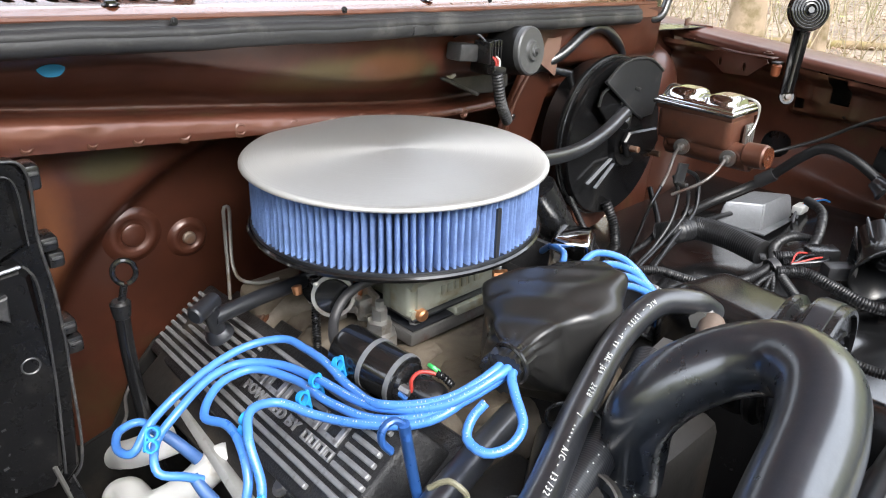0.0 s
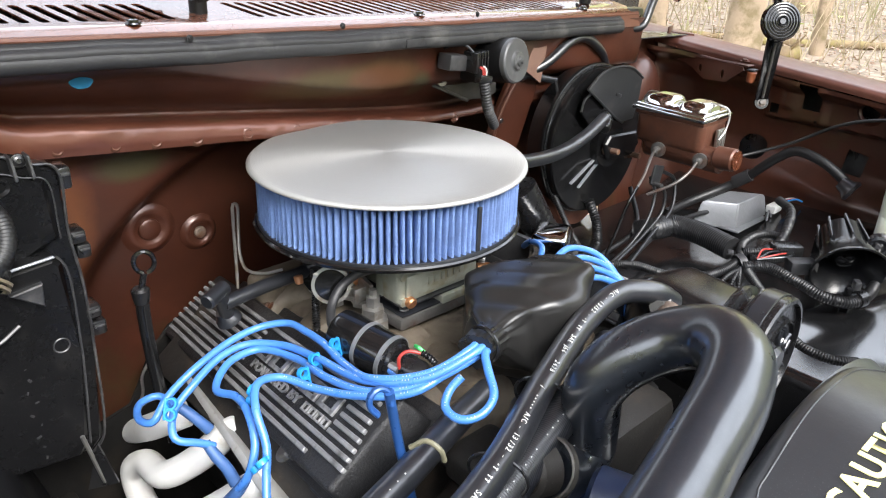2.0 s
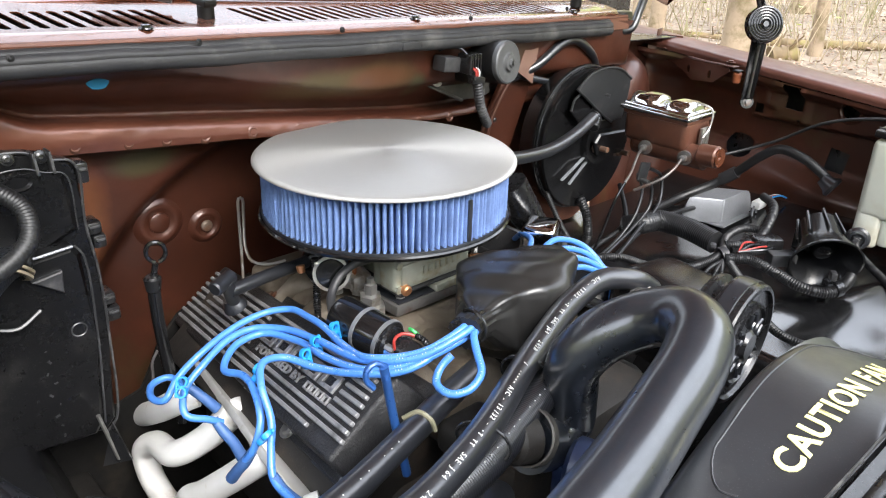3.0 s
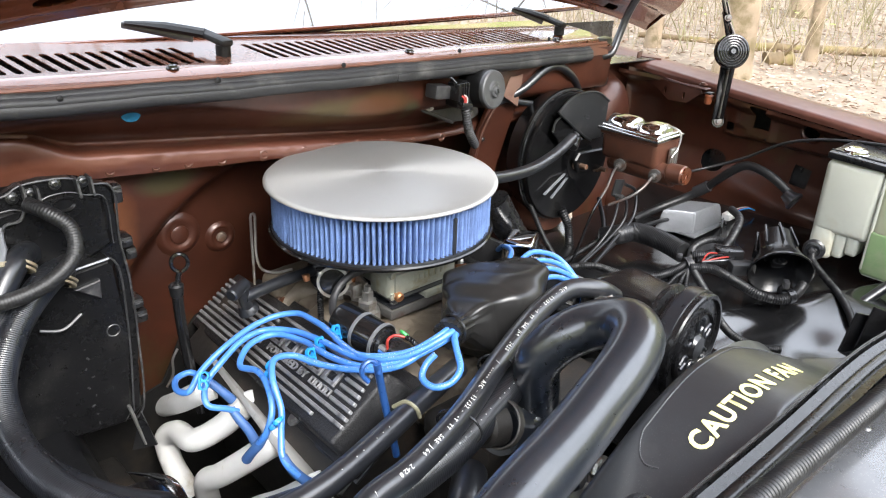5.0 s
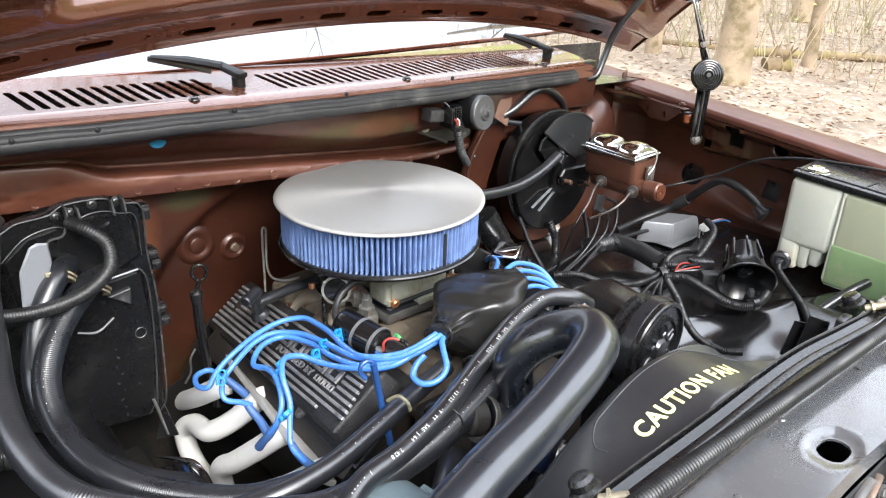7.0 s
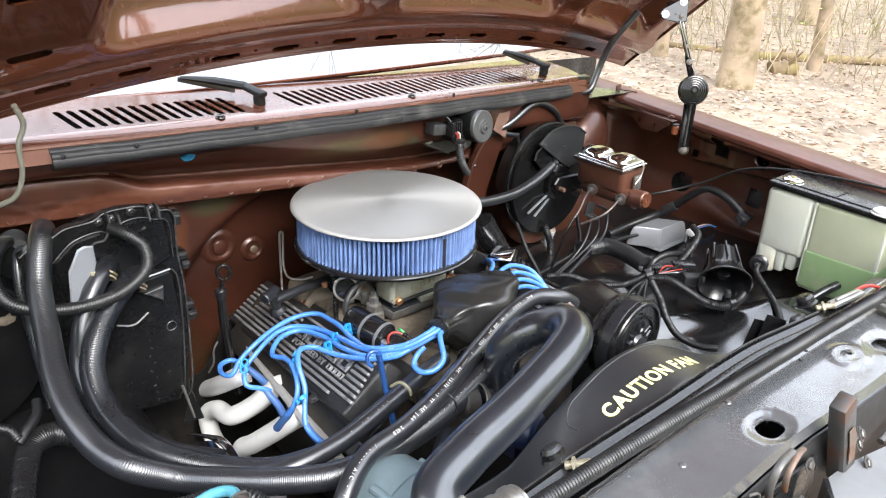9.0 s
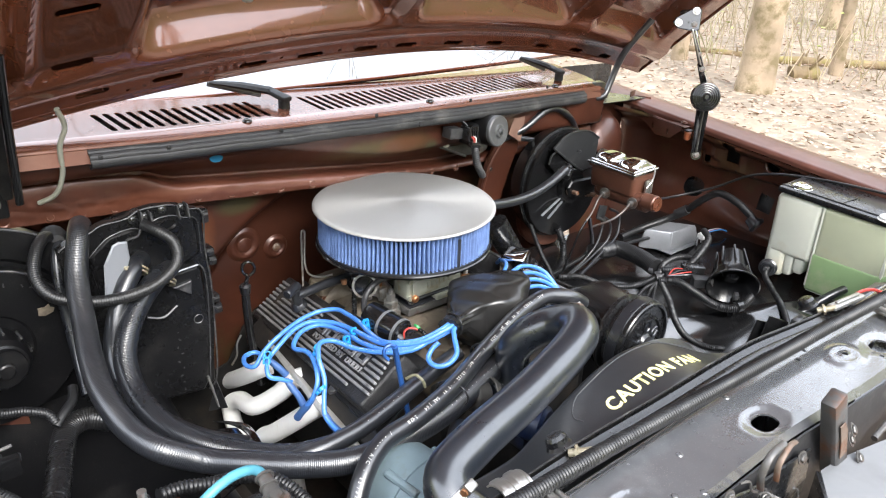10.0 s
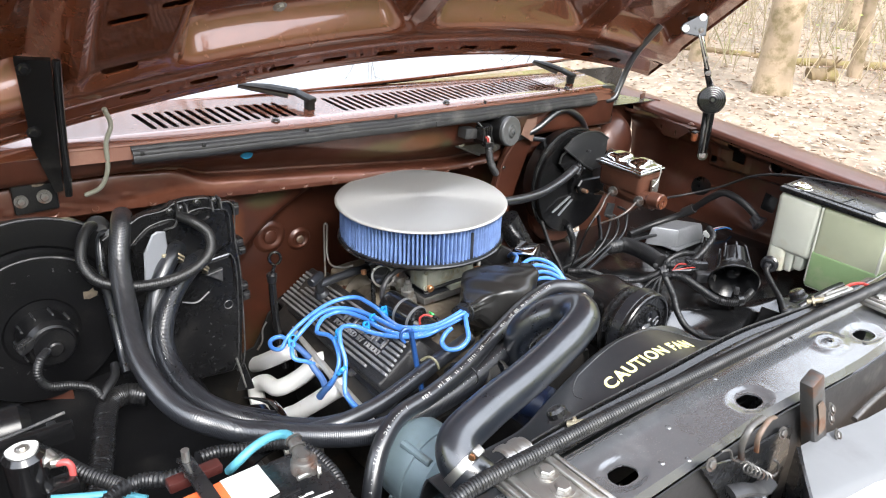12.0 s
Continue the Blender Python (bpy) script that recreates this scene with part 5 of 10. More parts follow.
def build_headers():
    h = thing("exhaust_header", (0.25, 0.6, 0.55), "white ceramic-coated tubular exhaust header", "exhaust header")
    m = Matrix.Translation((0.276, 0.580, 0.832)) @ Matrix.Rotation(radians(-7.2), 4, "Z") @ Matrix.Rotation(radians(-52), 4, "Y")
    bm = bmx()
    box(bm, (0.010, 0.42, 0.030), m, 0.002)
    part("flange", bm, HEADER_PLATE, h, "bright scuffed port flange")
    paths = ([(0.248, 0.677, 0.825), (0.240, 0.742, 0.775), (0.245, 0.825, 0.715), (0.245, 0.875, 0.680), (0.250, 0.893, 0.640), (0.272, 0.903, 0.560)],
             [(0.279, 0.608, 0.825), (0.254, 0.647, 0.775), (0.228, 0.698, 0.730), (0.229, 0.766, 0.705), (0.221, 0.794, 0.680), (0.222, 0.788, 0.635), (0.239, 0.769, 0.570)],
             [(0.265, 0.509, 0.825), (0.242, 0.557, 0.775), (0.226, 0.613, 0.720), (0.222, 0.653, 0.685), (0.233, 0.678, 0.620), (0.242, 0.666, 0.550)],
             [(0.257, 0.404, 0.825), (0.245, 0.465, 0.765), (0.238, 0.528, 0.710), (0.233, 0.556, 0.680), (0.244, 0.574, 0.620), (0.249, 0.568, 0.550)])
    for p in paths:
        bm = bmx()
        tube(bm, [V(p[0]) + V((0.010, -0.006, 0.004))] + p, 0.0178, 22, 0.006)
        part("primary_tube", bm, WHITE_COAT, h)
    for y in (0.16, 0.055, -0.05, -0.155):
        bolt_head("bolt", m @ V((-0.005, y, 0.004)), m.to_3x3() @ V((-1, 0, 0)), 0.006, h)


build_headers()


def build_coil():
    c = thing("ignition_coil", (0.39, 0.47, 0.93), "glossy black canister ignition coil with chrome bands", "ignition coil")
    a, b = V((0.383, 0.51, 0.968)), V((0.393, 0.452, 0.962))
    d = (b - a).normalized()
    bm = bmx()
    m = basis(d, a - 0.012 * d)
    Lc = (b - a).length + 0.024
    lathe(bm, [(0, 0), (0.020, 0.0), (0.0245, 0.004), (0.0255, 0.01), (0.0255, Lc - 0.008), (0.0245, Lc - 0.002), (0.022, Lc), (0, Lc)], m, 40)
    part("can", bm, BLACK_METAL, c)
    for h in (Lc * 0.52, Lc * 0.93):
        bm = bmx()
        lathe(bm, [(0.0252, h - 0.0028), (0.0264, h - 0.0024), (0.0264, h + 0.0024), (0.0252, h + 0.0028)], m, 40)
        part("band", bm, ALU_BOX, c, "bare aluminium clamp band")
    bm = bmx()
    lathe(bm, [(0.021, Lc - 0.001), (0.020, Lc + 0.004), (0.012, Lc + 0.007), (0.011, Lc + 0.012), (0.015, Lc + 0.014), (0.0155, Lc + 0.034), (0.012, Lc + 0.042), (0, Lc + 0.044)], m, 28)
    part("tower", bm, PLASTIC, c)
    for s in (-1, 1):
        p = m @ V((0.014 * s, 0.005, Lc + 0.004))
        bm = bmx()
        rod(bm, p, p + d * 0.012, 0.0045, n=6)
        part("terminal", bm, STEEL, c)
    bm = bmx()
    box(bm, (0.05, 0.014, 0.03), basis(d, a + d * 0.05 - V((0, 0, 0.03))), 0.003)
    part("bracket", bm, BLACK_METAL, c)
    p = m @ V((0.0, 0.016, Lc + 0.012))
    bm = bmx()
    tube(bm, [(0.385, 0.422, 0.965), (0.385, 0.422, 0.978), (0.396, 0.424, 0.98), (0.405, 0.42, 0.978), (0.411, 0.415, 0.975)], 0.0019, 8, 0.003)
    part("red_lead", bm, RED, c, "red lead")
    bm = bmx()
    tube(bm, [(0.413, 0.429, 0.978), (0.411, 0.421, 0.98), (0.414, 0.416, 0.976)], 0.0022, 8, 0.003)
    part("green_lead", bm, GREEN, c, "green lead")
    bm = bmx()
    tube(bm, [(0.411, 0.416, 0.976), (0.414, 0.41, 0.974), (0.42, 0.405, 0.965)], 0.0042, 10, 0.002, 0.0032, 0.0012)
    part("lead_loom", bm, PLASTIC, c)


build_coil()


def build_distributor():
    d = thing("distributor", (0.55, 0.39, 0.90), "distributor under a black vinyl splash boot gathered at the wires", "distributor")
    bm = bmx()
    spine = [V((0.414, 0.343, 1.017)), V((0.425, 0.348, 1.015)), V((0.450, 0.358, 1.009)), V((0.51, 0.385, 0.992)), V((0.565, 0.405, 0.985)), V((0.615, 0.422, 0.985)), V((0.645, 0.435, 0.985)), V((0.652, 0.438, 0.985))]
    rad = [0.0195, 0.0200, 0.040, 0.064, 0.076, 0.074, 0.056, 0.02]
    line = curve(spine, 0.005)
    fr = frames(line)
    rings, n = [], 48
    for i, (c, x, y, z) in enumerate(fr):
        u = i / (len(fr) - 1) * (len(rad) - 1)
        k = min(int(u), len(rad) - 2)
        t = u - k
        t = t * t * (3 - 2 * t)
        r = rad[k] + (rad[k + 1] - rad[k]) * t
        ring = []
        for q in range(n):
            a = 2 * math.pi * q / n
            side = V((z.y, -z.x, 0)).normalized()
            up = V((0, 0, 1))
            ca, sa = math.cos(a), math.sin(a)
            e = 0.50
            px = math.copysign(abs(ca) ** e, ca)
            pz = math.copysign(abs(sa) ** e, sa)
            g = smooth(0.12, 0.3, i / len(fr))
            px, pz = px * g + ca * (1 - g), pz * g + sa * (1 - g)
            wr = 0.0026 * math.sin(5 * a + 60 * c.x) * g + 0.0014 * math.sin(16 * a) * (1 - g) + 0.004 * math.sin(3 * a - 35 * c.x + 1) * g
            wr += 0.005 * max(0.0, math.cos(a - 2.2 - 6 * (c.x - 0.45))) ** 24 - 0.004 * max(0.0, math.cos(a - 2.6 - 6 * (c.x - 0.45))) ** 16
            rr = r + wr
            ring.append(bm.verts.new(c + side * px * rr * 0.92 + up * pz * rr * (0.64 + 0.20 * px if pz > 0 else 1.2 + 0.1 * px)))
        rings.append(ring)
    for a, b in zip(rings, rings[1:]):
        for q in range(n):
            bm.faces.new((a[q], a[(q + 1) % n], b[(q + 1) % n], b[q]))
    bm.faces.new(rings[0][::-1])
    bm.faces.new(rings[-1])
    part("splash_boot", bm, material("black_vinyl", (0.016, 0.0155, 0.0150), 0.30, 0, 30, 0.3, 0.12, wave=0.15, stain=(0.03, 0.028, 0.026), stain_scale=9), d, "black vinyl splash boot with soft folds", limit=1.2)
    bm = bmx()
    tube(bm, [(0.424 + 0.004, 0.345 + 0.019 * math.cos(a), 1.015 + 0.017 * math.sin(a)) for a in [k * math.pi / 8 for k in range(17)]], 0.0022, 6, 0.003)
    part("tie", bm, PLASTIC, d)
    bm = bmx()
    rod(bm, (0.56, 0.40, 0.80), (0.56, 0.40, 0.93), 0.045, n=24)
    part("body", bm, GRIME, d)


build_distributor()


def build_front():
    sh = thing("fan_shroud", (0.55, 0.0, 0.70), "black plastic fan shroud lettered CAUTION FAN in yellow", "fan shroud")

    def crown(x):
        d = min(abs(x - 0.50), 0.27)
        arc = 0.80 + math.sqrt(0.277 ** 2 - d * d)
        side = 1.026 if x > 0.5 else 1.000
        return side + 0.012 * math.log(1 + math.exp((arc - side) / 0.012))

    def top(u, w):
        x = 0.13 + 0.90 * u
        y0 = -0.062 + 0.034 * smooth(0.37, 0.50, x) * smooth(0.66, 0.61, x)
        y1 = 0.088 - 0.040 * smooth(0.56, 0.66, x) - 0.055 * smooth(0.66, 0.76, x)
        y = y0 + (y1 - y0) * w
        return V((x, y, crown(x) - 0.004 * smooth(0.06, 0.0, w) - 0.06 * smooth(0.80, 1.0, w) ** 2))
    bm = bmx()
    sheet(bm, top, 140, 44, 0.003)
    part("hood_panel", bm, SHROUD, sh, limit=0.9)
    bm = bmx()
    tube(bm, [top(0.265, 0.58) + V((0, 0, 0.001)), top(0.262, 0.66) + V((0, 0, 0.001)), top(0.27, 0.73) + V((0, 0, 0.001))] + [top(u, 0.79) + V((0, 0, 0.0004)) for u in [0.29 + 0.30 * k / 30 for k in range(31)]], 0.0007, 6, 0.01)
    part("mould_line", bm, CASE_EDGE, sh, "pale raised mould line")
    bm = bmx()
    lathe(bm, [(0.255, -0.02), (0.26, 0.0), (0.262, 0.06), (0.268, 0.075), (0.262, 0.078), (0.255, 0.06), (0.25, -0.02)], Matrix.Translation((0.53, 0.0, 0.80)) @ Matrix.Rotation(radians(-90), 4, "X"), 64)
    part("ring", bm, SHROUD, sh)
    bm = bmx()
    sheet(bm, lambda u, w: V((0.08 + 1.0 * u, -0.066 + 0.006 * math.sin(40 * u) * w, 1.055 - 0.45 * w)), 30, 10, 0.003)
    part("back_panel", bm, SHROUD, sh)
    bm = bmx()
    sheet(bm, lambda u, w: V((0.10 + 0.98 * u, -0.070 + 0.030 * w, 1.068 - 0.012 * w)), 30, 4, 0.004)
    part("top_rail", bm, SHROUD, sh)
    for x in (0.33, 0.56, 0.80):
        bm = bmx()
        box(bm, (0.03, 0.012, 0.02), Matrix.Translation((x, -0.035, 1.068)), 0.003)
        part("clip", bm, SHROUD, sh)
    # lettering laid on the crown
    m = Matrix.Translation((0.494, 0.009, 1.0)) @ Matrix.Rotation(radians(-1), 4, "Z")
    word = letters("lettering", "CAUTION FAN", 0.0285, m, YELLOW, sh, 0.0004, 1.12, "yellow stencilled words CAUTION FAN", 0.90, 0.0007)
    o = ORIGIN[word.name]
    for v in word.data.vertices:
        p = v.co + o
        v.co.z = crown(p.x) + 0.0010 + (p.z - 1.0) - o.z
    # fan and clutch behind
    fan = thing("cooling_fan", (0.53, 0.05, 0.80), "dark engine cooling fan inside the shroud", "fan")
    for k in range(5):
        bm = bmx()
        a = 2 * math.pi * k / 5
        box(bm, (0.09, 0.004, 0.17), Matrix.Translation((0.53, 0.05, 0.80)) @ Matrix.Rotation(a, 4, "Y") @ Matrix.Translation((0, 0, 0.14)) @ Matrix.Rotation(0.5, 4, "Z"), 0.001)
        part("blade", bm, PLASTIC, fan)
    bm = bmx()
    rod(bm, (0.53, 0.02, 0.80), (0.53, 0.20, 0.80), 0.055, n=28, bevel=0.006)
    part("hub", bm, STEEL, fan)

    alt = thing("alternator", (0.19, 0.17, 0.85), "pale blue-grey painted alternator", "alternator")
    ax = V((0.14, -0.93, -0.05)).normalized()
    c0 = V((0.196, 0.212, 0.918))
    m = basis(ax, c0)
    bm = bmx()
    lathe(bm, [(0, 0), (0.035, 0), (0.055, 0.008), (0.063, 0.022), (0.064, 0.055), (0.0665, 0.056), (0.0665, 0.064), (0.064, 0.065), (0.063, 0.095), (0.050, 0.112), (0.028, 0.118), (0, 0.118)], m, 44)
    part("housing", bm, PALE_BLUE, alt, limit=0.5)
    for k in range(4):
        a = 0.6 + k * math.pi / 2
        bm = bmx()
        rod(bm, m @ V((0.064 * math.cos(a), 0.064 * math.sin(a), 0.035)), m @ V((0.064 * math.cos(a), 0.064 * math.sin(a), 0.09)), 0.006, n=10, bevel=0.001)
        part("through_bolt_lug", bm, PALE_BLUE, alt)
    bm = bmx()
    box(bm, (0.02, 0.02, 0.06), Matrix.Translation((0.234, 0.124, 0.973)) @ Matrix.Rotation(0.5, 4, "Y"), 0.006, 3)
    part("mounting_ear", bm, PALE_BLUE, alt)
    bm = bmx()
    lathe(bm, [(0, 0.12), (0.030, 0.12), (0.036, 0.124), (0.030, 0.130), (0.036, 0.136), (0.03, 0.14), (0, 0.14)], m, 36)
    part("pulley", bm, GRIME, alt)
    bm = bmx()
    for k in range(14):
        a = 2 * math.pi * k / 14
        box(bm, (0.004, 0.022, 0.014), m @ Matrix.Rotation(a, 4, "Z") @ Matrix.Translation((0, 0.045, 0.121)) @ Matrix.Rotation(0.5, 4, "Y"), 0.001)
    part("cooling_fan", bm, GRIME, alt)

    # compressor with clutch pulley
    co = thing("compressor", (0.74, 0.25, 0.85), "black compressor with a grooved belt pulley", "compressor")
    bm = bmx()
    box(bm, (0.132, 0.150, 0.118), Matrix.Translation((0.768, 0.300, 0.924)) @ Matrix.Rotation(radians(-8), 4, "Z") @ Matrix.Rotation(radians(4), 4, "Y"), 0.034, 6)
    part("body", bm, PLASTIC_GLOSS, co)
    bm = bmx()
    m = basis((0.06, -0.998, -0.02), (0.732, 0.245, 0.945))
    lathe(bm, [(0.0, -0.004), (0.050, -0.004), (0.050, 0.002), (0.071, 0.004), (0.0735, 0.008), (0.0735, 0.013), (0.066, 0.018), (0.066, 0.022), (0.074, 0.026), (0.0775, 0.028), (0.0775, 0.058), (0.0755, 0.0605), (0.071, 0.061), (0.069, 0.056), (0.054, 0.055), (0.053, 0.060), (0.049, 0.062), (0.047, 0.058), (0.020, 0.060), (0.016, 0.066), (0, 0.066)], m, 72)
    part("pulley", bm, PLASTIC, co, limit=0.5)
    bm = bmx()
    lathe(bm, [(0.0780, 0.031), (0.0792, 0.032), (0.0792, 0.050), (0.0780, 0.051), (0.0780, 0.031)], m, 72)
    part("belt", bm, RUBBER_DULL, co)
    for k in range(6):
        a = 2 * math.pi * k / 6 + 0.4
        bm = bmx()
        tube(bm, [m @ V((r_ * math.cos(a + o_), r_ * math.sin(a + o_), 0.0605)) for r_, o_ in ((0.042, -0.10), (0.030, -0.26), (0.023, -0.05), (0.028, 0.22), (0.042, 0.14))], 0.0030, 8, 0.003)
        part("clutch_spring", bm, RUBBER, co)
    bm = bmx()
    lathe(bm, [(0, 0), (0.012, 0.0), (0.014, 0.006), (0.014, 0.018), (0.01, 0.022), (0.01, 0.036), (0, 0.036)], basis((-1, -0.2, 0.3), (0.69, 0.30, 0.985)), 6)
    part("fitting", bm, DIRTY, co, "dull hose fitting")
    bm = bmx()
    rod(bm, (0.672, 0.285, 0.99), (0.612, 0.262, 0.992), 0.013, n=16, bevel=0.003)
    part("pipe_stub", bm, RUSTY, co, "rusty pipe stub")
    bm = bmx()
    rod(bm, (0.60, 0.29, 0.985), (0.565, 0.285, 0.985), 0.014, n=6, bevel=0.002)
    part("hex_fitting", bm, DIRTY, co)

    # thermostat housing
    th = thing("thermostat_housing", (0.36, 0.26, 0.86), "dull cast thermostat housing with a hose clamp", "thermostat housing")
    bm = bmx()
    rod(bm, (0.395, 0.23, 0.957), (0.368, 0.235, 0.964), 0.024, n=24, bevel=0.004)
    box(bm, (0.07, 0.06, 0.04), Matrix.Translation((0.41, 0.315, 0.90)), 0.012, 3)
    part("neck", bm, GRIME, th)
    bm = bmx()
    lathe(bm, [(0.0268, 0), (0.0286, 0.001), (0.0286, 0.011), (0.0268, 0.012)], basis(V((0.388, 0.23, 0.962)) - V((0.44, 0.235, 0.928)), V((0.397, 0.23, 0.956))), 36)
    part("hose_clamp", bm, BRACKET, th)
    bm = bmx()
    rod(bm, (0.42, 0.20, 0.93), (0.44, 0.14, 0.93), 0.03, n=20, bevel=0.005)
    box(bm, (0.05, 0.06, 0.05), Matrix.Translation((0.44, 0.19, 0.90)), 0.01)
    part("bracket", bm, BLUE_ENGINE, th, "dark blue painted engine front")
    bolt_head("bolt", (0.445, 0.137, 0.93), (0.3, -1, 0), 0.012, th)


build_front()


def build_brakes():
    b = thing("brake_booster", (1.08, 0.78, 0.86), "large black vacuum brake booster on the firewall", "brake booster")
    c = V((1.106, 0.726, 1.010))
    ax = V((0.0, -1, 0.03)).normalized()
    m = basis(ax, c)
    bm = bmx()
    lathe(bm, [(0, -0.075), (0.09, -0.075), (0.130, -0.045), (0.136, -0.018), (0.1375, -0.012), (0.1405, -0.010), (0.1415, -0.006), (0.1405, -0.002), (0.136, 0.000), (0.1345, 0.004)], m, 72)
    part("rear_shell", bm, BOOSTER, b, limit=0.7)
    bm = bmx()
    lathe(bm, [(0.1352, -0.004), (0.1352, 0.012), (0.1335, 0.0165), (0.129, 0.0175), (0.070, 0.0205), (0.045, 0.031), (0.042, 0.044), (0, 0.044)], m, 72)
    part("front_shell", bm, BOOSTER, b, "dished front shell with a stepped face", limit=0.35)
    bm = bmx()
    tube(bm, [m @ V((0.1372 * math.cos(a), 0.1372 * math.sin(a), 0.002)) for a in [2 * math.pi * k / 60 for k in range(61)]], 0.0016, 6, 0.02)
    part("crimp_bead", bm, BLACK_PAINT, b, "crimp bead round the rim, paler than the shell")
    # fan-shaped plate with a turned edge
    out = [(1.025, 1.122), (1.057, 1.144), (1.086, 1.151), (1.123, 1.151), (1.154, 1.144), (1.190, 1.123), (1.187, 1.091), (1.177, 1.048), (1.141, 1.046), (1.122, 1.056)]
    bm = bmx()
    prism(bm, out, 0.006, Matrix.Translation((0, 0.692, 0)) @ Matrix.Rotation(radians(90), 4, "X"), 0.0018)
    plate = part("reinforcement_plate", bm, SATIN, b, "satin fan-shaped reinforcement plate")
    for run in (out[:6], out[8:] + out[:1]):
        bm = bmx()
        tube(bm, [(x, 0.686, z) for x, z in run], 0.0026, 8, 0.006)
        part("turned_edge", bm, SATIN, plate)
    bm = bmx()
    box(bm, (0.018, 0.0025, 0.006), Matrix.Translation((1.118, 0.686, 1.100)) @ Matrix.Rotation(0.3, 4, "Y"), 0.001)
    part("stamp", bm, SATIN, plate)
    # second, smaller step below it and the pressed wedge beside the valve
    bm = bmx()
    prism(bm, [(1.018, 1.083), (1.026, 1.104), (1.046, 1.113), (1.100, 1.066), (1.084, 1.044), (1.052, 1.046), (1.040, 1.062)], 0.006, Matrix.Translation((0, 0.698, 0)) @ Matrix.Rotation(radians(90), 4, "X"), 0.0015)
    step = part("lower_step", bm, BOOSTER, b)
    bm = bmx()
    tube(bm, [(1.018, 0.691, 1.083), (1.024, 0.691, 1.102), (1.046, 0.691, 1.113)], 0.0020, 8, 0.004)
    part("turned_edge", bm, SATIN, step)
    bm = bmx()
    prism(bm, [(0.995, 1.045), (1.010, 1.058), (1.026, 1.020), (1.008, 0.965), (0.992, 0.990)], 0.007, Matrix.Translation((0, 0.702, 0)) @ Matrix.Rotation(radians(90), 4, "X") @ Matrix.Rotation(0.06, 4, "Y"), 0.003)
    part("pressed_wedge", bm, SATIN, b)
    for a0, a1 in (((1.013, 0.951), (1.085, 0.994)), ((1.037, 0.938), (1.100, 0.991))):
        bm = bmx()
        p0, p1 = V((a0[0], 0.694, a0[1])), V((a1[0], 0.690, a1[1]))
        box(bm, (0.0032, 0.0060, (p1 - p0).length), basis(p1 - p0, p0.lerp(p1, 0.5), up=(0, 1, 0)), 0.001)
        part("pressed_rib", bm, FOIL, b, "upstanding pale rib")
    v = V((1.07, 0.672, 1.064))
    bm = bmx()
    rod(bm, v + V((0.02, 0.03, 0.0)), v, 0.015, 0.012, 20, 0.003)
    rod(bm, v, v + V((-0.022, -0.012, -0.010)), 0.010, n=16, bevel=0.002)
    part("check_valve", bm, PLASTIC, b)
    for x, z in ((1.088, 1.006), (1.160, 0.985)):
        p = V((x, 0.680, z))
        bm = bmx()
        rod(bm, p - ax * 0.01, p + ax * 0.030, 0.0055, n=12, bevel=0.001)
        lathe(bm, [(0, 0.0), (0.011, 0), (0.011, 0.002), (0.0085, 0.003), (0.0085, 0.010), (0, 0.010)], basis(ax, p), 6)
        part("mounting_stud", bm, RUSTY, b, "rusty stud and nut")
    bm = bmx()
    lathe(bm, [(0, -0.135), (0.07, -0.13), (0.08, -0.10), (0.07, -0.07), (0, -0.07)], m @ Matrix.Translation((-0.01, -0.10, 0.06)), 24)
    part("lower_cup", bm, MC_BROWN, b, "rust-brown lower cup")

    mc = thing("master_cylinder", (1.14, 0.56, 0.99), "brown-oversprayed iron brake master cylinder with chrome lid", "master cylinder")
    bm = bmx()
    box(bm, (0.080, 0.128, 0.058), Matrix.Translation((1.142, 0.569, 1.061)), 0.012, 3, (1.06, 1.02))
    res = part("reservoir", bm, MC_BROWN, mc)
    bm = bmx()
    box(bm, (0.086, 0.133, 0.008), Matrix.Translation((1.142, 0.570, 1.086)), 0.003)
    part("rim", bm, MC_BROWN, res)
    bm = bmx()
    rod(bm, (1.128, 0.62, 1.026), (1.124, 0.470, 1.028), 0.0205, n=28, bevel=0.004)
    rod(bm, (1.118, 0.482, 1.036), (1.118, 0.447, 1.038), 0.019, n=28, bevel=0.003)
    box(bm, (0.066, 0.112, 0.034), Matrix.Translation((1.138, 0.562, 1.034)), 0.012, 3)
    bore = part("bore", bm, MC_BROWN, mc)
    bm = bmx()
    lathe(bm, [(0, 0), (0.004, 0), (0.0045, 0.002), (0.0165, 0.0022), (0.0165, -0.001), (0, -0.001)], basis((0, -1, 0.05), (1.118, 0.4465, 1.038)), 24)
    part("end_plug", bm, PAINT, bore, "glossy brown end plug")
    bm = bmx()
    prism(bm, [(1.070, 1.020), (1.082, 1.035), (1.165, 1.030), (1.176, 1.006), (1.160, 0.985), (1.085, 0.990)], 0.012, Matrix.Translation((0, 0.678, 0)) @ Matrix.Rotation(radians(90), 4, "X"), 0.003)
    part("mounting_flange", bm, BOOSTER, mc)
    # thin pressed lid: rim, shallow tray and two low domes
    bm = bmx()
    box(bm, (0.094, 0.142, 0.008), Matrix.Translation((1.1415, 0.571, 1.0935)), 0.0032, 3)
    box(bm, (0.086, 0.134, 0.006), Matrix.Translation((1.1415, 0.571, 1.0995)), 0.0028, 3, (0.95, 0.97))
    lid = part("lid", bm, CHROME, mc, "chrome lid with two low domes")
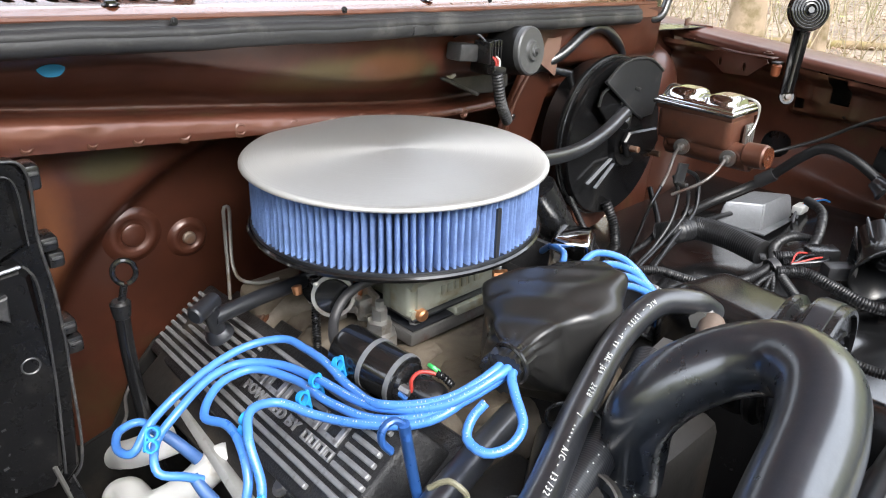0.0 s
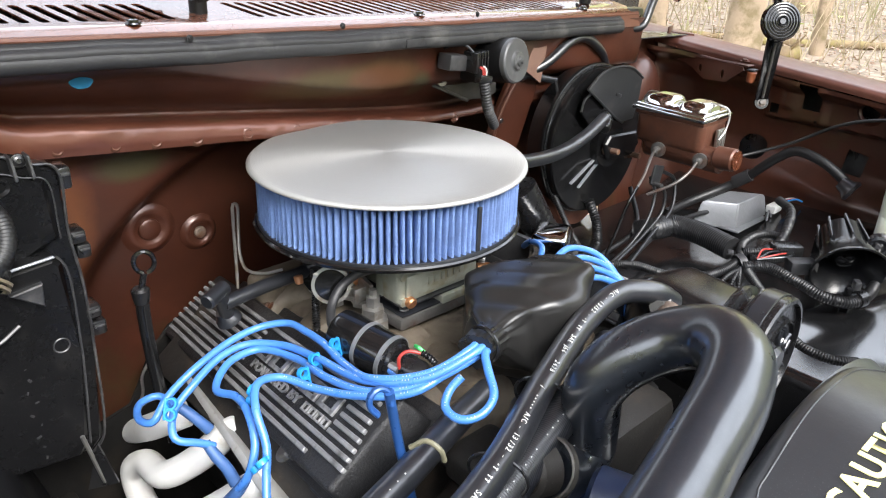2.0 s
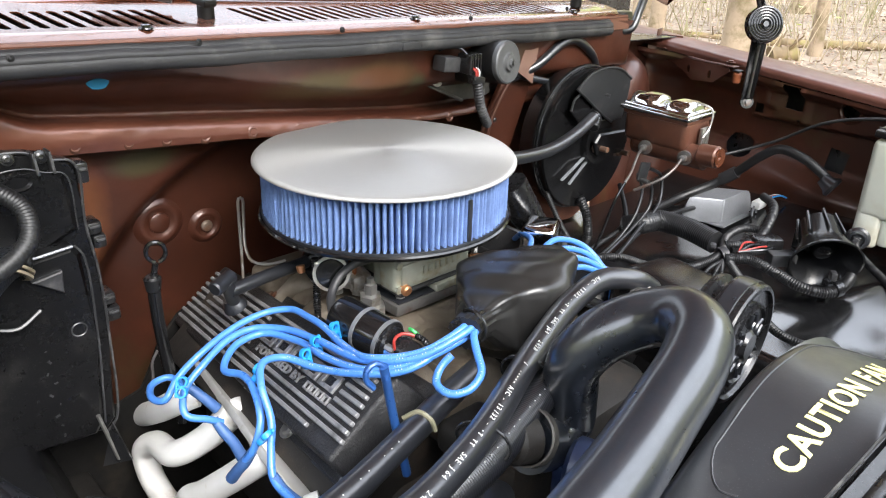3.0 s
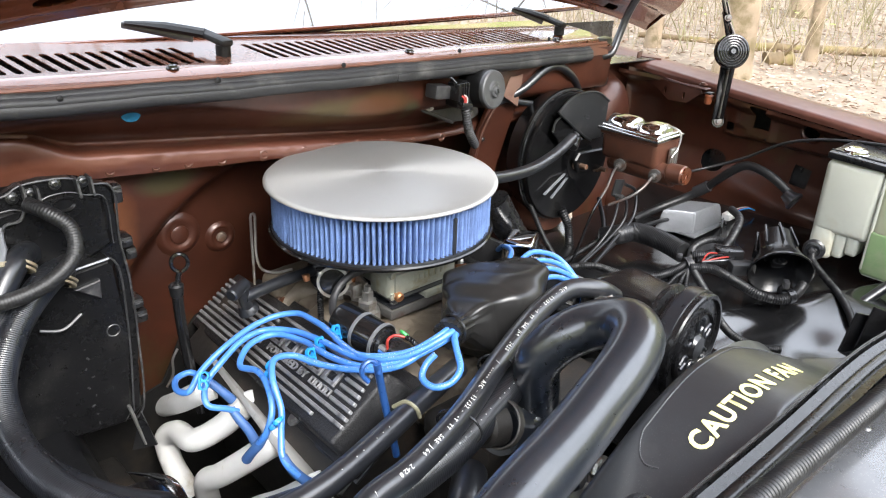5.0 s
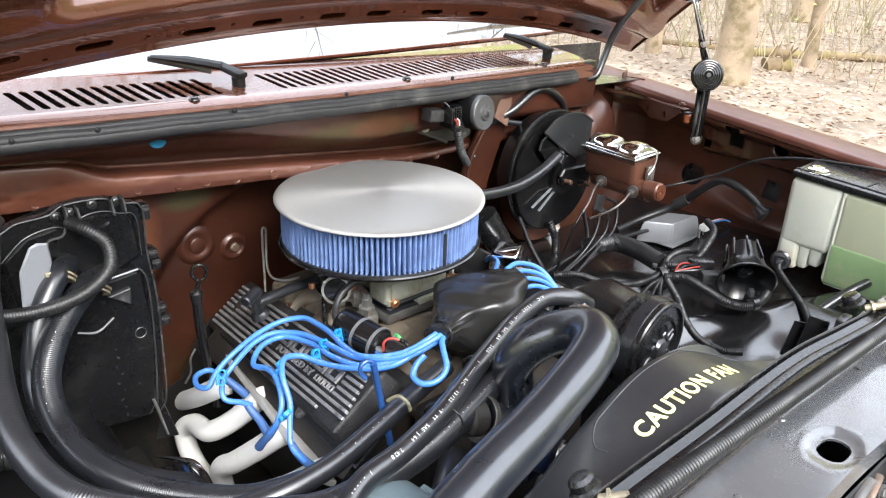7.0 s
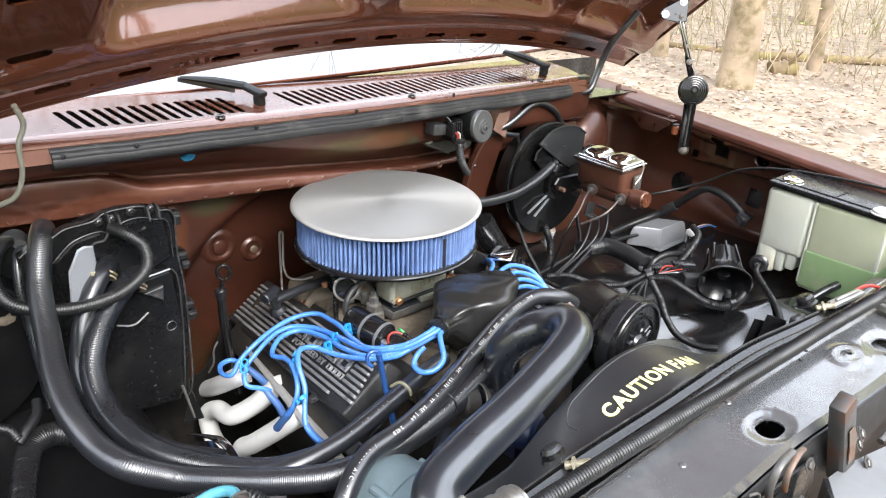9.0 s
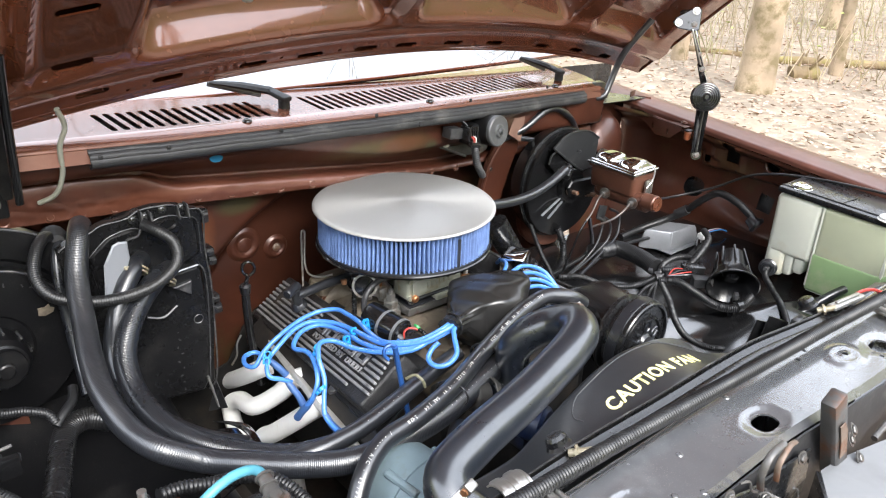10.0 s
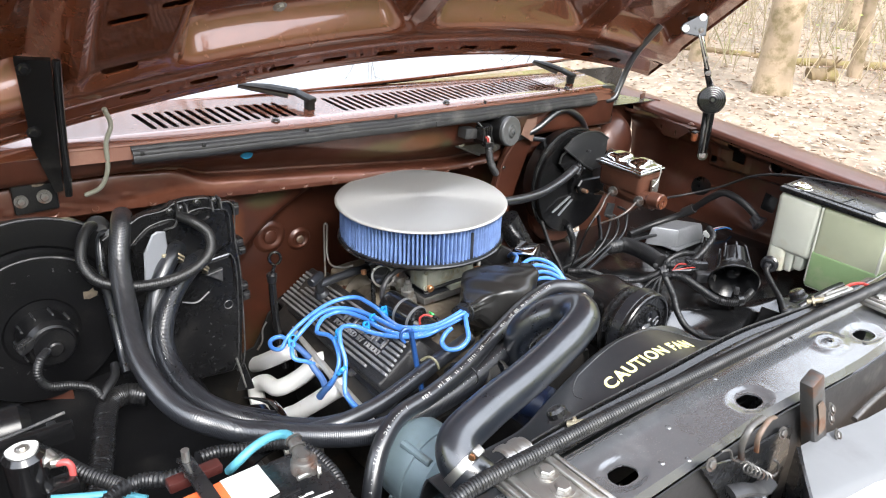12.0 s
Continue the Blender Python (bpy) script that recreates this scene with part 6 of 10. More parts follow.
    for y, w in ((0.606, 0.060), (0.538, 0.054)):
        bm = bmx()
        def dome(u, v_, y=y, w=w):
            a, q = 2 * u - 1, 2 * v_ - 1
            k = max(0.0, 1 - (abs(a) ** 3.5 + abs(q) ** 3.5))
            return V((1.1415 + 0.036 * a, y + 0.5 * w * q, 1.1015 + 0.0145 * k ** 0.5))
        sheet(bm, dome, 30, 26, 0.001)
        part("dome", bm, CHROME, lid, limit=1.5)
    bm = bmx()
    tube(bm, [(1.148, 0.655, 1.055), (1.148, 0.652, 1.095), (1.147, 0.640, 1.112), (1.145, 0.570, 1.1065), (1.150, 0.505, 1.113), (1.156, 0.492, 1.104), (1.150, 0.490, 1.074), (1.132, 0.490, 1.060)], 0.0019, 8, 0.005)
    part("bail_wire", bm, STEEL, mc, "bright wire bail")
    bm = bmx()
    box(bm, (0.026, 0.007, 0.034), Matrix.Translation((1.150, 0.497, 1.058)), 0.002)
    for k in range(3):
        box(bm, (0.003, 0.002, 0.030), Matrix.Translation((1.142 + 0.008 * k, 0.4928, 1.058)), 0.0008)
    part("spring_clip", bm, STEEL, mc, "bright pressed spring clip")
    for y, z in ((0.580, 1.028), (0.500, 1.028)):
        bm = bmx()
        lathe(bm, [(0, 0), (0.013, 0), (0.013, 0.005), (0.0065, 0.006), (0.0065, 0.016), (0.005, 0.017), (0, 0.017)], basis((-1, -0.15, 0.0), (1.102, y, z)), 14)
        part("line_fitting", bm, DIRTY, mc)
    # brake lines drop into a bundle held by a bent bracket
    for k, pts in enumerate((((1.086, 0.578, 1.028), (1.066, 0.572, 1.020), (1.040, 0.563, 1.000), (1.012, 0.556, 0.985)),
                             ((1.086, 0.498, 1.028), (1.062, 0.496, 1.016), (1.040, 0.505, 1.000), (1.018, 0.540, 0.975)),
                             ((1.012, 0.556, 0.985), (0.995, 0.560, 0.955), (0.985, 0.57, 0.90), (0.97, 0.58, 0.84)))):
        bm = bmx()
        tube(bm, pts, 0.0026, 10, 0.005)
        part("brake_line", bm, DIRTY if k < 2 else BLACK_METAL, mc)
    bm = bmx()
    box(bm, (0.030, 0.004, 0.032), Matrix.Translation((1.060, 0.552, 0.998)) @ Matrix.Rotation(0.25, 4, "Y"), 0.001)
    box(bm, (0.010, 0.022, 0.006), Matrix.Translation((1.052, 0.545, 0.984)), 0.002)
    part("line_clip", bm, SATIN, mc, "bent black line bracket")


build_brakes()


def build_wiper_motor():
    w = thing("wiper_motor", (0.87, 0.75, 1.14), "black and grey wiper motor on a bracket at the firewall", "wiper motor")
    axis = (0.13, -0.98, 0.10)
    m = basis(axis, (0.865, 0.712, 1.183))
    bm = bmx()
    lathe(bm, [(0, -0.085), (0.030, -0.085), (0.0345, -0.076), (0.0350, -0.014), (0.0342, -0.008), (0, -0.008)], m, 48)
    part("barrel", bm, MATTE, w)
    bm = bmx()
    lathe(bm, [(0, 0.012), (0.0038, 0.012), (0.0046, 0.008), (0.0070, 0.0075), (0.0085, 0.005), (0.0130, 0.0045), (0.0150, 0.001), (0.0172, 0.0), (0.0320, 0.0), (0.0345, -0.002), (0.0352, -0.005), (0.0352, -0.010), (0.03, -0.012), (0, -0.012)], m, 56)
    part("end_cap", bm, CAP_GREY, w, "grey end cap with a raised centre", limit=0.4)
    bm = bmx()
    m2 = Matrix.Translation((0, 0.803, 0)) @ Matrix.Rotation(radians(90), 4, "X")
    prism(bm, [(0.747, 1.204), (0.835, 1.206), (0.905, 1.20), (0.912, 1.112), (0.890, 1.104), (0.840, 1.108), (0.775, 1.137), (0.754, 1.149)], 0.007, m2, 0.002)
    br = part("bracket", bm, BRACKET, w, "dull metal mounting bracket")
    bm = bmx()
    tube(bm, [(0.747, 0.794, 1.204), (0.754, 0.794, 1.149), (0.775, 0.794, 1.137), (0.840, 0.794, 1.108)], 0.0030, 8, 0.01)
    part("turned_edge", bm, BRACKET, br)
    bm = bmx()
    box(bm, (0.075, 0.06, 0.050), Matrix.Translation((0.842, 0.768, 1.172)), 0.012, 3)
    part("gear_case", bm, MATTE, w)
    bm = bmx()
    box(bm, (0.036, 0.030, 0.024), Matrix.Translation((0.762, 0.752, 1.186)) @ Matrix.Rotation(0.12, 4, "Y"), 0.003)
    part("connector_shell", bm, RUBBER_GREY, w, "dusty grey connector shell")
    bm = bmx()
    box(bm, (0.026, 0.022, 0.024), Matrix.Translation((0.792, 0.732, 1.187)), 0.003)
    box(bm, (0.004, 0.030, 0.030), Matrix.Translation((0.780, 0.730, 1.187)), 0.001)
    plug = part("plug", bm, PLASTIC, w)
    for k in range(4):
        bm = bmx()
        box(bm, (0.0028, 0.012, 0.028), Matrix.Translation((0.785 + 0.006 * k, 0.722, 1.189)), 0.0008)
        part("plug_fin", bm, PLASTIC, plug)
    for k, mt in enumerate((RED, RED, WHITE)):
        bm = bmx()
        tube(bm, [(0.784 + 0.005 * k, 0.722, 1.182), (0.788 + 0.004 * k, 0.713, 1.178), (0.790 + 0.003 * k, 0.712, 1.166)], 0.0015, 6, 0.003)
        part("lead", bm, mt, w)
    bm = bmx()
    tube(bm, [(0.756, 0.765, 1.205), (0.766, 0.752, 1.212), (0.785, 0.745, 1.208), (0.792, 0.738, 1.199)], 0.0022, 8, 0.003)
    part("lead", bm, PLASTIC, w)
    bm = bmx()
    box(bm, (0.026, 0.014, 0.012), Matrix.Translation((0.792, 0.713, 1.163)) @ Matrix.Rotation(0.2, 4, "Y"), 0.002)
    part("loom_collar", bm, PLASTIC, w)
    bm = bmx()
    tube(bm, [(0.793, 0.713, 1.160), (0.797, 0.712, 1.140), (0.804, 0.713, 1.118), (0.817, 0.716, 1.098), (0.832, 0.722, 1.082)], 0.0088, 14, 0.0012, 0.0046, 0.0014)
    part("loom", bm, RUBBER_GREY, w, "corrugated grey-black loom")
    bolt_head("bolt", (0.776, 0.790, 1.153), (0, -1, 0.2), 0.0085, w)
    bolt_head("bolt", (0.885, 0.793, 1.118), (0, -1, 0.2), 0.0065, w, DIRTY)
    # bent tab beside it
    t = thing("firewall_tab", (0.98, 0.76, 1.13), "bent brown sheet-metal tab", "bracket")
    bm = bmx()
    prism(bm, [(0.975, 1.197), (1.008, 1.192), (0.997, 1.121), (0.954, 1.148)], 0.002, Matrix.Translation((0, 0.772, 0)) @ Matrix.Rotation(radians(90), 4, "X"), 0.0006)
    part("tab", bm, TAB, t)


build_wiper_motor()


def build_link():
    k = thing("hood_link", (1.45, 0.575, 1.03), "black enamel folding hood link with a grooved spring disc", "hood link")
    a, b, c = V((1.472, 0.582, 1.058)), V((1.430, 0.560, 1.221)), V((1.414, 0.574, 1.290))
    d = V((1.388, 0.600, 1.394))
    view = V((-0.62, -0.66, 0.25)).normalized()

    def arm(name, p, q, w0, w1, mat, lift):
        z = (q - p).normalized()
        x = z.cross(view).normalized()
        m = Matrix((x, z.cross(x), z)).transposed().to_4x4()
        bm = bmx()
        box(bm, (w0, 0.007, (q - p).length), Matrix.Translation(p.lerp(q, 0.5) + view * lift) @ m, 0.003, 2, (w1 / w0, 1))
        return part(name, bm, mat, k)
    arm("lower_arm", a, b, 0.026, 0.034, BLACK_METAL, 0.0)
    bm = bmx()
    tube(bm, [a.lerp(b, 0.06) + view * 0.005, a.lerp(b, 0.75) + view * 0.005], 0.003, 8, 0.02)
    part("arm_rib", bm, DIRTY, k)
    bm = bmx()
    prof = [(0, 0.012), (0.006, 0.012), (0.007, 0.009)]
    for j in range(5):
        r = 0.010 + 0.0058 * j
        prof += [(r, 0.007), (r + 0.002, 0.010), (r + 0.004, 0.0095), (r + 0.0052, 0.007)]
    prof += [(0.040, 0.006), (0.041, -0.002), (0.038, -0.006), (0, -0.006)]
    prof = [(r_ * 0.9, h_) for r_, h_ in prof]
    lathe(bm, prof, basis(view, b + view * 0.004), 48)
    part("spring_disc", bm, BLACK_METAL, k, "grooved round spring disc", limit=0.4)
    arm("upper_arm", b + V((0.004, 0.0, 0.01)), c.lerp(d, 0.15), 0.020, 0.014, BLACK_METAL, -0.004)
    arm("upper_arm", b + V((0.012, 0.0, 0.012)), c.lerp(d, 0.25), 0.012, 0.009, CHROME, 0.004)
    arm("top_link", c.lerp(d, -0.1), d, 0.013, 0.013, BLACK_METAL, 0.002)
    arm("top_link", c.lerp(d, 0.05) + V((0.005, 0, 0)), d + V((0.004, 0, -0.01)), 0.0065, 0.0065, CHROME, 0.008)
    arm("top_link", c.lerp(d, 0.1) + V((-0.005, 0, 0)), d + V((-0.006, 0, -0.01)), 0.0035, 0.0035, STEEL, 0.008)
    bm = bmx()
    prism(bm, [(-0.052, 0.004), (-0.044, 0.016), (0.004, 0.044), (0.016, 0.036), (0.014, -0.012), (0.0, -0.016), (-0.040, -0.010)], 0.006, basis(view, d), 0.002)
    part("pivot_plate", bm, BLACK_METAL, k)
    for q in ((-0.038, 0.003), (0.002, 0.032)):
        bolt_head("pivot_bolt", basis(view, d) @ V((q[0], q[1], 0.006)), view, 0.006, k, STEEL)
    for p, s in ((c, 0.005), (c.lerp(d, 0.35), 0.0045), (d, 0.005), (a, 0.006)):
        bolt_head("pivot_bolt", p + view * 0.006, view, s, k, DIRTY)
    bm = bmx()
    out = [(0.014 * math.cos(t), 0.014 * math.sin(t)) for t in [j * math.pi / 8 for j in range(16)]]
    prism(bm, out, 0.006, basis(view, a))
    part("lower_eye", bm, BLACK_METAL, k)
    bm = bmx()
    box(bm, (0.05, 0.012, 0.04), basis((0, -math.sin(HOOD_TILT), -math.cos(HOOD_TILT)), d + V((0.01, 0.02, 0.015))), 0.004)
    part("hood_bracket", bm, BLACK_METAL, k)


build_link()


def build_tank():
    t = thing("coolant_tank", (1.40, 0.15, 0.86), "milky plastic twin tank holding green coolant, black top", "coolant tank")
    X0 = 1.345
    bm = bmx()
    box(bm, (0.110, 0.104, 0.144), Matrix.Translation((X0 + 0.055, 0.2315, 0.999)), 0.013, 4, (1.05, 1.03))
    box(bm, (0.090, 0.046, 0.080), Matrix.Translation((X0 + 0.046, 0.2605, 0.912)), 0.011, 3)
    box(bm, (0.110, 0.026, 0.030), Matrix.Translation((X0 + 0.056, 0.192, 0.955)), 0.008, 3)
    wt = part("washer_tank", bm, TANK_WHITE, t, "milky empty washer tank")
    for y, z, w, h in ((0.228, 0.906, 0.020, 0.052), (0.205, 0.915, 0.022, 0.046)):
        bm = bmx()
        box(bm, (0.045, w, h), Matrix.Translation((X0 + 0.030, y, z)), 0.006, 3, (1.1, 1.15))
        part("foot", bm, TANK_WHITE, wt)
    bm = bmx()
    box(bm, (0.130, 0.150, 0.196), Matrix.Translation((X0 + 0.064, 0.103, 0.970)), 0.012, 4, (1.03, 1.03))
    part("overflow_top", bm, material("stained_milky_plastic", (0.42, 0.44, 0.31), 0.42, 0, 40, 0.12, 0.08, stain=(0.42, 0.41, 0.27), stain_scale=9, stain_amount=0.5), t, "milky upper part above the coolant level")
    bm = bmx()
    box(bm, (0.1325, 0.1525, 0.094), Matrix.Translation((X0 + 0.064, 0.103, 0.914)), 0.009, 4, (1.014, 1.014))
    gp = part("coolant_part", bm, TANK_GREEN, t, "lower part filled with green coolant")
    for y in (0.176, 0.032):
        bm = bmx()
        box(bm, (0.010, 0.007, 0.19), Matrix.Translation((X0 + 0.003, y, 0.972)), 0.003)
        part("corner_seam", bm, TANK_WHITE, gp, "pale moulded corner seam")
    bm = bmx()
    box(bm, (0.126, 0.142, 0.008), Matrix.Translation((X0 + 0.064, 0.103, 0.870)), 0.003)
    part("bottom_lip", bm, TANK_WHITE, gp)
    bm = bmx()
    box(bm, (0.150, 0.286, 0.013), Matrix.Translation((X0 + 0.070, 0.142, 1.0755)) @ Matrix.Rotation(0.035, 4, "X"), 0.003, 2)
    top = part("top_bar", bm, PLASTIC, t, "black plastic top")
    bm = bmx()
    tube(bm, [(X0 + 0.012, 0.285, 1.0875), (X0 + 0.012, 0.150, 1.0835), (X0 + 0.012, 0.005, 1.0785)], 0.0018, 6, 0.03)
    part("edge_bead", bm, SATIN, top)
    bm = bmx()
    tube(bm, [(X0 + 0.012, 0.150, 1.083), (X0 + 0.075, 0.145, 1.084)], 0.0012, 6, 0.03)
    part("edge_bead", bm, SATIN, top)
    for x, y, z, mt in ((X0 + 0.032, 0.249, 1.084, CHROME), (X0 + 0.012, 0.050, 1.078, WHITE)):
        bm = bmx()
        lathe(bm, [(0, 0.012), (0.008, 0.0125), (0.012, 0.010), (0.0175, 0.0095), (0.021, 0.007), (0.022, 0.003), (0.0245, 0.002), (0.0245, 0.0), (0, 0.0)], Matrix.Translation((x, y, z)), 30)
        for j in range(2):
            box(bm, (0.016, 0.005, 0.004), Matrix.Translation((x, y - 0.010 + 0.020 * j, z + 0.0105)), 0.0015)
        part("cap", bm, mt, t, "bright filler cap" if mt is CHROME else "pale overflow cap")
    bm = bmx()
    p = V((X0 - 0.002, 0.266, 0.888))
    lathe(bm, [(0, 0), (0.021, 0), (0.021, 0.004), (0.017, 0.008), (0.0165, 0.013), (0.012, 0.014), (0.011, 0.009), (0, 0.009)], basis((-1, -0.3, 0.1), p), 26)
    gr = part("pump_grommet", bm, RUBBER, t)
    bm = bmx()
    rod(bm, p + V((-0.004, 0.004, 0)), p + V((-0.022, -0.004, 0.002)), 0.0055, n=12, bevel=0.001)
    part("pump_spigot", bm, RUBBER_GREY, gr)


build_tank()


def build_right():
    g = thing("ignition_module", (1.34, 0.53, 0.83), "cast aluminium ignition module box on the wheelhouse", "module")
    A, B, C = V((1.275, 0.571, 0.890)), V((1.316, 0.513, 0.890)), V((1.420, 0.509, 0.890))
    ux, uy = A - B, C - B
    cen = B + ux / 2 + uy / 2
    bm = bmx()
    vs = []
    for z, q, o in ((-0.046, 1.16, 0.0), (-0.040, 1.16, 0.0), (-0.001, 1.0, 0.0), (0.003, 0.95, 0.0)):
        vs.append([bm.verts.new(cen + V((0, 0, z)) + (ux * a + uy * b) * q * 0.5) for a, b in ((-1, -1), (1, -1), (1, 1), (-1, 1))])
    for a, b in zip(vs, vs[1:]):
        for k in range(4):
            bm.faces.new((a[k], a[(k + 1) % 4], b[(k + 1) % 4], b[k]))
    bm.faces.new(vs[0][::-1])
    bm.faces.new(vs[-1])
    bmesh.ops.bevel(bm, geom=list(bm.edges), offset=0.003, segments=2, affect="EDGES")
    part("case", bm, ALU_BOX, g)
    bm = bmx()
    prism(bm, [(-0.056, -0.044), (0.060, -0.044), (0.074, -0.030), (0.070, 0.040), (-0.060, 0.040)], 0.004, Matrix.Translation(cen + V((0.006, 0.0, -0.048))), 0.001)
    part("mounting_foot", bm, ALU_BOX, g)
    for k in range(2):
        bm = bmx()
        prism(bm, [(0, 0), (0.022, 0), (0, 0.024)], 0.004, basis((0.5, -0.8, 0), C + V((-0.022 + 0.026 * k, -0.020 + 0.004 * k, -0.044))), 0.0008)
        part("gusset", bm, ALU_BOX, g)
    for k in range(3):
        bm = bmx()
        box(bm, (0.010, 0.004, 0.0012), Matrix.Translation(cen + V((0, 0, 0.0006)) + ux.normalized() * (0.012 * (k - 1))) @ Matrix.Rotation(0.6, 4, "Z"), 0.0004)
        part("stamp", bm, ALU_BOX, g)
    bm = bmx()
    e = C + V((0.020, -0.014, -0.028))
    box(bm, (0.035, 0.02, 0.016), Matrix.Translation(e), 0.003)
    part("connector", bm, WHITE, g)
    for k, mt in enumerate((BLUE_CLIP, RED, WHITE)):
        bm = bmx()
        tube(bm, [e + V((0.0, 0.004 * k, 0.004)), e + V((0.02, -0.012 + 0.004 * k, 0.012)), e + V((0.04, -0.025 + 0.004 * k, 0.016)), e + V((0.06, -0.03, 0.008))], 0.0018, 8, 0.004)
        part("lead", bm, mt, g)

    h = thing("horn", (1.18, 0.27, 0.87), "black plastic trumpet horn with a ribbed cup", "horn")
    c = V((1.160, 0.254, 0.905))
    ax = V((-0.73, -0.55, -0.41)).normalized()
    m = basis(ax, c)
    bm = bmx()
    lathe(bm, [(0, -0.082), (0.027, -0.082), (0.031, -0.078), (0.036, -0.036), (0.041, -0.022), (0.052, 0.0), (0.056, 0.006), (0.057, 0.010), (0.054, 0.011), (0.050, 0.002), (0.043, -0.014), (0.036, -0.034), (0.033, -0.060), (0.020, -0.062), (0.018, -0.024), (0.015, -0.015), (0.009, -0.011), (0.004, -0.010), (0.003, -0.013), (0, -0.013)], m, 56)
    part("trumpet", bm, PLASTIC_GLOSS, h, limit=0.5)
    for k in range(8):
        a = 2 * math.pi * k / 8
        bm = bmx()
        p0, p1 = V((0.031 * math.cos(a), 0.031 * math.sin(a), -0.088)), V((0.039 * math.cos(a), 0.039 * math.sin(a), -0.036))
        box(bm, (0.004, 0.006, 0.050), basis((m.to_3x3() @ (p1 - p0)), m @ p0.lerp(p1, 0.5)), 0.001)
        part("rib", bm, PLASTIC_GLOSS, h)
    bm = bmx()
    q = c + V((0.005, -0.012, -0.05))
    box(bm, (0.022, 0.014, 0.04), Matrix.Translation(q), 0.003)
    part("connector", bm, PLASTIC, h)
    bm = bmx()
    box(bm, (0.03, 0.03, 0.09), Matrix.Translation((1.21, 0.31, 0.885)), 0.004)
    part("bracket", bm, BLACK_PAINT, h)

    j = thing("wire_connector", (1.13, 0.36, 0.86), "grey and black multi-pin wiring connectors", "connector")
    p = V((1.157, 0.352, 0.9))
    bm = bmx()
    box(bm, (0.05, 0.03, 0.025), Matrix.Translation(p) @ Matrix.Rotation(-0.7, 4, "Z"), 0.004)
    part("housing", bm, PLASTIC, j)
    bm = bmx()
    box(bm, (0.045, 0.026, 0.022), Matrix.Translation(p + V((-0.012, -0.035, -0.012))) @ Matrix.Rotation(-0.7, 4, "Z"), 0.003)
    part("grey_housing", bm, RUBBER_GREY, j)
    for k in range(4):
        bm = bmx()
        tube(bm, [p + V((-0.02, 0.01 * k - 0.02, 0.004)), p + V((-0.05, 0.012 * k - 0.02, 0.010)), p + V((-0.08, 0.01, 0.004))], 0.0015, 6, 0.004)
        part("lead", bm, RED if k % 2 else RUBBER, j)

    o = thing("oil_filler", (0.80, 0.56, 0.88), "chrome capped filler beside the driver's valve cover", "filler cap")
    bm = bmx()
    m = Matrix.Translation((0.750, 0.522, 0.966)) @ Matrix.Rotation(0.5, 4, "Z")
    box(bm, (0.064, 0.056, 0.050), m, 0.008, 3, (0.9, 0.9))
    part("cap", bm, CHROME, o)
    bm = bmx()
    rod(bm, (0.775, 0.535, 0.88), (0.752, 0.522, 0.945), 0.022, n=20)
    part("neck", bm, BLACK_METAL, o)


build_right()


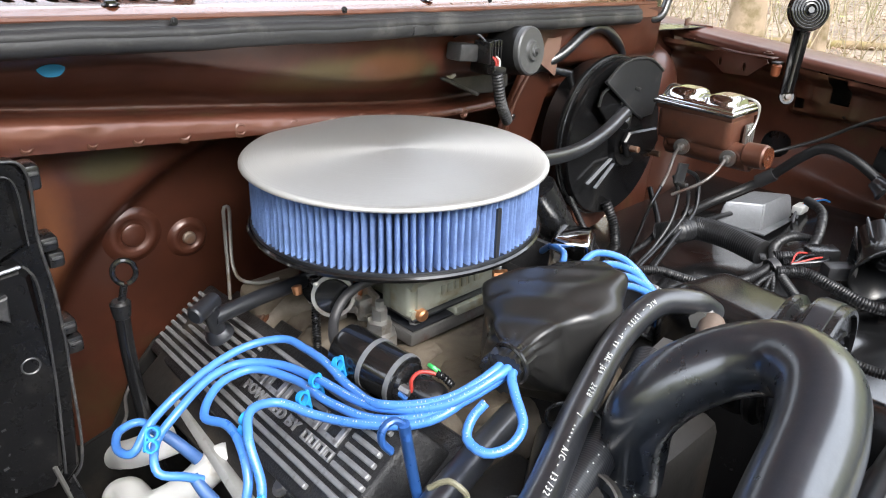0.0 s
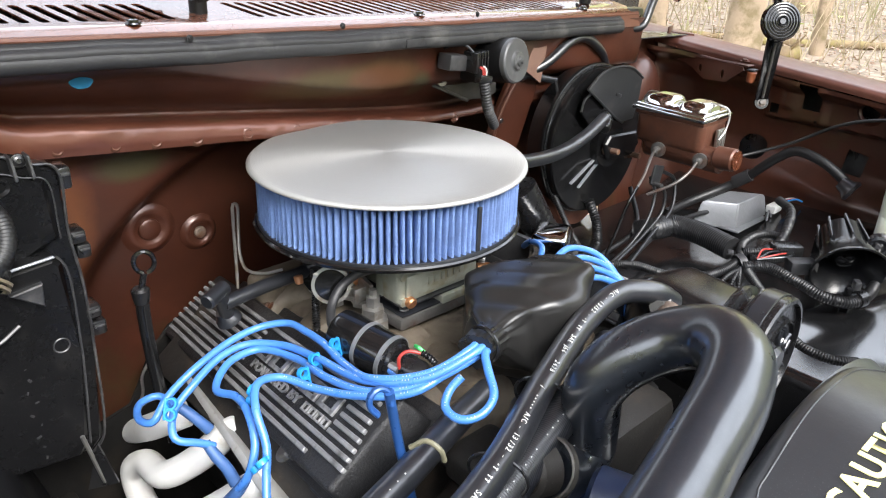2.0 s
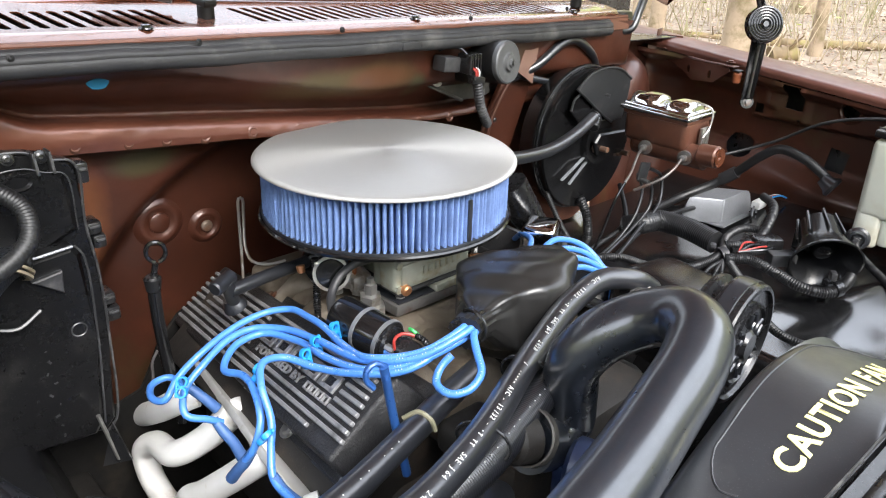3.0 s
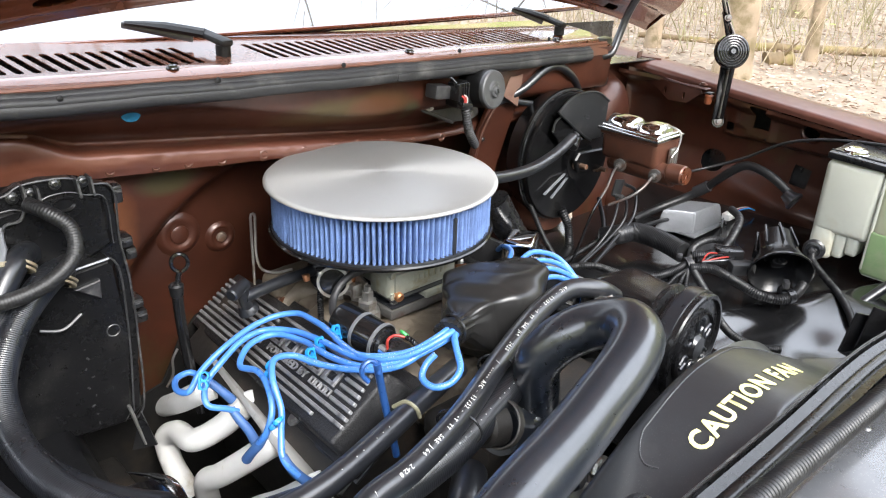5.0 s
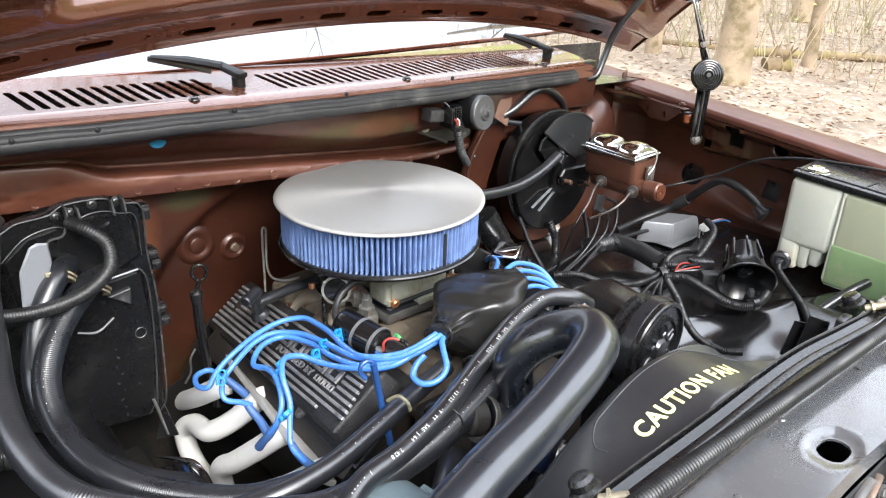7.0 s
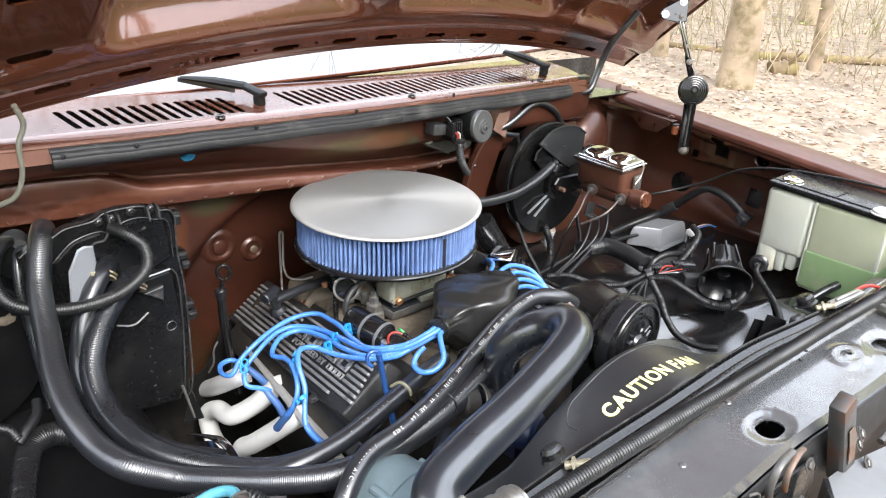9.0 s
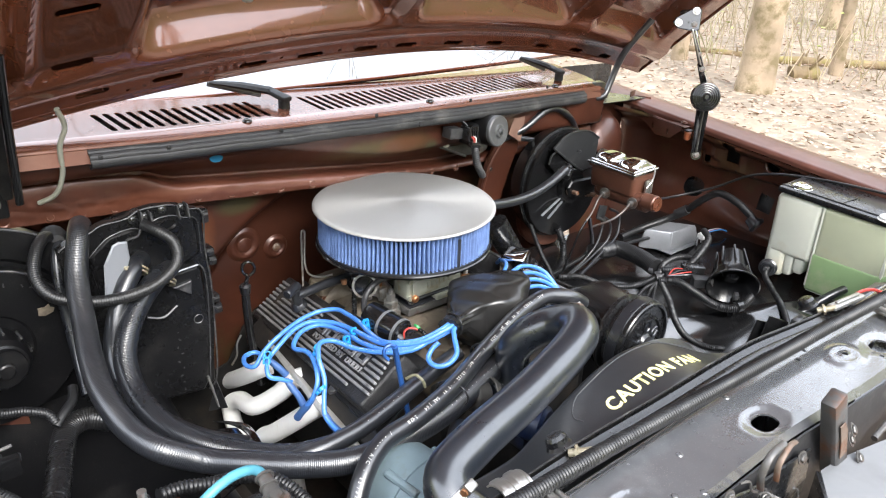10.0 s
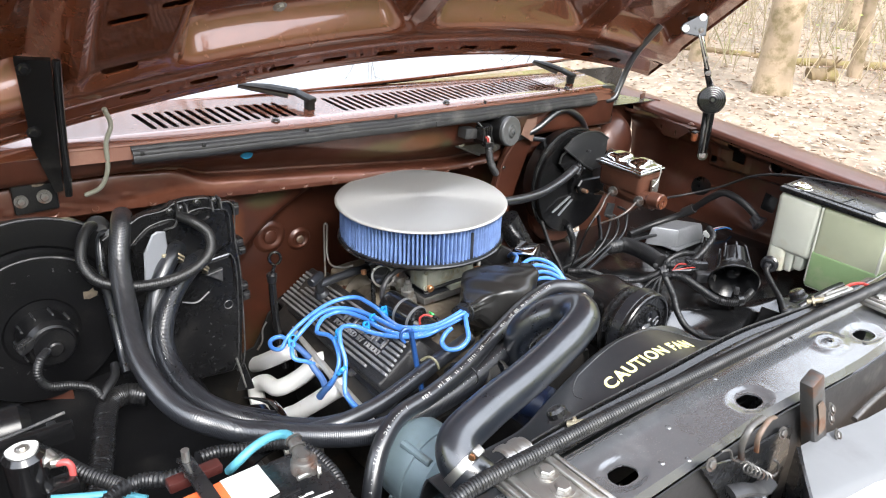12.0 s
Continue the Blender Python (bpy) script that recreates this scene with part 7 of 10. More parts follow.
def build_left():
    # heater and evaporator case
    e = thing("evaporator_case", (0.09, 0.78, 0.74), "black plastic evaporator case on the firewall", "heater box")
    m = Matrix.Translation((0, 0.790, 0)) @ Matrix.Rotation(radians(90), 4, "X")
    out = [(-0.050, 1.118), (-0.030, 1.130), (0.0, 1.138), (0.016, 1.146), (0.062, 1.150), (0.076, 1.158), (0.105, 1.160), (0.138, 1.156), (0.150, 1.147), (0.165, 1.143), (0.180, 1.140), (0.187, 1.128), (0.185, 1.06), (0.190, 1.0), (0.189, 0.91), (0.179, 0.782), (0.165, 0.768), (0.086, 0.790), (-0.050, 0.83)]
    bm = bmx()
    prism(bm, out, 0.022, Matrix.Translation((0, 0.774, 0)) @ Matrix.Rotation(radians(90), 4, "X"), 0.004)
    part("rear_case", bm, EVAP, e)
    bm = bmx()
    tube(bm, [(x, 0.751, z) for x, z in out[:17]], 0.0017, 8, 0.005)
    part("joint_bead", bm, CASE_EDGE, e, "raised joint bead along the case edge")
    # upper field, a little sunk, with its own rounded border
    up_ = [(-0.010, 1.100), (0.025, 1.128), (0.066, 1.134), (0.084, 1.126), (0.100, 1.140), (0.130, 1.142), (0.150, 1.134), (0.170, 1.128), (0.174, 1.060), (0.110, 1.030), (0.0, 1.020)]
    bm = bmx()
    prism(bm, up_, 0.012, m @ Matrix.Translation((0, 0, 0.036)), 0.005)
    part("upper_field", bm, EVAP, e)
    bm = bmx()
    tube(bm, [(x, 0.7415, z) for x, z in up_[:9]], 0.0009, 6, 0.005)
    part("field_bead", bm, CASE_EDGE, e)
    bm = bmx()
    lathe(bm, [(0.0, -0.004), (0.006, -0.003), (0.010, 0.0005), (0.012, 0.0018), (0.014, 0.0)], basis((0, -1, 0.1), (0.122, 0.7415, 1.127)) @ Matrix.Diagonal((1.2, 0.7, 1, 1)), 24)
    part("dimple", bm, EVAP, e)
    # the deeper lower box with a paler top edge
    lo = [(-0.030, 0.990), (0.050, 1.012), (0.108, 1.045), (0.158, 1.050), (0.166, 1.040), (0.166, 0.930), (0.156, 0.805), (0.146, 0.790), (0.050, 0.800), (-0.030, 0.840)]
    bm = bmx()
    prism(bm, lo, 0.030, m @ Matrix.Translation((0, 0, 0.040)), 0.006)
    lower = part("lower_box", bm, EVAP, e)
    bm = bmx()
    tube(bm, [(0.110, 0.7205, 1.046), (0.135, 0.7195, 1.0485), (0.158, 0.7205, 1.050)], 0.0017, 6, 0.004)
    part("pale_edge", bm, FOIL, lower, "pale upper edge")
    bm = bmx()
    tube(bm, [(0.160, 0.7205, 1.050), (0.1675, 0.7205, 1.038), (0.1675, 0.7205, 0.93), (0.157, 0.7205, 0.805)], 0.0014, 6, 0.01)
    part("side_bead", bm, CASE_EDGE, lower)
    bm = bmx()
    prism(bm, [(0.108, 1.022), (0.141, 1.027), (0.139, 1.000)], 0.010, Matrix.Translation((0, 0.722, 0)) @ Matrix.Rotation(radians(90), 4, "X") , 0.0015)
    part("triangle_gusset", bm, CASE_EDGE, lower, "small triangular gusset")
    bm = bmx()
    tube(bm, [(0.060, 0.718, 0.978), (0.085, 0.714, 0.972), (0.112, 0.717, 0.985)], 0.0022, 6, 0.005)
    part("pale_edge", bm, CASE_EDGE, lower)
    bm = bmx()
    lathe(bm, [(0.0075, 0), (0.0085, 0.0008), (0.0095, 0)], basis((0, -1, 0), (0.148, 0.7195, 0.945)), 20)
    part("moulded_ring", bm, CASE_EDGE, lower)
    for k in range(9):
        bm = bmx()
        r = 0.0012 + 0.0014 * abs(math.sin(5 * k))
        box(bm, (r * 2, 0.0008, r), Matrix.Translation((0.108 + 0.004 * math.sin(9 * k), 0.7198, 0.930 - 0.015 * k)) @ Matrix.Rotation(k, 4, "Y"), 0.0002)
        part("scuff", bm, CASE_EDGE, lower)
    for x, z, w, h in ((0.192, 1.122, 0.014, 0.026), (0.194, 1.052, 0.018, 0.016), (0.198, 1.034, 0.016, 0.018), (0.196, 0.956, 0.018, 0.016), (0.199, 0.934, 0.018, 0.020)):
        bm = bmx()
        box(bm, (w, 0.030, h), Matrix.Translation((x, 0.765, z)), 0.004)
        lug = part("clip_lug", bm, PLASTIC, e)
        bm = bmx()
        box(bm, (w * 0.7, 0.004, 0.004), Matrix.Translation((x, 0.749, z + h * 0.2)), 0.001)
        part("clip_tongue", bm, CASE_EDGE, lug)
    for x, z in ((0.118, 1.153), (0.1507, 1.150), (0.0885, 1.147), (0.0685, 1.146)):
        screw_head("screw", (x, 0.750, z), (0, -1, 0.2), 0.0052, e, PLASTIC)
    for x0, z0, x1, z1 in ((0.0804, 1.1588, 0.0816, 1.1366), (0.0953, 1.1539, 0.0976, 1.1326), (0.1408, 1.1552, 0.1445, 1.1339), (0.1578, 1.1546, 0.1604, 1.1334)):
        bm = bmx()
        box(bm, (0.0032, 0.020, 0.026), Matrix.Translation(((x0 + x1) / 2, 0.748, (z0 + z1) / 2)) @ Matrix.Rotation(-0.08, 4, "Y"), 0.001)
        part("strap_rib", bm, CASE_EDGE, e, "upstanding strap rib, paler than the case")
    bm = bmx()
    tube(bm, [(0.078, 0.741, 1.132), (0.070, 0.739, 1.120), (0.052, 0.739, 1.117), (0.046, 0.739, 1.100)], 0.0022, 8, 0.004)
    part("bead", bm, CASE_EDGE, e)
    bm = bmx()
    prism(bm, [(0.0, 0.0), (0.035, 0.005), (0.02, 0.065)], 0.004, Matrix.Translation((0.140, 0.70, 0.760)) @ Matrix.Rotation(radians(90), 4, "X") @ Matrix.Rotation(radians(-30), 4, "Y"))
    part("gusset", bm, PLASTIC, e)
    bm = bmx()
    tube(bm, [(0.143, 0.694, 0.838), (0.156, 0.688, 0.768)], 0.0026, 6, 0.01)
    part("bright_edge", bm, STEEL, e)
    bm = bmx()
    prism(bm, [(0.020, 1.127), (0.030, 1.131), (0.043, 1.128), (0.044, 1.10), (0.030, 1.062), (0.012, 1.034), (-0.004, 1.030), (0.003, 1.096)], 0.006, Matrix.Translation((0, 0.712, 0)) @ Matrix.Rotation(radians(90), 4, "X"), 0.002)
    part("foil_shield", bm, FOIL, e, "pale foil insulation flap")
    for p in ((0.058, 0.722, 1.075), (0.098, 0.715, 1.045)):
        bm = bmx()
        for q in range(2):
            lathe(bm, [(0.0155, 0.006 * q), (0.0190, 0.0005 + 0.006 * q), (0.0190, 0.0035 + 0.006 * q), (0.0155, 0.004 + 0.006 * q)], basis((-0.55, -0.45, -0.7), V(p)), 24)
        box(bm, (0.010, 0.008, 0.016), Matrix.Translation(V(p) + V((-0.018, -0.014, 0.004))), 0.002)
        box(bm, (0.006, 0.014, 0.006), Matrix.Translation(V(p) + V((-0.024, -0.014, 0.010))), 0.002)
        part("pinch_clamp", bm, CLAMP_TAN, e, "yellowed pinch clamp on a pipe stub")
        bm = bmx()
        rod(bm, V(p) + V((0.016, 0.034, 0.004)), V(p), 0.0145, n=18, bevel=0.003)
        part("pipe_stub", bm, CAST_BLACK, e)

    # blower housing and motor
    b = thing("blower_motor", (-0.20, 0.74, 0.80), "round black blower housing with its motor", "blower")
    c = V((-0.170, 0.80, 0.975))
    m = basis((0.06, -1, 0.02), c)
    bm = bmx()
    lathe(bm, [(0, -0.03), (0.186, -0.03), (0.192, -0.010), (0.192, 0.010), (0.188, 0.016), (0.180, 0.017), (0.146, 0.019), (0.140, 0.014), (0.136, 0.014), (0, 0.014)], m, 72)
    part("scroll", bm, ENAMEL, b, limit=0.35)
    bm = bmx()
    lathe(bm, [(0.132, 0.010), (0.134, 0.040), (0.131, 0.045), (0.124, 0.046), (0.062, 0.049), (0.058, 0.046), (0, 0.046)], m, 72)
    part("cover_disc", bm, ENAMEL, b, "raised round cover with a pale rim bead", limit=0.35)
    bm = bmx()
    lathe(bm, [(0, 0.046), (0.043, 0.046), (0.044, 0.075), (0.042, 0.094), (0.036, 0.102), (0.032, 0.104), (0.031, 0.112), (0.014, 0.114), (0.0125, 0.120), (0.010, 0.122), (0, 0.122)], m, 48)
    motor = part("motor_can", bm, ENAMEL, b, limit=0.35)
    for k in range(10):
        a = 2 * math.pi * k / 10
        bm = bmx()
        box(bm, (0.008, 0.003, 0.030), m @ Matrix.Rotation(a, 4, "Z") @ Matrix.Translation((0.0435, 0, 0.066)), 0.001)
        part("vent_rib", bm, SATIN, motor)
    for k in range(26):
        a, r = 2.399 * k, 0.050 + 0.078 * ((k * 0.618) % 1)
        bm = bmx()
        q = 0.0008 + 0.0016 * abs(math.sin(3.3 * k))
        box(bm, (q * 3, q, 0.0006), m @ Matrix.Translation((r * math.cos(a), r * math.sin(a), 0.0487)) @ Matrix.Rotation(k, 4, "Z"), 0.0001)
        part("scuff", bm, CASE_EDGE, b)
    bm = bmx()
    box(bm, (0.030, 0.018, 0.020), m @ Matrix.Translation((-0.038, 0.012, 0.098)) @ Matrix.Rotation(0.4, 4, "Z"), 0.003)
    part("connector", bm, PLASTIC, motor)
    bm = bmx()
    prism(bm, [(-0.013, -0.006), (-0.004, -0.009), (0.009, -0.006), (0.012, 0.001), (0.006, 0.004), (0.005, 0.010), (-0.002, 0.006), (-0.012, 0.007)], 0.0012, Matrix.Translation(m @ V((0.086, 0.046, 0.0478))) @ m.to_3x3().to_4x4())
    part("chipped_patch", bm, INTAKE, b, "chipped tan patch")
    # paler beads drawn for the highlight arcs on both rims
    bm = bmx()
    tube(bm, [m @ V((0.1335 * math.cos(a), 0.1335 * math.sin(a), 0.0435)) for a in [radians(50 + 8 * k) for k in range(12)]], 0.0022, 8, 0.01)
    part("rim_bead", bm, CASE_EDGE, b)
    bm = bmx()
    tube(bm, [m @ V((0.191 * math.cos(a), 0.191 * math.sin(a), 0.013)) for a in [radians(40 + 8 * k) for k in range(14)]], 0.0022, 8, 0.01)
    part("rim_bead", bm, CASE_EDGE, b)

    # hinge strap from the cowl to the bonnet
    hg = thing("strap_hinge", (-0.10, 0.80, 1.16), "black bolted hood hinge strap on the firewall corner", "hinge")
    bm = bmx()
    A, B, C2, D = V((-0.147, 0.64, 1.451)), V((-0.102, 0.64, 1.445)), V((-0.092, 0.772, 1.23)), V((-0.128, 0.745, 1.297))
    off = V((0.004, 0.012, 0.002))
    pts = [A, B, C2 + V((0, 0, -0.02)), C2 + V((-0.012, 0, -0.02)), D]
    fa = [bm.verts.new(p) for p in pts]
    fb = [bm.verts.new(p + off) for p in pts]
    bm.faces.new(fa)
    bm.faces.new(fb[::-1])
    for k in range(5):
        bm.faces.new((fa[k], fb[k], fb[(k + 1) % 5], fa[(k + 1) % 5]))
    part("strap", bm, MATTE, hg)
    bm = bmx()
    tube(bm, [B + V((0.008, 0, 0.0)), B.lerp(C2, 0.5) + V((0.008, 0, 0)), C2 + V((0.008, 0, -0.03))], 0.006, 8, 0.01, flat=0.5)
    part("strap_flange", bm, BLACK_METAL, hg)
    bm = bmx()
    E, F = V((-0.164, 0.797, 1.243)), V((-0.097, 0.797, 1.174))
    box(bm, (F.x - E.x, 0.012, E.z - F.z), Matrix.Translation((E + F) / 2), 0.004)
    part("base_plate", bm, MATTE, hg)
    bolt_head("bolt", (-0.153, 0.790, 1.198), (0, -1, 0.1), 0.0072, hg, DIRTY)
    bolt_head("bolt", (-0.118, 0.790, 1.200), (0, -1, 0.1), 0.0078, hg, DIRTY)
    bolt_head("bolt", (-0.137, 0.64, 1.437), (0, -1, -0.3), 0.0065, hg, BLACK_METAL)
    bolt_head("bolt", (-0.130, 0.700, 1.333), (0, -1, -0.2), 0.0065, hg, BLACK_METAL)
    bm = bmx()
    prism(bm, [(0.012 * math.cos(a) * (1 + 0.25 * math.sin(3 * a + 1)), 0.009 * math.sin(a) * (1 + 0.2 * math.cos(2 * a))) for a in [k * math.pi / 10 for k in range(20)]], 0.0008, basis((0, -1, 0), (-0.124, 0.7908, 1.226)))
    part("chipped_patch", bm, INTAKE, hg, "chipped tan patch")

    # battery
    b = thing("battery", (-0.10, 0.10, 0.83), "black car battery with orange and white label and hold-down", "battery")
    bm = bmx()
    box(bm, (0.26, 0.175, 0.20), Matrix.Translation((-0.115, 0.075, 0.93)), 0.008, 2)
    part("case", bm, PLASTIC, b)
    bm = bmx()
    box(bm, (0.262, 0.178, 0.022), Matrix.Translation((-0.115, 0.075, 1.034)), 0.006, 2)
    part("lid", bm, PLASTIC, b)
    bm = bmx()
    box(bm, (0.17, 0.050, 0.002), Matrix.Translation((-0.165, 0.136, 1.0465)), 0.0006)
    part("orange_label", bm, ORANGE, b, "orange label")
    bm = bmx()
    box(bm, (0.048, 0.056, 0.0022), Matrix.Translation((-0.076, 0.134, 1.0468)), 0.0006)
    part("white_label", bm, WHITE, b, "white end of the label")
    for k in range(5):
        bm = bmx()
        box(bm, (0.022, 0.0025, 0.0008), Matrix.Translation((-0.22 + 0.028 * k, 0.126 + 0.006 * (k % 2), 1.0478)), 0.0002)
        part("print_bar", bm, BLACK_METAL, b)
    for k in range(7):
        bm = bmx()
        box(bm, (0.030 if k % 3 else 0.018, 0.0035, 0.0008), Matrix.Translation((-0.03 + 0.012 * (k % 2), 0.085 - 0.011 * k, 1.0464)) @ Matrix.Rotation(-0.1, 4, "Z"), 0.0002)
        part("print_bar", bm, WHITE, b)
    for k in range(8):
        bm = bmx()
        box(bm, (0.20, 0.003, 0.0022), Matrix.Translation((-0.13, 0.098 - 0.012 * k, 1.0458)), 0.0008)
        part("lid_rib", bm, PLASTIC, b)
    for x in (-0.21,):
        bm = bmx()
        lathe(bm, [(0, 0.0), (0.010, 0), (0.0085, 0.018), (0, 0.018)], Matrix.Translation((x, 0.135, 1.045)), 18)
        part("post", bm, STEEL, b)
    t = thing("battery_clamp", (-0.008, 0.14, 1.05), "corroded lead battery cable clamp", "clamp")
    bm = bmx()
    neck, ring, ear, foot = V((-0.012, 0.146, 1.075)), V((-0.016, 0.114, 1.068)), V((-0.011, 0.098, 1.060)), V((-0.026, 0.104, 1.060))
    tube(bm, [neck, neck.lerp(ring, 0.35), neck.lerp(ring, 0.6), ring], 0.009, 16, 0.003, radii=[0.0085, 0.0085, 0.010, 0.013], flat=0.75)
    lathe(bm, [(0, 0.010), (0.007, 0.010), (0.0085, 0.006), (0.0135, 0.005), (0.0155, 0.002), (0.0160, -0.012), (0, -0.012)], Matrix.Translation(ring), 28)
    for q in (ear, foot):
        d = q - ring
        box(bm, (0.010, d.length, 0.013), Matrix.Translation(ring.lerp(q, 0.6)) @ Matrix.Rotation(math.atan2(d.y, d.x) - math.pi / 2, 4, "Z"), 0.003, 2)
    part("clamp", bm, DIRTY, t)
    for q in (0.0, 0.4):
        bm = bmx()
        lathe(bm, [(0.0088, -0.0015), (0.0105, -0.001), (0.0105, 0.001), (0.0088, 0.0015)], basis(ring - neck, neck.lerp(ring, q)), 20)
        part("crimp_ring", bm, DIRTY, t)
    bm = bmx()
    rod(bm, ear + V((0.006, 0.004, 0)), foot - V((0.006, 0.004, 0)), 0.0032, n=10)
    part("clamp_bolt", bm, STEEL, t)
    bolt_head("bolt", ear + V((0.004, 0.002, 0)), (ear - foot), 0.0065, t)
    hd = thing("battery_hold_down", (-0.19, 0.16, 1.04), "dark strap and dark red battery hold-down bracket", "bracket")
    bm = bmx()
    a1 = V((-0.121, 0.206, 1.055))
    a2 = V((-0.121, 0.136, 1.055))
    box(bm, (0.018, (a2 - a1).length + 0.02, 0.005), Matrix.Translation((a1 + a2) / 2) @ Matrix.Rotation(math.atan2((a2 - a1).y, (a2 - a1).x) + math.pi / 2, 4, "Z"), 0.001)
    part("strap", bm, PLASTIC, hd)
    bm = bmx()
    rod(bm, a1 + V((0, 0, -0.02)), a1 + V((0, 0, 0.018)), 0.005, n=10)
    part("threaded_stud", bm, STEEL, hd)
    bm = bmx()
    box(bm, (0.066, 0.018, 0.014), Matrix.Translation(V((-0.112, 0.212, 1.026))), 0.003)
    part("red_block", bm, material("dark_red_plastic", (0.05, 0.012, 0.010), 0.4), hd, "dark red block")

    # starter relay
    s = thing("starter_relay", (-0.27, 0.39, 0.90), "black starter relay with a white-topped terminal", "relay")
    p = V((-0.265, 0.384, 1.02))
    bm = bmx()
    rod(bm, p - V((0, 0, 0.075)), p, 0.025, n=32, bevel=0.006)
    part("body", bm, BLACK_METAL, s)
    bm = bmx()
    prism(bm, [(0.0185 * math.cos(a) * (1 + 0.12 * math.sin(3 * a)), 0.0165 * math.sin(a)) for a in [k * math.pi / 10 for k in range(20)]], 0.004, Matrix.Translation(p))
    part("top_plate", bm, WHITE, s, "flaked white top")
    bolt_head("terminal", p + V((0, 0, 0.004)), (0, 0, 1), 0.006, s, STEEL)
    bm = bmx()
    q = p + V((0.026, -0.012, -0.024))
    rod(bm, q, q + V((0.012, -0.004, 0)), 0.006, n=12)
    rod(bm, p + V((0.02, 0, -0.018)), q, 0.013, n=16)
    part("side_terminal", bm, STEEL, s)
    bm = bmx()
    box(bm, (0.04, 0.03, 0.02), Matrix.Translation(p + V((0.03, -0.03, -0.05))), 0.005)
    part("foot", bm, BLACK_METAL, s)
    bm = bmx()
    tube(bm, [q + V((0.006, -0.004, 0.0)), q + V((0.017, -0.010, 0.001)), q + V((0.020, -0.013, -0.006)), q + V((0.019, -0.016, -0.026))], 0.0046, 12, 0.004)
    part("red_boot", bm, material("pink_red_boot", (0.40, 0.07, 0.065), 0.45), s, "faded red terminal boot")
    bm = bmx()
    tube(bm, [q + V((0.019, -0.016, -0.026)), q + V((0.018, -0.02, -0.055)), q + V((0.014, -0.03, -0.09))], 0.0022, 8, 0.004)
    part("red_lead", bm, RED, s)
    # vacuum canister behind the relay
    v = thing("vacuum_canister", (-0.25, 0.50, 0.90), "black enamel canister on a bracket", "canister")
    bm = bmx()
    r = V((-0.247, 0.525, 1))
    rod(bm, r + V((-0.10, 0, -0.035)), r + V((0.012, -0.01, -0.035)), 0.036, n=36, bevel=0.014)
    part("drum", bm, BOOSTER, v)
    bm = bmx()
    tube(bm, [r + V((-0.075, -0.052, -0.018)), r + V((0.0, -0.055, -0.008)), r + V((0.048, -0.058, 0.000))], 0.0022, 8, 0.01)
    part("bracket_edge", bm, CASE_EDGE, v, "paler bracket edge")
    for k in range(5):
        bm = bmx()
        box(bm, (0.012, 0.010, 0.008), Matrix.Translation(r + V((0.030 + 0.010 * (k % 3), -0.045 - 0.006 * k, -0.022 - 0.004 * (k % 2)))) @ Matrix.Rotation(0.7 * k, 4, "Z"), 0.002)
        part("terminal_lug", bm, SATIN, v)
    bm = bmx()
    a, c2 = V((-0.275, 0.455, 1)), V((-0.21, 0.452, 1))
    box(bm, ((c2 - a).length + 0.03, 0.012, 0.03), Matrix.Translation((a + c2) / 2 - V((0, 0, 0.02))) @ Matrix.Rotation(math.atan2((c2 - a).y, (c2 - a).x), 4, "Z"), 0.003)
    part("bracket", bm, BOOSTER, v)


build_left()


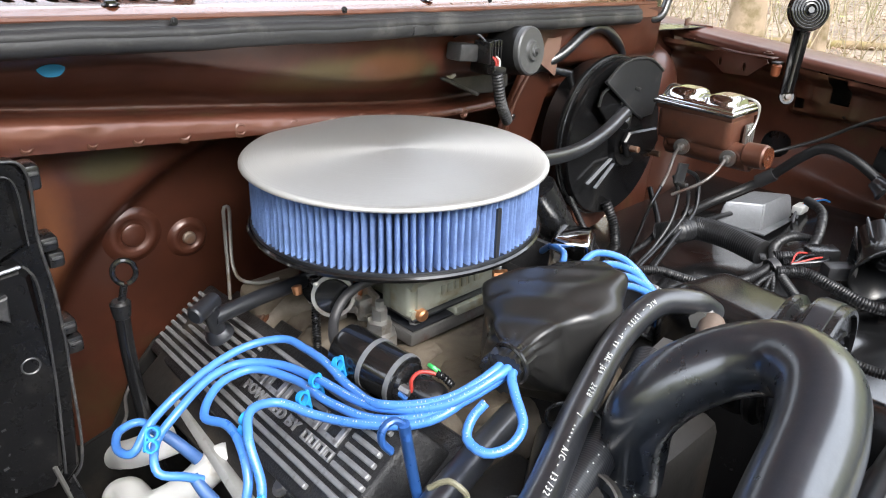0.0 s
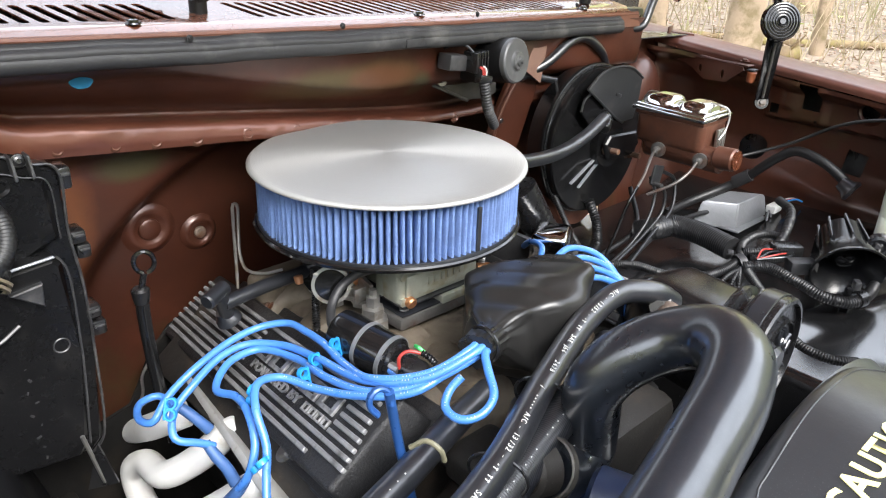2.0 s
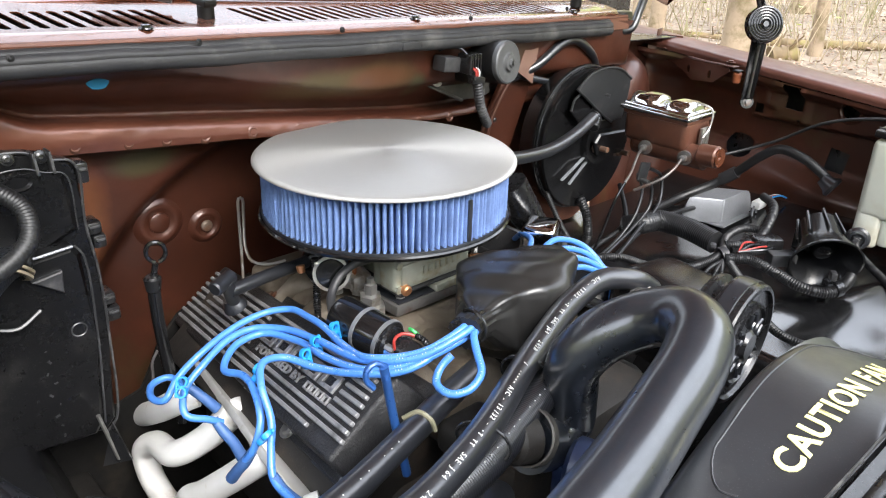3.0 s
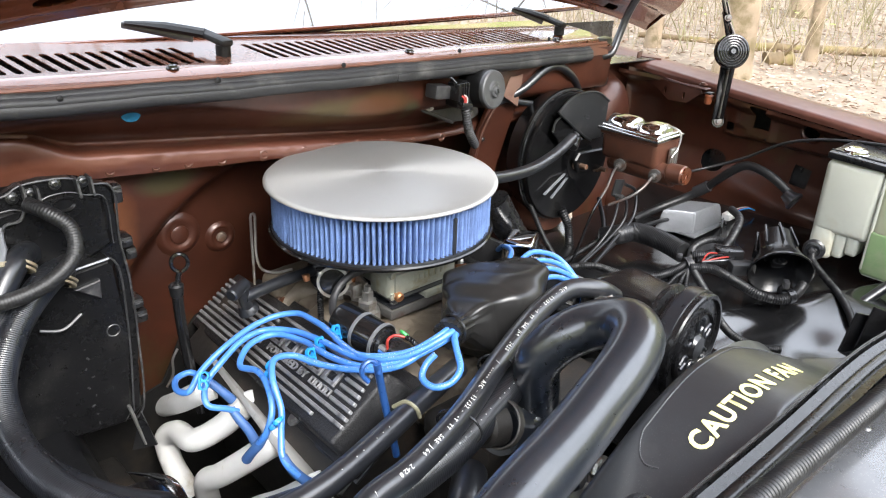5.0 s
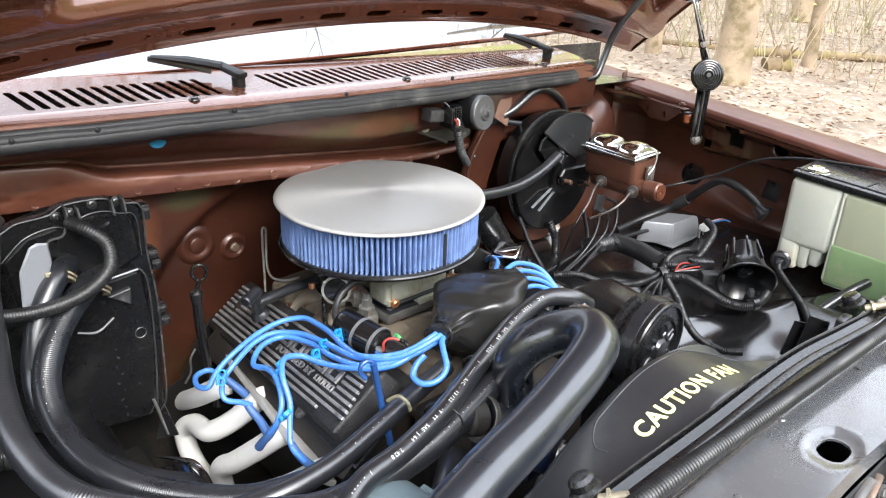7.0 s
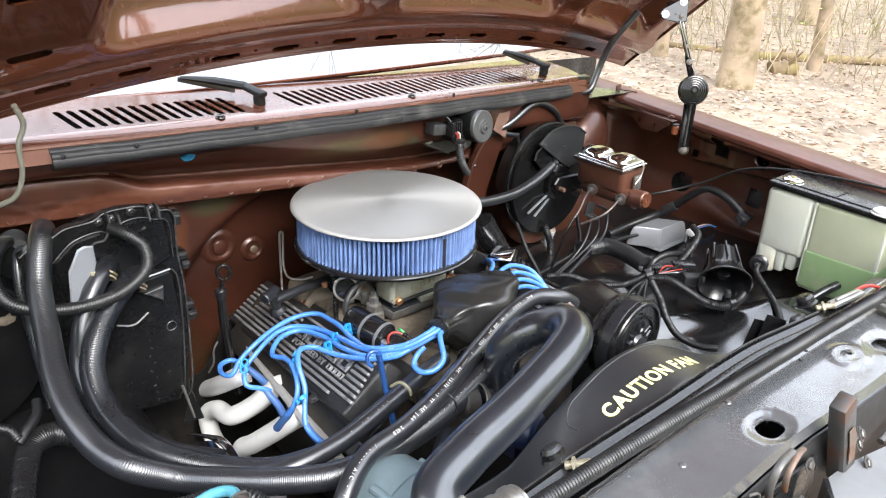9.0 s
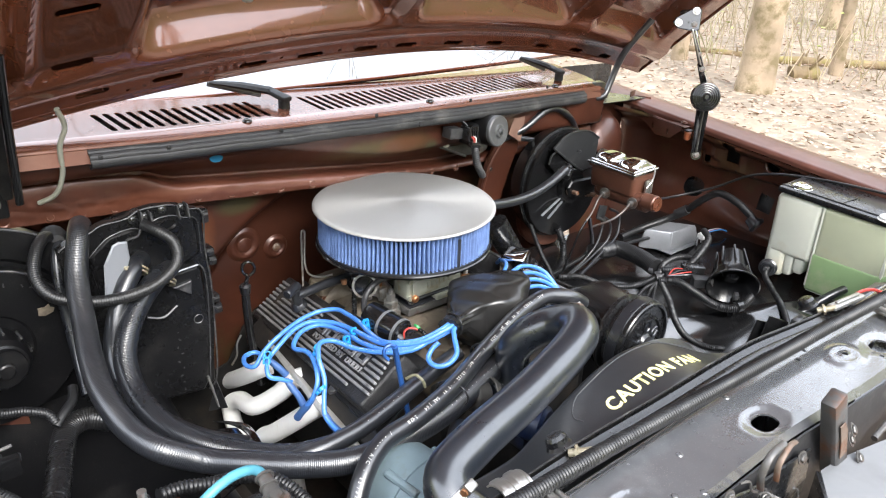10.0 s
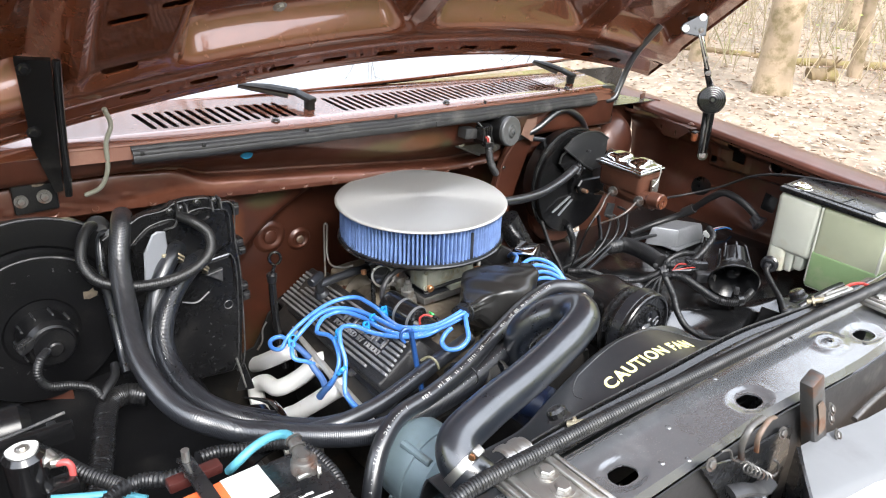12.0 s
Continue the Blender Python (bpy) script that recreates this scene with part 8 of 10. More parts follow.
def build_latch():
    k = thing("hood_latch", (0.48, -0.20, 1.0), "worn rusty hood latch with release lever and spring", "latch")
    bm = bmx()
    lo, hi = V((0.586, -0.202, 1.014)), V((0.528, -0.197, 1.142))
    m = basis(hi - lo, lo.lerp(hi, 0.5), up=(0, 1, 0))
    box(bm, (0.031, 0.022, (hi - lo).length), m, 0.004, 2, (0.9, 0.9))
    post = part("post", bm, POST, k, "chipped grey-black post with rust")
    bm = bmx()
    prism(bm, [(-0.010, -0.030), (0.006, -0.034), (0.008, 0.010), (0.002, 0.030), (-0.009, 0.032), (-0.007, 0.0)], 0.0012, Matrix.Translation((0, -0.0005, 0)) @ m @ Matrix.Translation((0, -0.0112, 0)) @ Matrix.Rotation(radians(90), 4, "X"))
    part("rust_scale", bm, RUSTY, post, "flaking rust on the post's face")
    bm = bmx()
    out = [(0.323, -0.186, 1.107), (0.394, -0.186, 1.084), (0.487, -0.186, 1.074), (0.538, -0.186, 1.068), (0.552, -0.186, 1.005), (0.559, -0.186, 0.922), (0.413, -0.186, 0.993)]
    prism(bm, [(p[0], p[2] - 0.012) for p in out], 0.003, Matrix.Translation((0, -0.184, 0)) @ Matrix.Rotation(radians(90), 4, "X"))
    part("plate", bm, BLACK_PAINT, k)
    bm = bmx()
    tube(bm, [(0.402, -0.192, 1.073), (0.39, -0.194, 1.103), (0.4, -0.194, 1.121), (0.433, -0.192, 1.121)], 0.0042, 10, 0.005, flat=0.5)
    part("hook", bm, DIRTY, k)
    bm = bmx()
    tube(bm, [(0.428, -0.196, 1.074), (0.421, -0.197, 1.101), (0.441, -0.195, 1.113), (0.47, -0.19, 1.103)], 0.0034, 10, 0.005, flat=0.6)
    part("lever", bm, RUSTY, k)
    bm = bmx()
    s0, s1 = V((0.398, -0.2, 1.069)), V((0.479, -0.2, 1.007))
    m = basis(s1 - s0, s0)
    L = (s1 - s0).length
    tube(bm, [m @ V((0.0062 * math.cos(j * 0.6), 0.0062 * math.sin(j * 0.6), L * j / 66)) for j in range(67)], 0.0014, 6, 0.004)
    part("coil_spring", bm, DIRTY, k)
    bm = bmx()
    tube(bm, [s1, (0.496, -0.2, 1.008), (0.494, -0.2, 1.023), (0.477, -0.2, 1.039)], 0.0019, 6, 0.003)
    part("spring_end", bm, DIRTY, k)
    bm = bmx()
    tube(bm, [(0.351, -0.19, 1.108), (0.361, -0.194, 1.108), (0.374, -0.194, 1.089), (0.396, -0.192, 1.072)], 0.0016, 6, 0.004)
    part("wire_loop", bm, DIRTY, k)
    for p in ((0.505, -0.19, 1.062), (0.338, -0.188, 1.095)):
        bolt_head("bolt", p, (-0.1, -1, 0.3), 0.0058, k, DIRTY)
    for p in ((0.592, -0.208, 1.072), (0.604, -0.206, 1.05), (0.60, -0.222, 1.034)):
        bolt_head("bolt", p, (0.2, -0.8, 0.5), 0.006, k, DIRTY)
    bm = bmx()
    tube(bm, [(0.366, -0.205, 1.051), (0.385, -0.212, 1.05), (0.428, -0.212, 1.027), (0.468, -0.205, 1.013)], 0.011, 12, 0.005, flat=0.45)
    part("release_tab", bm, RUBBER_GREY, k)

    g = thing("grille_panel", (0.6, -0.30, 0.7), "grey painted grille opening panel ahead of the support", "grille panel", kind="structure")
    bm = bmx()
    sheet(bm, lambda u, w: V((0.540 + 0.88 * u - 0.10 * w * (1 - u), -0.203 - 0.03 * smooth(0, 0.2, u) - 0.070 * w, 1.030 - 0.004 * w - 0.006 * smooth(0.9, 1.0, w))), 20, 14, 0.003)
    part("top_panel", bm, GREY_PAINT, g)
    bm = bmx()
    sheet(bm, lambda u, w: V((0.44 + 0.98 * u, -0.272 - 0.03 * smooth(0, 0.2, u) - 0.16 * w, 1.022 - 0.07 * w)), 10, 6, 0.003)
    part("outer_lip", bm, WHITE_PANEL, g, "white painted front lip")
    bm = bmx()
    sheet(bm, lambda u, w: V((-0.40 + 0.85 * u, -0.195 - 0.20 * w, 1.030 - 0.11 * w - 0.02 * smooth(0.75, 1.0, u))), 20, 14, 0.003)
    part("side_panel", bm, SUPPORT, g)
    bm = bmx()
    sheet(bm, lambda u, w: V((0.538 - 0.10 * u, -0.203 - 0.075 * u, 1.032 - 0.14 * w)), 6, 6, 0.004)
    part("end_flange", bm, BLACK_PAINT, g)
    # sheet added to hide the ground seen through the gap
    bm = bmx()
    sheet(bm, lambda u, w: V((-0.42 + 1.90 * u, -0.215 - 0.10 * w, 0.93 - 0.45 * w)), 8, 6, 0.003)
    part("gap_sheet", bm, BLACK_PAINT, g, "dark sheet added to close the gap below the latch")
    bm = bmx()
    tube(bm, [(0.68, -0.212, 1.018), (0.725, -0.212, 1.027), (0.838, -0.212, 1.03)], 0.0045, 10, 0.01)
    part("release_rod", bm, DIRTY, g)


build_latch()

# ---- hoses, looms and wires ----
def hose(name, pts, r, mat, label, category="hose", ribs=0.0, depth=0.0, n=18, group="", radii=None, step=0.006):
    bm = bmx()
    tube(bm, pts, r, n, step, ribs, depth, radii)
    line = curve(pts, 0.01)
    ob = part(name, bm, mat, None, limit=1.0)
    return tagged(ob, label, category, group), line


def clamp(parent_name, at, axis, r, label="bright steel worm-drive hose clamp"):
    t = thing(parent_name, at, label, "clamp", "hose clamps")
    bm = bmx()
    m = basis(axis, at)
    lathe(bm, [(r, -0.006), (r + 0.0016, -0.0055), (r + 0.0016, 0.0055), (r, 0.006)], m, 40)
    part("band", bm, STEEL, t)
    bm = bmx()
    box(bm, (0.016, 0.012, 0.012), m @ Matrix.Translation((0, r + 0.006, 0)), 0.002)
    part("screw_housing", bm, STEEL, t)
    bolt_head("screw", m @ V((0.008, r + 0.006, 0)), m.to_3x3() @ V((1, 0, 0)), 0.005, t, COPPER, washer=False)
    return t


def prints(parent, line, r, text, size, s0, side, mat=None, gap=1.0):
    """Small white characters along a hose, on its side towards the direction given."""
    fr = frames(line)
    s, k = 0.0, 0
    want = s0
    o = ORIGIN[parent.name]
    for i in range(1, len(line)):
        s += (line[i] - line[i - 1]).length
        if s < want or k >= len(text):
            continue
        c, _, _, z = fr[i]
        nrm = (V(side) - z * z.dot(V(side))).normalized()
        yv = nrm.cross(z)
        m = Matrix((z, yv, nrm)).transposed().to_4x4()
        m = Matrix.Translation(c + nrm * (r + 0.0004)) @ m
        ch = text[k]
        k += 1
        want += size * 0.72 * gap
        if ch == " ":
            continue
        if ch == "_":
            bm = bmx()
            box(bm, (size * 0.42, size * 0.16, 0.0005), m @ Matrix.Translation((0, size * 0.2, 0)))
            box(bm, (size * 0.12, size * 0.6, 0.0005), m)
            part("print_bar", bm, mat or WHITE, parent)
        elif ch == ".":
            bm = bmx()
            box(bm, (size * 0.18, size * 0.18, 0.0005), m)
            part("print_bar", bm, mat or WHITE, parent)
        else:
            letters("print", ch, size, m, mat or WHITE, parent, 0.0003)


# radiator hose over the shroud
RAD = [(0.180, -0.014, 1.010), (0.160, 0.006, 1.028), (0.150, 0.028, 1.041), (0.162, 0.048, 1.053), (0.216, 0.062, 1.064), (0.30, 0.076, 1.073), (0.36, 0.088, 1.080), (0.42, 0.100, 1.092), (0.460, 0.117, 1.097), (0.485, 0.146, 1.092), (0.485, 0.181, 1.075), (0.464, 0.210, 1.052), (0.450, 0.228, 1.020), (0.460, 0.236, 0.972), (0.466, 0.24, 0.935), (0.436, 0.236, 0.928), (0.393, 0.23, 0.948)]
ob, line = hose("radiator_hose", RAD, 0.0272, HOSE_RUBBER, "fat black moulded upper radiator hose", n=40)
prints(ob, curve(RAD, 0.003), 0.0272, ". .. ... . .. . ...", 0.007, 0.62, (1, 0.1, 0.0))
clamp("hose_clamp", (0.1520, 0.023, 1.0385), (-0.25, 0.83, 0.5), 0.0279)
rn = thing("radiator_neck", (0.10, -0.02, 0.9), "black radiator inlet neck", "radiator")
bm = bmx()
rod(bm, (0.222, -0.050, 0.975), (0.172, -0.006, 1.017), 0.0262, n=28)
box(bm, (0.62, 0.05, 0.10), Matrix.Translation((0.40, -0.045, 0.94)), 0.012, 3)
part("tank", bm, BLACK_METAL, rn)

AC1 = [(0.700, 0.300, 0.985), (0.672, 0.305, 1.004), (0.625, 0.322, 1.014), (0.560, 0.318, 1.008), (0.446, 0.280, 1.0), (0.327, 0.229, 1.0), (0.238, 0.202, 1.0), (0.176, 0.194, 0.995), (0.130, 0.172, 0.975), (0.098, 0.146, 0.93), (0.085, 0.130, 0.85), (0.09, 0.125, 0.76)]
ac1, line = hose("refrigerant_hose", AC1, 0.0135, RUBBER, "black refrigerant hose with white printed markings", n=22, group="refrigerant hoses")
prints(ac1, curve(AC1, 0.0016), 0.0135, " A/C - 13/32 - ._ __  SAE J64   2428     /  ..... A/C - 13/32 - ._ __  SAE J64   2428     / ..... A/C - 13/32 - .. _ SAE J64   2428    / ..... A/C - 13/32 - ._", 0.0070, 0.10, (-0.45, -0.5, 0.75), gap=0.98)
AC2 = [(0.566, 0.291, 0.985), (0.505, 0.271, 0.98), (0.403, 0.244, 0.975), (0.311, 0.22, 0.97), (0.226, 0.214, 0.965), (0.152, 0.223, 0.96), (0.091, 0.264, 0.955), (0.043, 0.312, 0.95), (0.001, 0.36, 0.945), (-0.045, 0.385, 0.97), (-0.066, 0.44, 0.978), (-0.075, 0.5, 0.998), (-0.069, 0.57, 1.015), (-0.055, 0.64, 1.04), (-0.039, 0.71, 1.085), (-0.015, 0.76, 1.134), (0, 0.8, 1.136)]
ac2, line = hose("refrigerant_hose", AC2, 0.0175, RUBBER, "thick black refrigerant hose sweeping to the firewall", n=24, group="refrigerant hoses", ribs=0.0026, depth=0.0004)
prints(ac2, line, 0.0175, ". .... ... ... ...", 0.0065, 0.12, (-0.45, -0.5, 0.75))
ac3, line = hose("heater_hose", [(0.103, 0.745, 1.041), (0.077, 0.71, 1.046), (0.042, 0.685, 1.028), (0.012, 0.655, 1.006), (-0.011, 0.62, 0.975), (-0.017, 0.57, 0.945), (-0.008, 0.5, 0.928), (0.016, 0.44, 0.919), (0.06, 0.39, 0.909), (0.12, 0.335, 0.908), (0.187, 0.31, 0.912)], 0.0180, RUBBER_DULL, "black heater hose sweeping from the evaporator case", n=22, group="heater hoses", ribs=0.0026, depth=0.0004)
prints(ac3, line, 0.018, ".. . ... ..", 0.006, 0.12, (-0.3, -0.8, 0.4))
ac4, line = hose("heater_hose", [(0.072, 0.745, 1.074), (0.053, 0.718, 1.078), (0.03, 0.7, 1.059), (0.001, 0.68, 1.014), (-0.016, 0.66, 0.962), (-0.017, 0.61, 0.925), (0.008, 0.55, 0.892), (0.047, 0.48, 0.881), (0.094, 0.42, 0.882)], 0.0155, RUBBER_DULL, "black heater hose from the evaporator case", n=22, group="heater hoses")
prints(ac4, line, 0.0135, "..", 0.007, 0.07, (-0.3, -0.8, 0.4))
ac5, line = hose("heater_hose", [(0.438, 0.345, 0.955), (0.372, 0.328, 0.955), (0.286, 0.302, 0.955), (0.191, 0.282, 0.95), (0.113, 0.287, 0.945), (0.056, 0.322, 0.93)], 0.0135, RUBBER, "black heater hose beside the valve cover", n=20, group="heater hoses")
prints(ac5, line, 0.0135, "... .. .", 0.006, 0.15, (-0.45, -0.5, 0.75))
for t0 in (0.33, 0.47):
    line = curve(AC1, 0.01)
    p = line[int(t0 * len(line))]
    q = line[int(t0 * len(line)) + 1]
    ob = solo("cable_tie", tube(bmx(), [p + V((0, 0, -0.012)) + (basis(q - p).to_3x3() @ V((0.026 * math.cos(a), 0.019 * math.sin(a), 0))) for a in [k * math.pi / 9 for k in range(19)]], 0.0016, 6, 0.004), PLASTIC, "black cable tie round two hoses", "cable tie", "cable ties")

# evaporator area
hose("wiring_loom", [(-0.045, 0.81, 1.121), (-0.059, 0.79, 1.131), (-0.078, 0.765, 1.121), (-0.091, 0.735, 1.094), (-0.081, 0.71, 1.07), (-0.038, 0.685, 1.055), (0.018, 0.668, 1.054), (0.072, 0.664, 1.066), (0.106, 0.672, 1.09), (0.111, 0.69, 1.116), (0.094, 0.71, 1.134), (0.08, 0.735, 1.14)], 0.0098, LOOM, "black corrugated loom looping across the heater hoses", "wiring loom", 0.0036, 0.0006, 14, "wiring looms")
gr = thing("firewall_grommet", (-0.043, 0.82, 1.117), "black rubber firewall grommet", "grommet")
bm = bmx()
lathe(bm, [(0, 0.03), (0.012, 0.03), (0.018, 0.018), (0.022, 0.012), (0.022, 0), (0, 0)], basis((0.0, -1, 0.1), (-0.04, 0.825, 1.114)), 24)
part("grommet", bm, RUBBER_GREY, gr)
hose("vacuum_hose", [(-0.028, 0.81, 1.119), (-0.044, 0.79, 1.103), (-0.054, 0.77, 1.059), (-0.055, 0.75, 0.994), (-0.057, 0.72, 0.928), (-0.062, 0.68, 0.893)], 0.0085, RUBBER_DULL, "thin black hose behind the refrigerant hoses", n=12)
hose("wiring_loom", [(-0.179, 0.66, 0.991), (-0.195, 0.64, 0.989), (-0.203, 0.63, 0.971), (-0.192, 0.63, 0.947), (-0.157, 0.63, 0.934), (-0.131, 0.62, 0.923), (-0.124, 0.61, 0.91)], 0.0075, LOOM, "grey-black corrugated blower loom", "wiring loom", 0.0040, 0.0009, 12, "wiring looms")
hose("wiring_loom", [(-0.084, 0.66, 0.93), (-0.091, 0.64, 0.921), (-0.112, 0.62, 0.913), (-0.125, 0.61, 0.904)], 0.0075, LOOM, "short black loom branch", "wiring loom", 0, 0, 12, "wiring looms")
hose("drain_duct", [(-0.047, 0.626, 0.87), (-0.076, 0.644, 0.875), (-0.105, 0.636, 0.875), (-0.129, 0.59, 0.87), (-0.151, 0.528, 0.865), (-0.178, 0.462, 0.86), (-0.204, 0.41, 0.85)], 0.0185, PLASTIC, "grey-black ribbed flexible duct", "duct", 0.0048, 0.0011, 20)
hose("wiring_loom", [(-0.247, 0.436, 0.98), (-0.227, 0.413, 0.97), (-0.204, 0.368, 0.965), (-0.177, 0.33, 0.96), (-0.157, 0.293, 0.96)], 0.0105, LOOM, "glossy black corrugated loom by the relay", "wiring loom", 0.0052, 0.002, 14, "wiring looms")
hose("wiring_loom", [(-0.215, 0.249, 1), (-0.189, 0.256, 1.01), (-0.163, 0.252, 1.015), (-0.139, 0.232, 1.02), (-0.116, 0.228, 1.02)], 0.0105, LOOM, "black corrugated loom over the battery edge", "wiring loom", 0.0055, 0.0022, 16, "wiring looms")
hose("wiring_loom", [(-0.088, 0.269, 1), (-0.06, 0.272, 0.995), (-0.027, 0.269, 0.985), (0.014, 0.268, 0.975), (0.045, 0.247, 0.97), (0.062, 0.206, 0.96), (0.063, 0.165, 0.95), (0.056, 0.132, 0.93)], 0.0095, LOOM, "black corrugated loom behind the battery", "wiring loom", 0.0055, 0.002, 14, "wiring looms")
hose("battery_cable", [(-0.012, 0.146, 1.075), (-0.012, 0.167, 1.070), (-0.025, 0.182, 1.062), (-0.045, 0.188, 1.052), (-0.068, 0.187, 1.040), (-0.073, 0.202, 1.020)], 0.0058, CYAN, "bright cyan battery cable", "cable", n=14)
hose("battery_cable", [(-0.254, 0.313, 0.99), (-0.22, 0.3, 0.985), (-0.186, 0.28, 0.985), (-0.159, 0.257, 0.98)], 0.0055, CYAN, "bright cyan cable at the relay", "cable", n=12)
hose("bonding_cable", [(-0.017, 0.74, 1.345), (-0.008, 0.75, 1.314), (-0.018, 0.755, 1.286), (-0.02, 0.765, 1.236), (-0.032, 0.78, 1.202), (-0.053, 0.8, 1.186)], 0.0040, CABLE_GREY, "frayed grey-green cable hanging from the hood", "cable", n=10)

# firewall side of the engine
dip = thing("dipstick", (0.26, 0.72, 0.75), "black transmission dipstick with a wire ring", "dipstick", "dipsticks")
rc = V((0.25, 0.72, 1.016))
bm = bmx()
tube(bm, [rc + V((0.0105 * math.cos(a), -0.004 * math.cos(a), 0.0135 * math.sin(a))) for a in [radians(-80 + 20 * k) for k in range(18)]], 0.003, 8, 0.004)
part("ring", bm, BLACK_METAL, dip)
bm = bmx()
c1 = V((0.241, 0.72, 0.976))
rod(bm, rc - V((0.002, 0, 0.014)), c1, 0.004, n=10)
rod(bm, c1 + V((0, 0, 0.010)), c1 - V((0, 0, 0.012)), 0.011, 0.009, 14, 0.003)
part("cap", bm, PLASTIC, dip)
bm = bmx()
tube(bm, [c1, (0.241, 0.72, 0.927), (0.244, 0.715, 0.849), (0.248, 0.7, 0.773)], 0.008, 12, 0.01)
part("tube", bm, BLACK_METAL, dip)
cl = thing("bent_wire", (0.40, 0.78, 0.90), "bent grey steel wire rising by the firewall", "wire")
bm = bmx()
tube(bm, [(0.378, 0.75, 0.927), (0.384, 0.76, 0.96), (0.39, 0.77, 1.015), (0.392, 0.77, 1.038), (0.397, 0.77, 1.037), (0.397, 0.77, 1.013), (0.391, 0.76, 0.965), (0.394, 0.75, 0.949), (0.414, 0.74, 0.942), (0.436, 0.73, 0.945)], 0.0022, 8, 0.006)
part("wire", bm, STEEL, cl)
pc = thing("breather_elbow", (0.318, 0.668, 0.93), "black rubber breather elbow and hose on the valve cover", "breather hose")
g0 = V((0.322, 0.668, 0.938))
bm = bmx()
lathe(bm, [(0, 0.014), (0.010, 0.014), (0.012, 0.008), (0.015, 0.004), (0.016, -0.002), (0, -0.002)], Matrix.Translation(g0) @ Matrix.Rotation(radians(-25), 4, "Y"), 24)
part("grommet", bm, RUBBER, pc)
bm = bmx()
e1 = V((0.305, 0.651, 0.985))
tube(bm, [g0, g0.lerp(e1, 0.6), e1], 0.009, 14, 0.006)
rod(bm, e1 + V((-0.020, -0.008, -0.002)), e1 + V((0.012, 0.008, 0.002)), 0.0095, n=14, bevel=0.002)
part("elbow", bm, RUBBER, pc)
bm = bmx()
e2, e3 = V((0.311, 0.655, 0.968)), V((0.439, 0.67, 0.968))
tube(bm, [e2, e2.lerp(e3, 0.5) + V((0, 0, 0.001)), e3, e3 + V((0.03, 0.0, 0.012))], 0.0088, 14, 0.008)
part("hose", bm, RUBBER, pc)
hose("vacuum_hose", [(0.379, 0.523, 0.955), (0.385, 0.542, 0.965), (0.399, 0.561, 0.975), (0.416, 0.567, 0.99), (0.44, 0.567, 1), (0.457, 0.558, 1.005)], 0.0055, RUBBER_GREY, "soft grey-black vacuum hose by the carburetor", n=12)
hose("spring_loom", [(0.427, 0.639, 0.985), (0.426, 0.637, 0.95), (0.408, 0.609, 0.925), (0.403, 0.601, 0.91)], 0.0055, PLASTIC, "tight black ribbed conduit", "conduit", 0.0032, 0.0018, 12)
hose("vacuum_hose", [(1.037, 0.655, 1.077), (0.971, 0.64, 1.062), (0.891, 0.625, 1.053), (0.806, 0.61, 1.059), (0.743, 0.605, 1.069), (0.704, 0.62, 1.076)], 0.0105, RUBBER, "thick grey-black vacuum hose from the booster", n=18)
bl = thing("dipstick", (0.30, 0.33, 0.90), "blue anodised engine oil dipstick", "dipstick", "dipsticks")
d0 = V((0.285, 0.325, 1.03))
bm = bmx()
tube(bm, [d0 + V((-0.004, 0.0, -0.016)), d0 + V((-0.010, 0.003, -0.006)), d0 + V((-0.008, 0.004, 0.003)), d0 + V((0.0, 0.003, 0.007)), d0 + V((0.007, 0.0, 0.002)), d0 + V((0.008, -0.003, -0.010))], 0.0042, 10, 0.003, flat=0.7)
part("handle", bm, DIP_BLUE, bl)
bm = bmx()
tube(bm, [d0 + V((0.006, -0.002, 0.004)), (0.308, 0.329, 0.965), (0.31, 0.319, 0.93), (0.315, 0.317, 0.9)], 0.0045, 12, 0.006)
part("tube", bm, DIP_BLUE, bl)

# ignition wires
GROUP = "blue spark plug wires"


def plug_wire(pts, label, boot=None):
    ob, line = hose("spark_plug_wire", pts, 0.0042, BLUE_WIRE, label, "spark plug wire", n=12, group=GROUP, step=0.005)
    prints(ob, curve(pts, 0.003), 0.0042, ".... ._. __ .... ___ ....  __ ..... __ ... ____ ... __ ..... __", 0.0026, 0.03, (-0.35, -0.35, 0.87), gap=1.7)
    if boot:
        bm = bmx()
        tube(bm, boot, 0.0085, 14, 0.005, radii=[0.0050, 0.0062, 0.0062, 0.0068])
        part("plug_boot", bm, BLUE_BOOT, ob, "dusty blue spark plug boot")
    return ob


NECK = V((0.415, 0.343, 1.016))
plug_wire([NECK + V((0.012, 0.006, 0.004)), NECK + V((-0.004, 0, 0.003)), (0.369, 0.358, 1), (0.335, 0.403, 0.985), (0.341, 0.454, 0.972), (0.351, 0.509, 0.968), (0.355, 0.551, 0.962), (0.354, 0.585, 0.957), (0.332, 0.605, 0.952), (0.295, 0.608, 0.947), (0.239, 0.596, 0.935), (0.207, 0.594, 0.915), (0.188, 0.586, 0.9), (0.182, 0.612, 0.89), (0.197, 0.646, 0.885), (0.217, 0.647, 0.885), (0.227, 0.624, 0.88)],
          "blue spark plug wire arching over the valve cover", [(0.221, 0.635, 0.883), (0.234, 0.625, 0.872), (0.244, 0.611, 0.86), (0.254, 0.603, 0.845)])
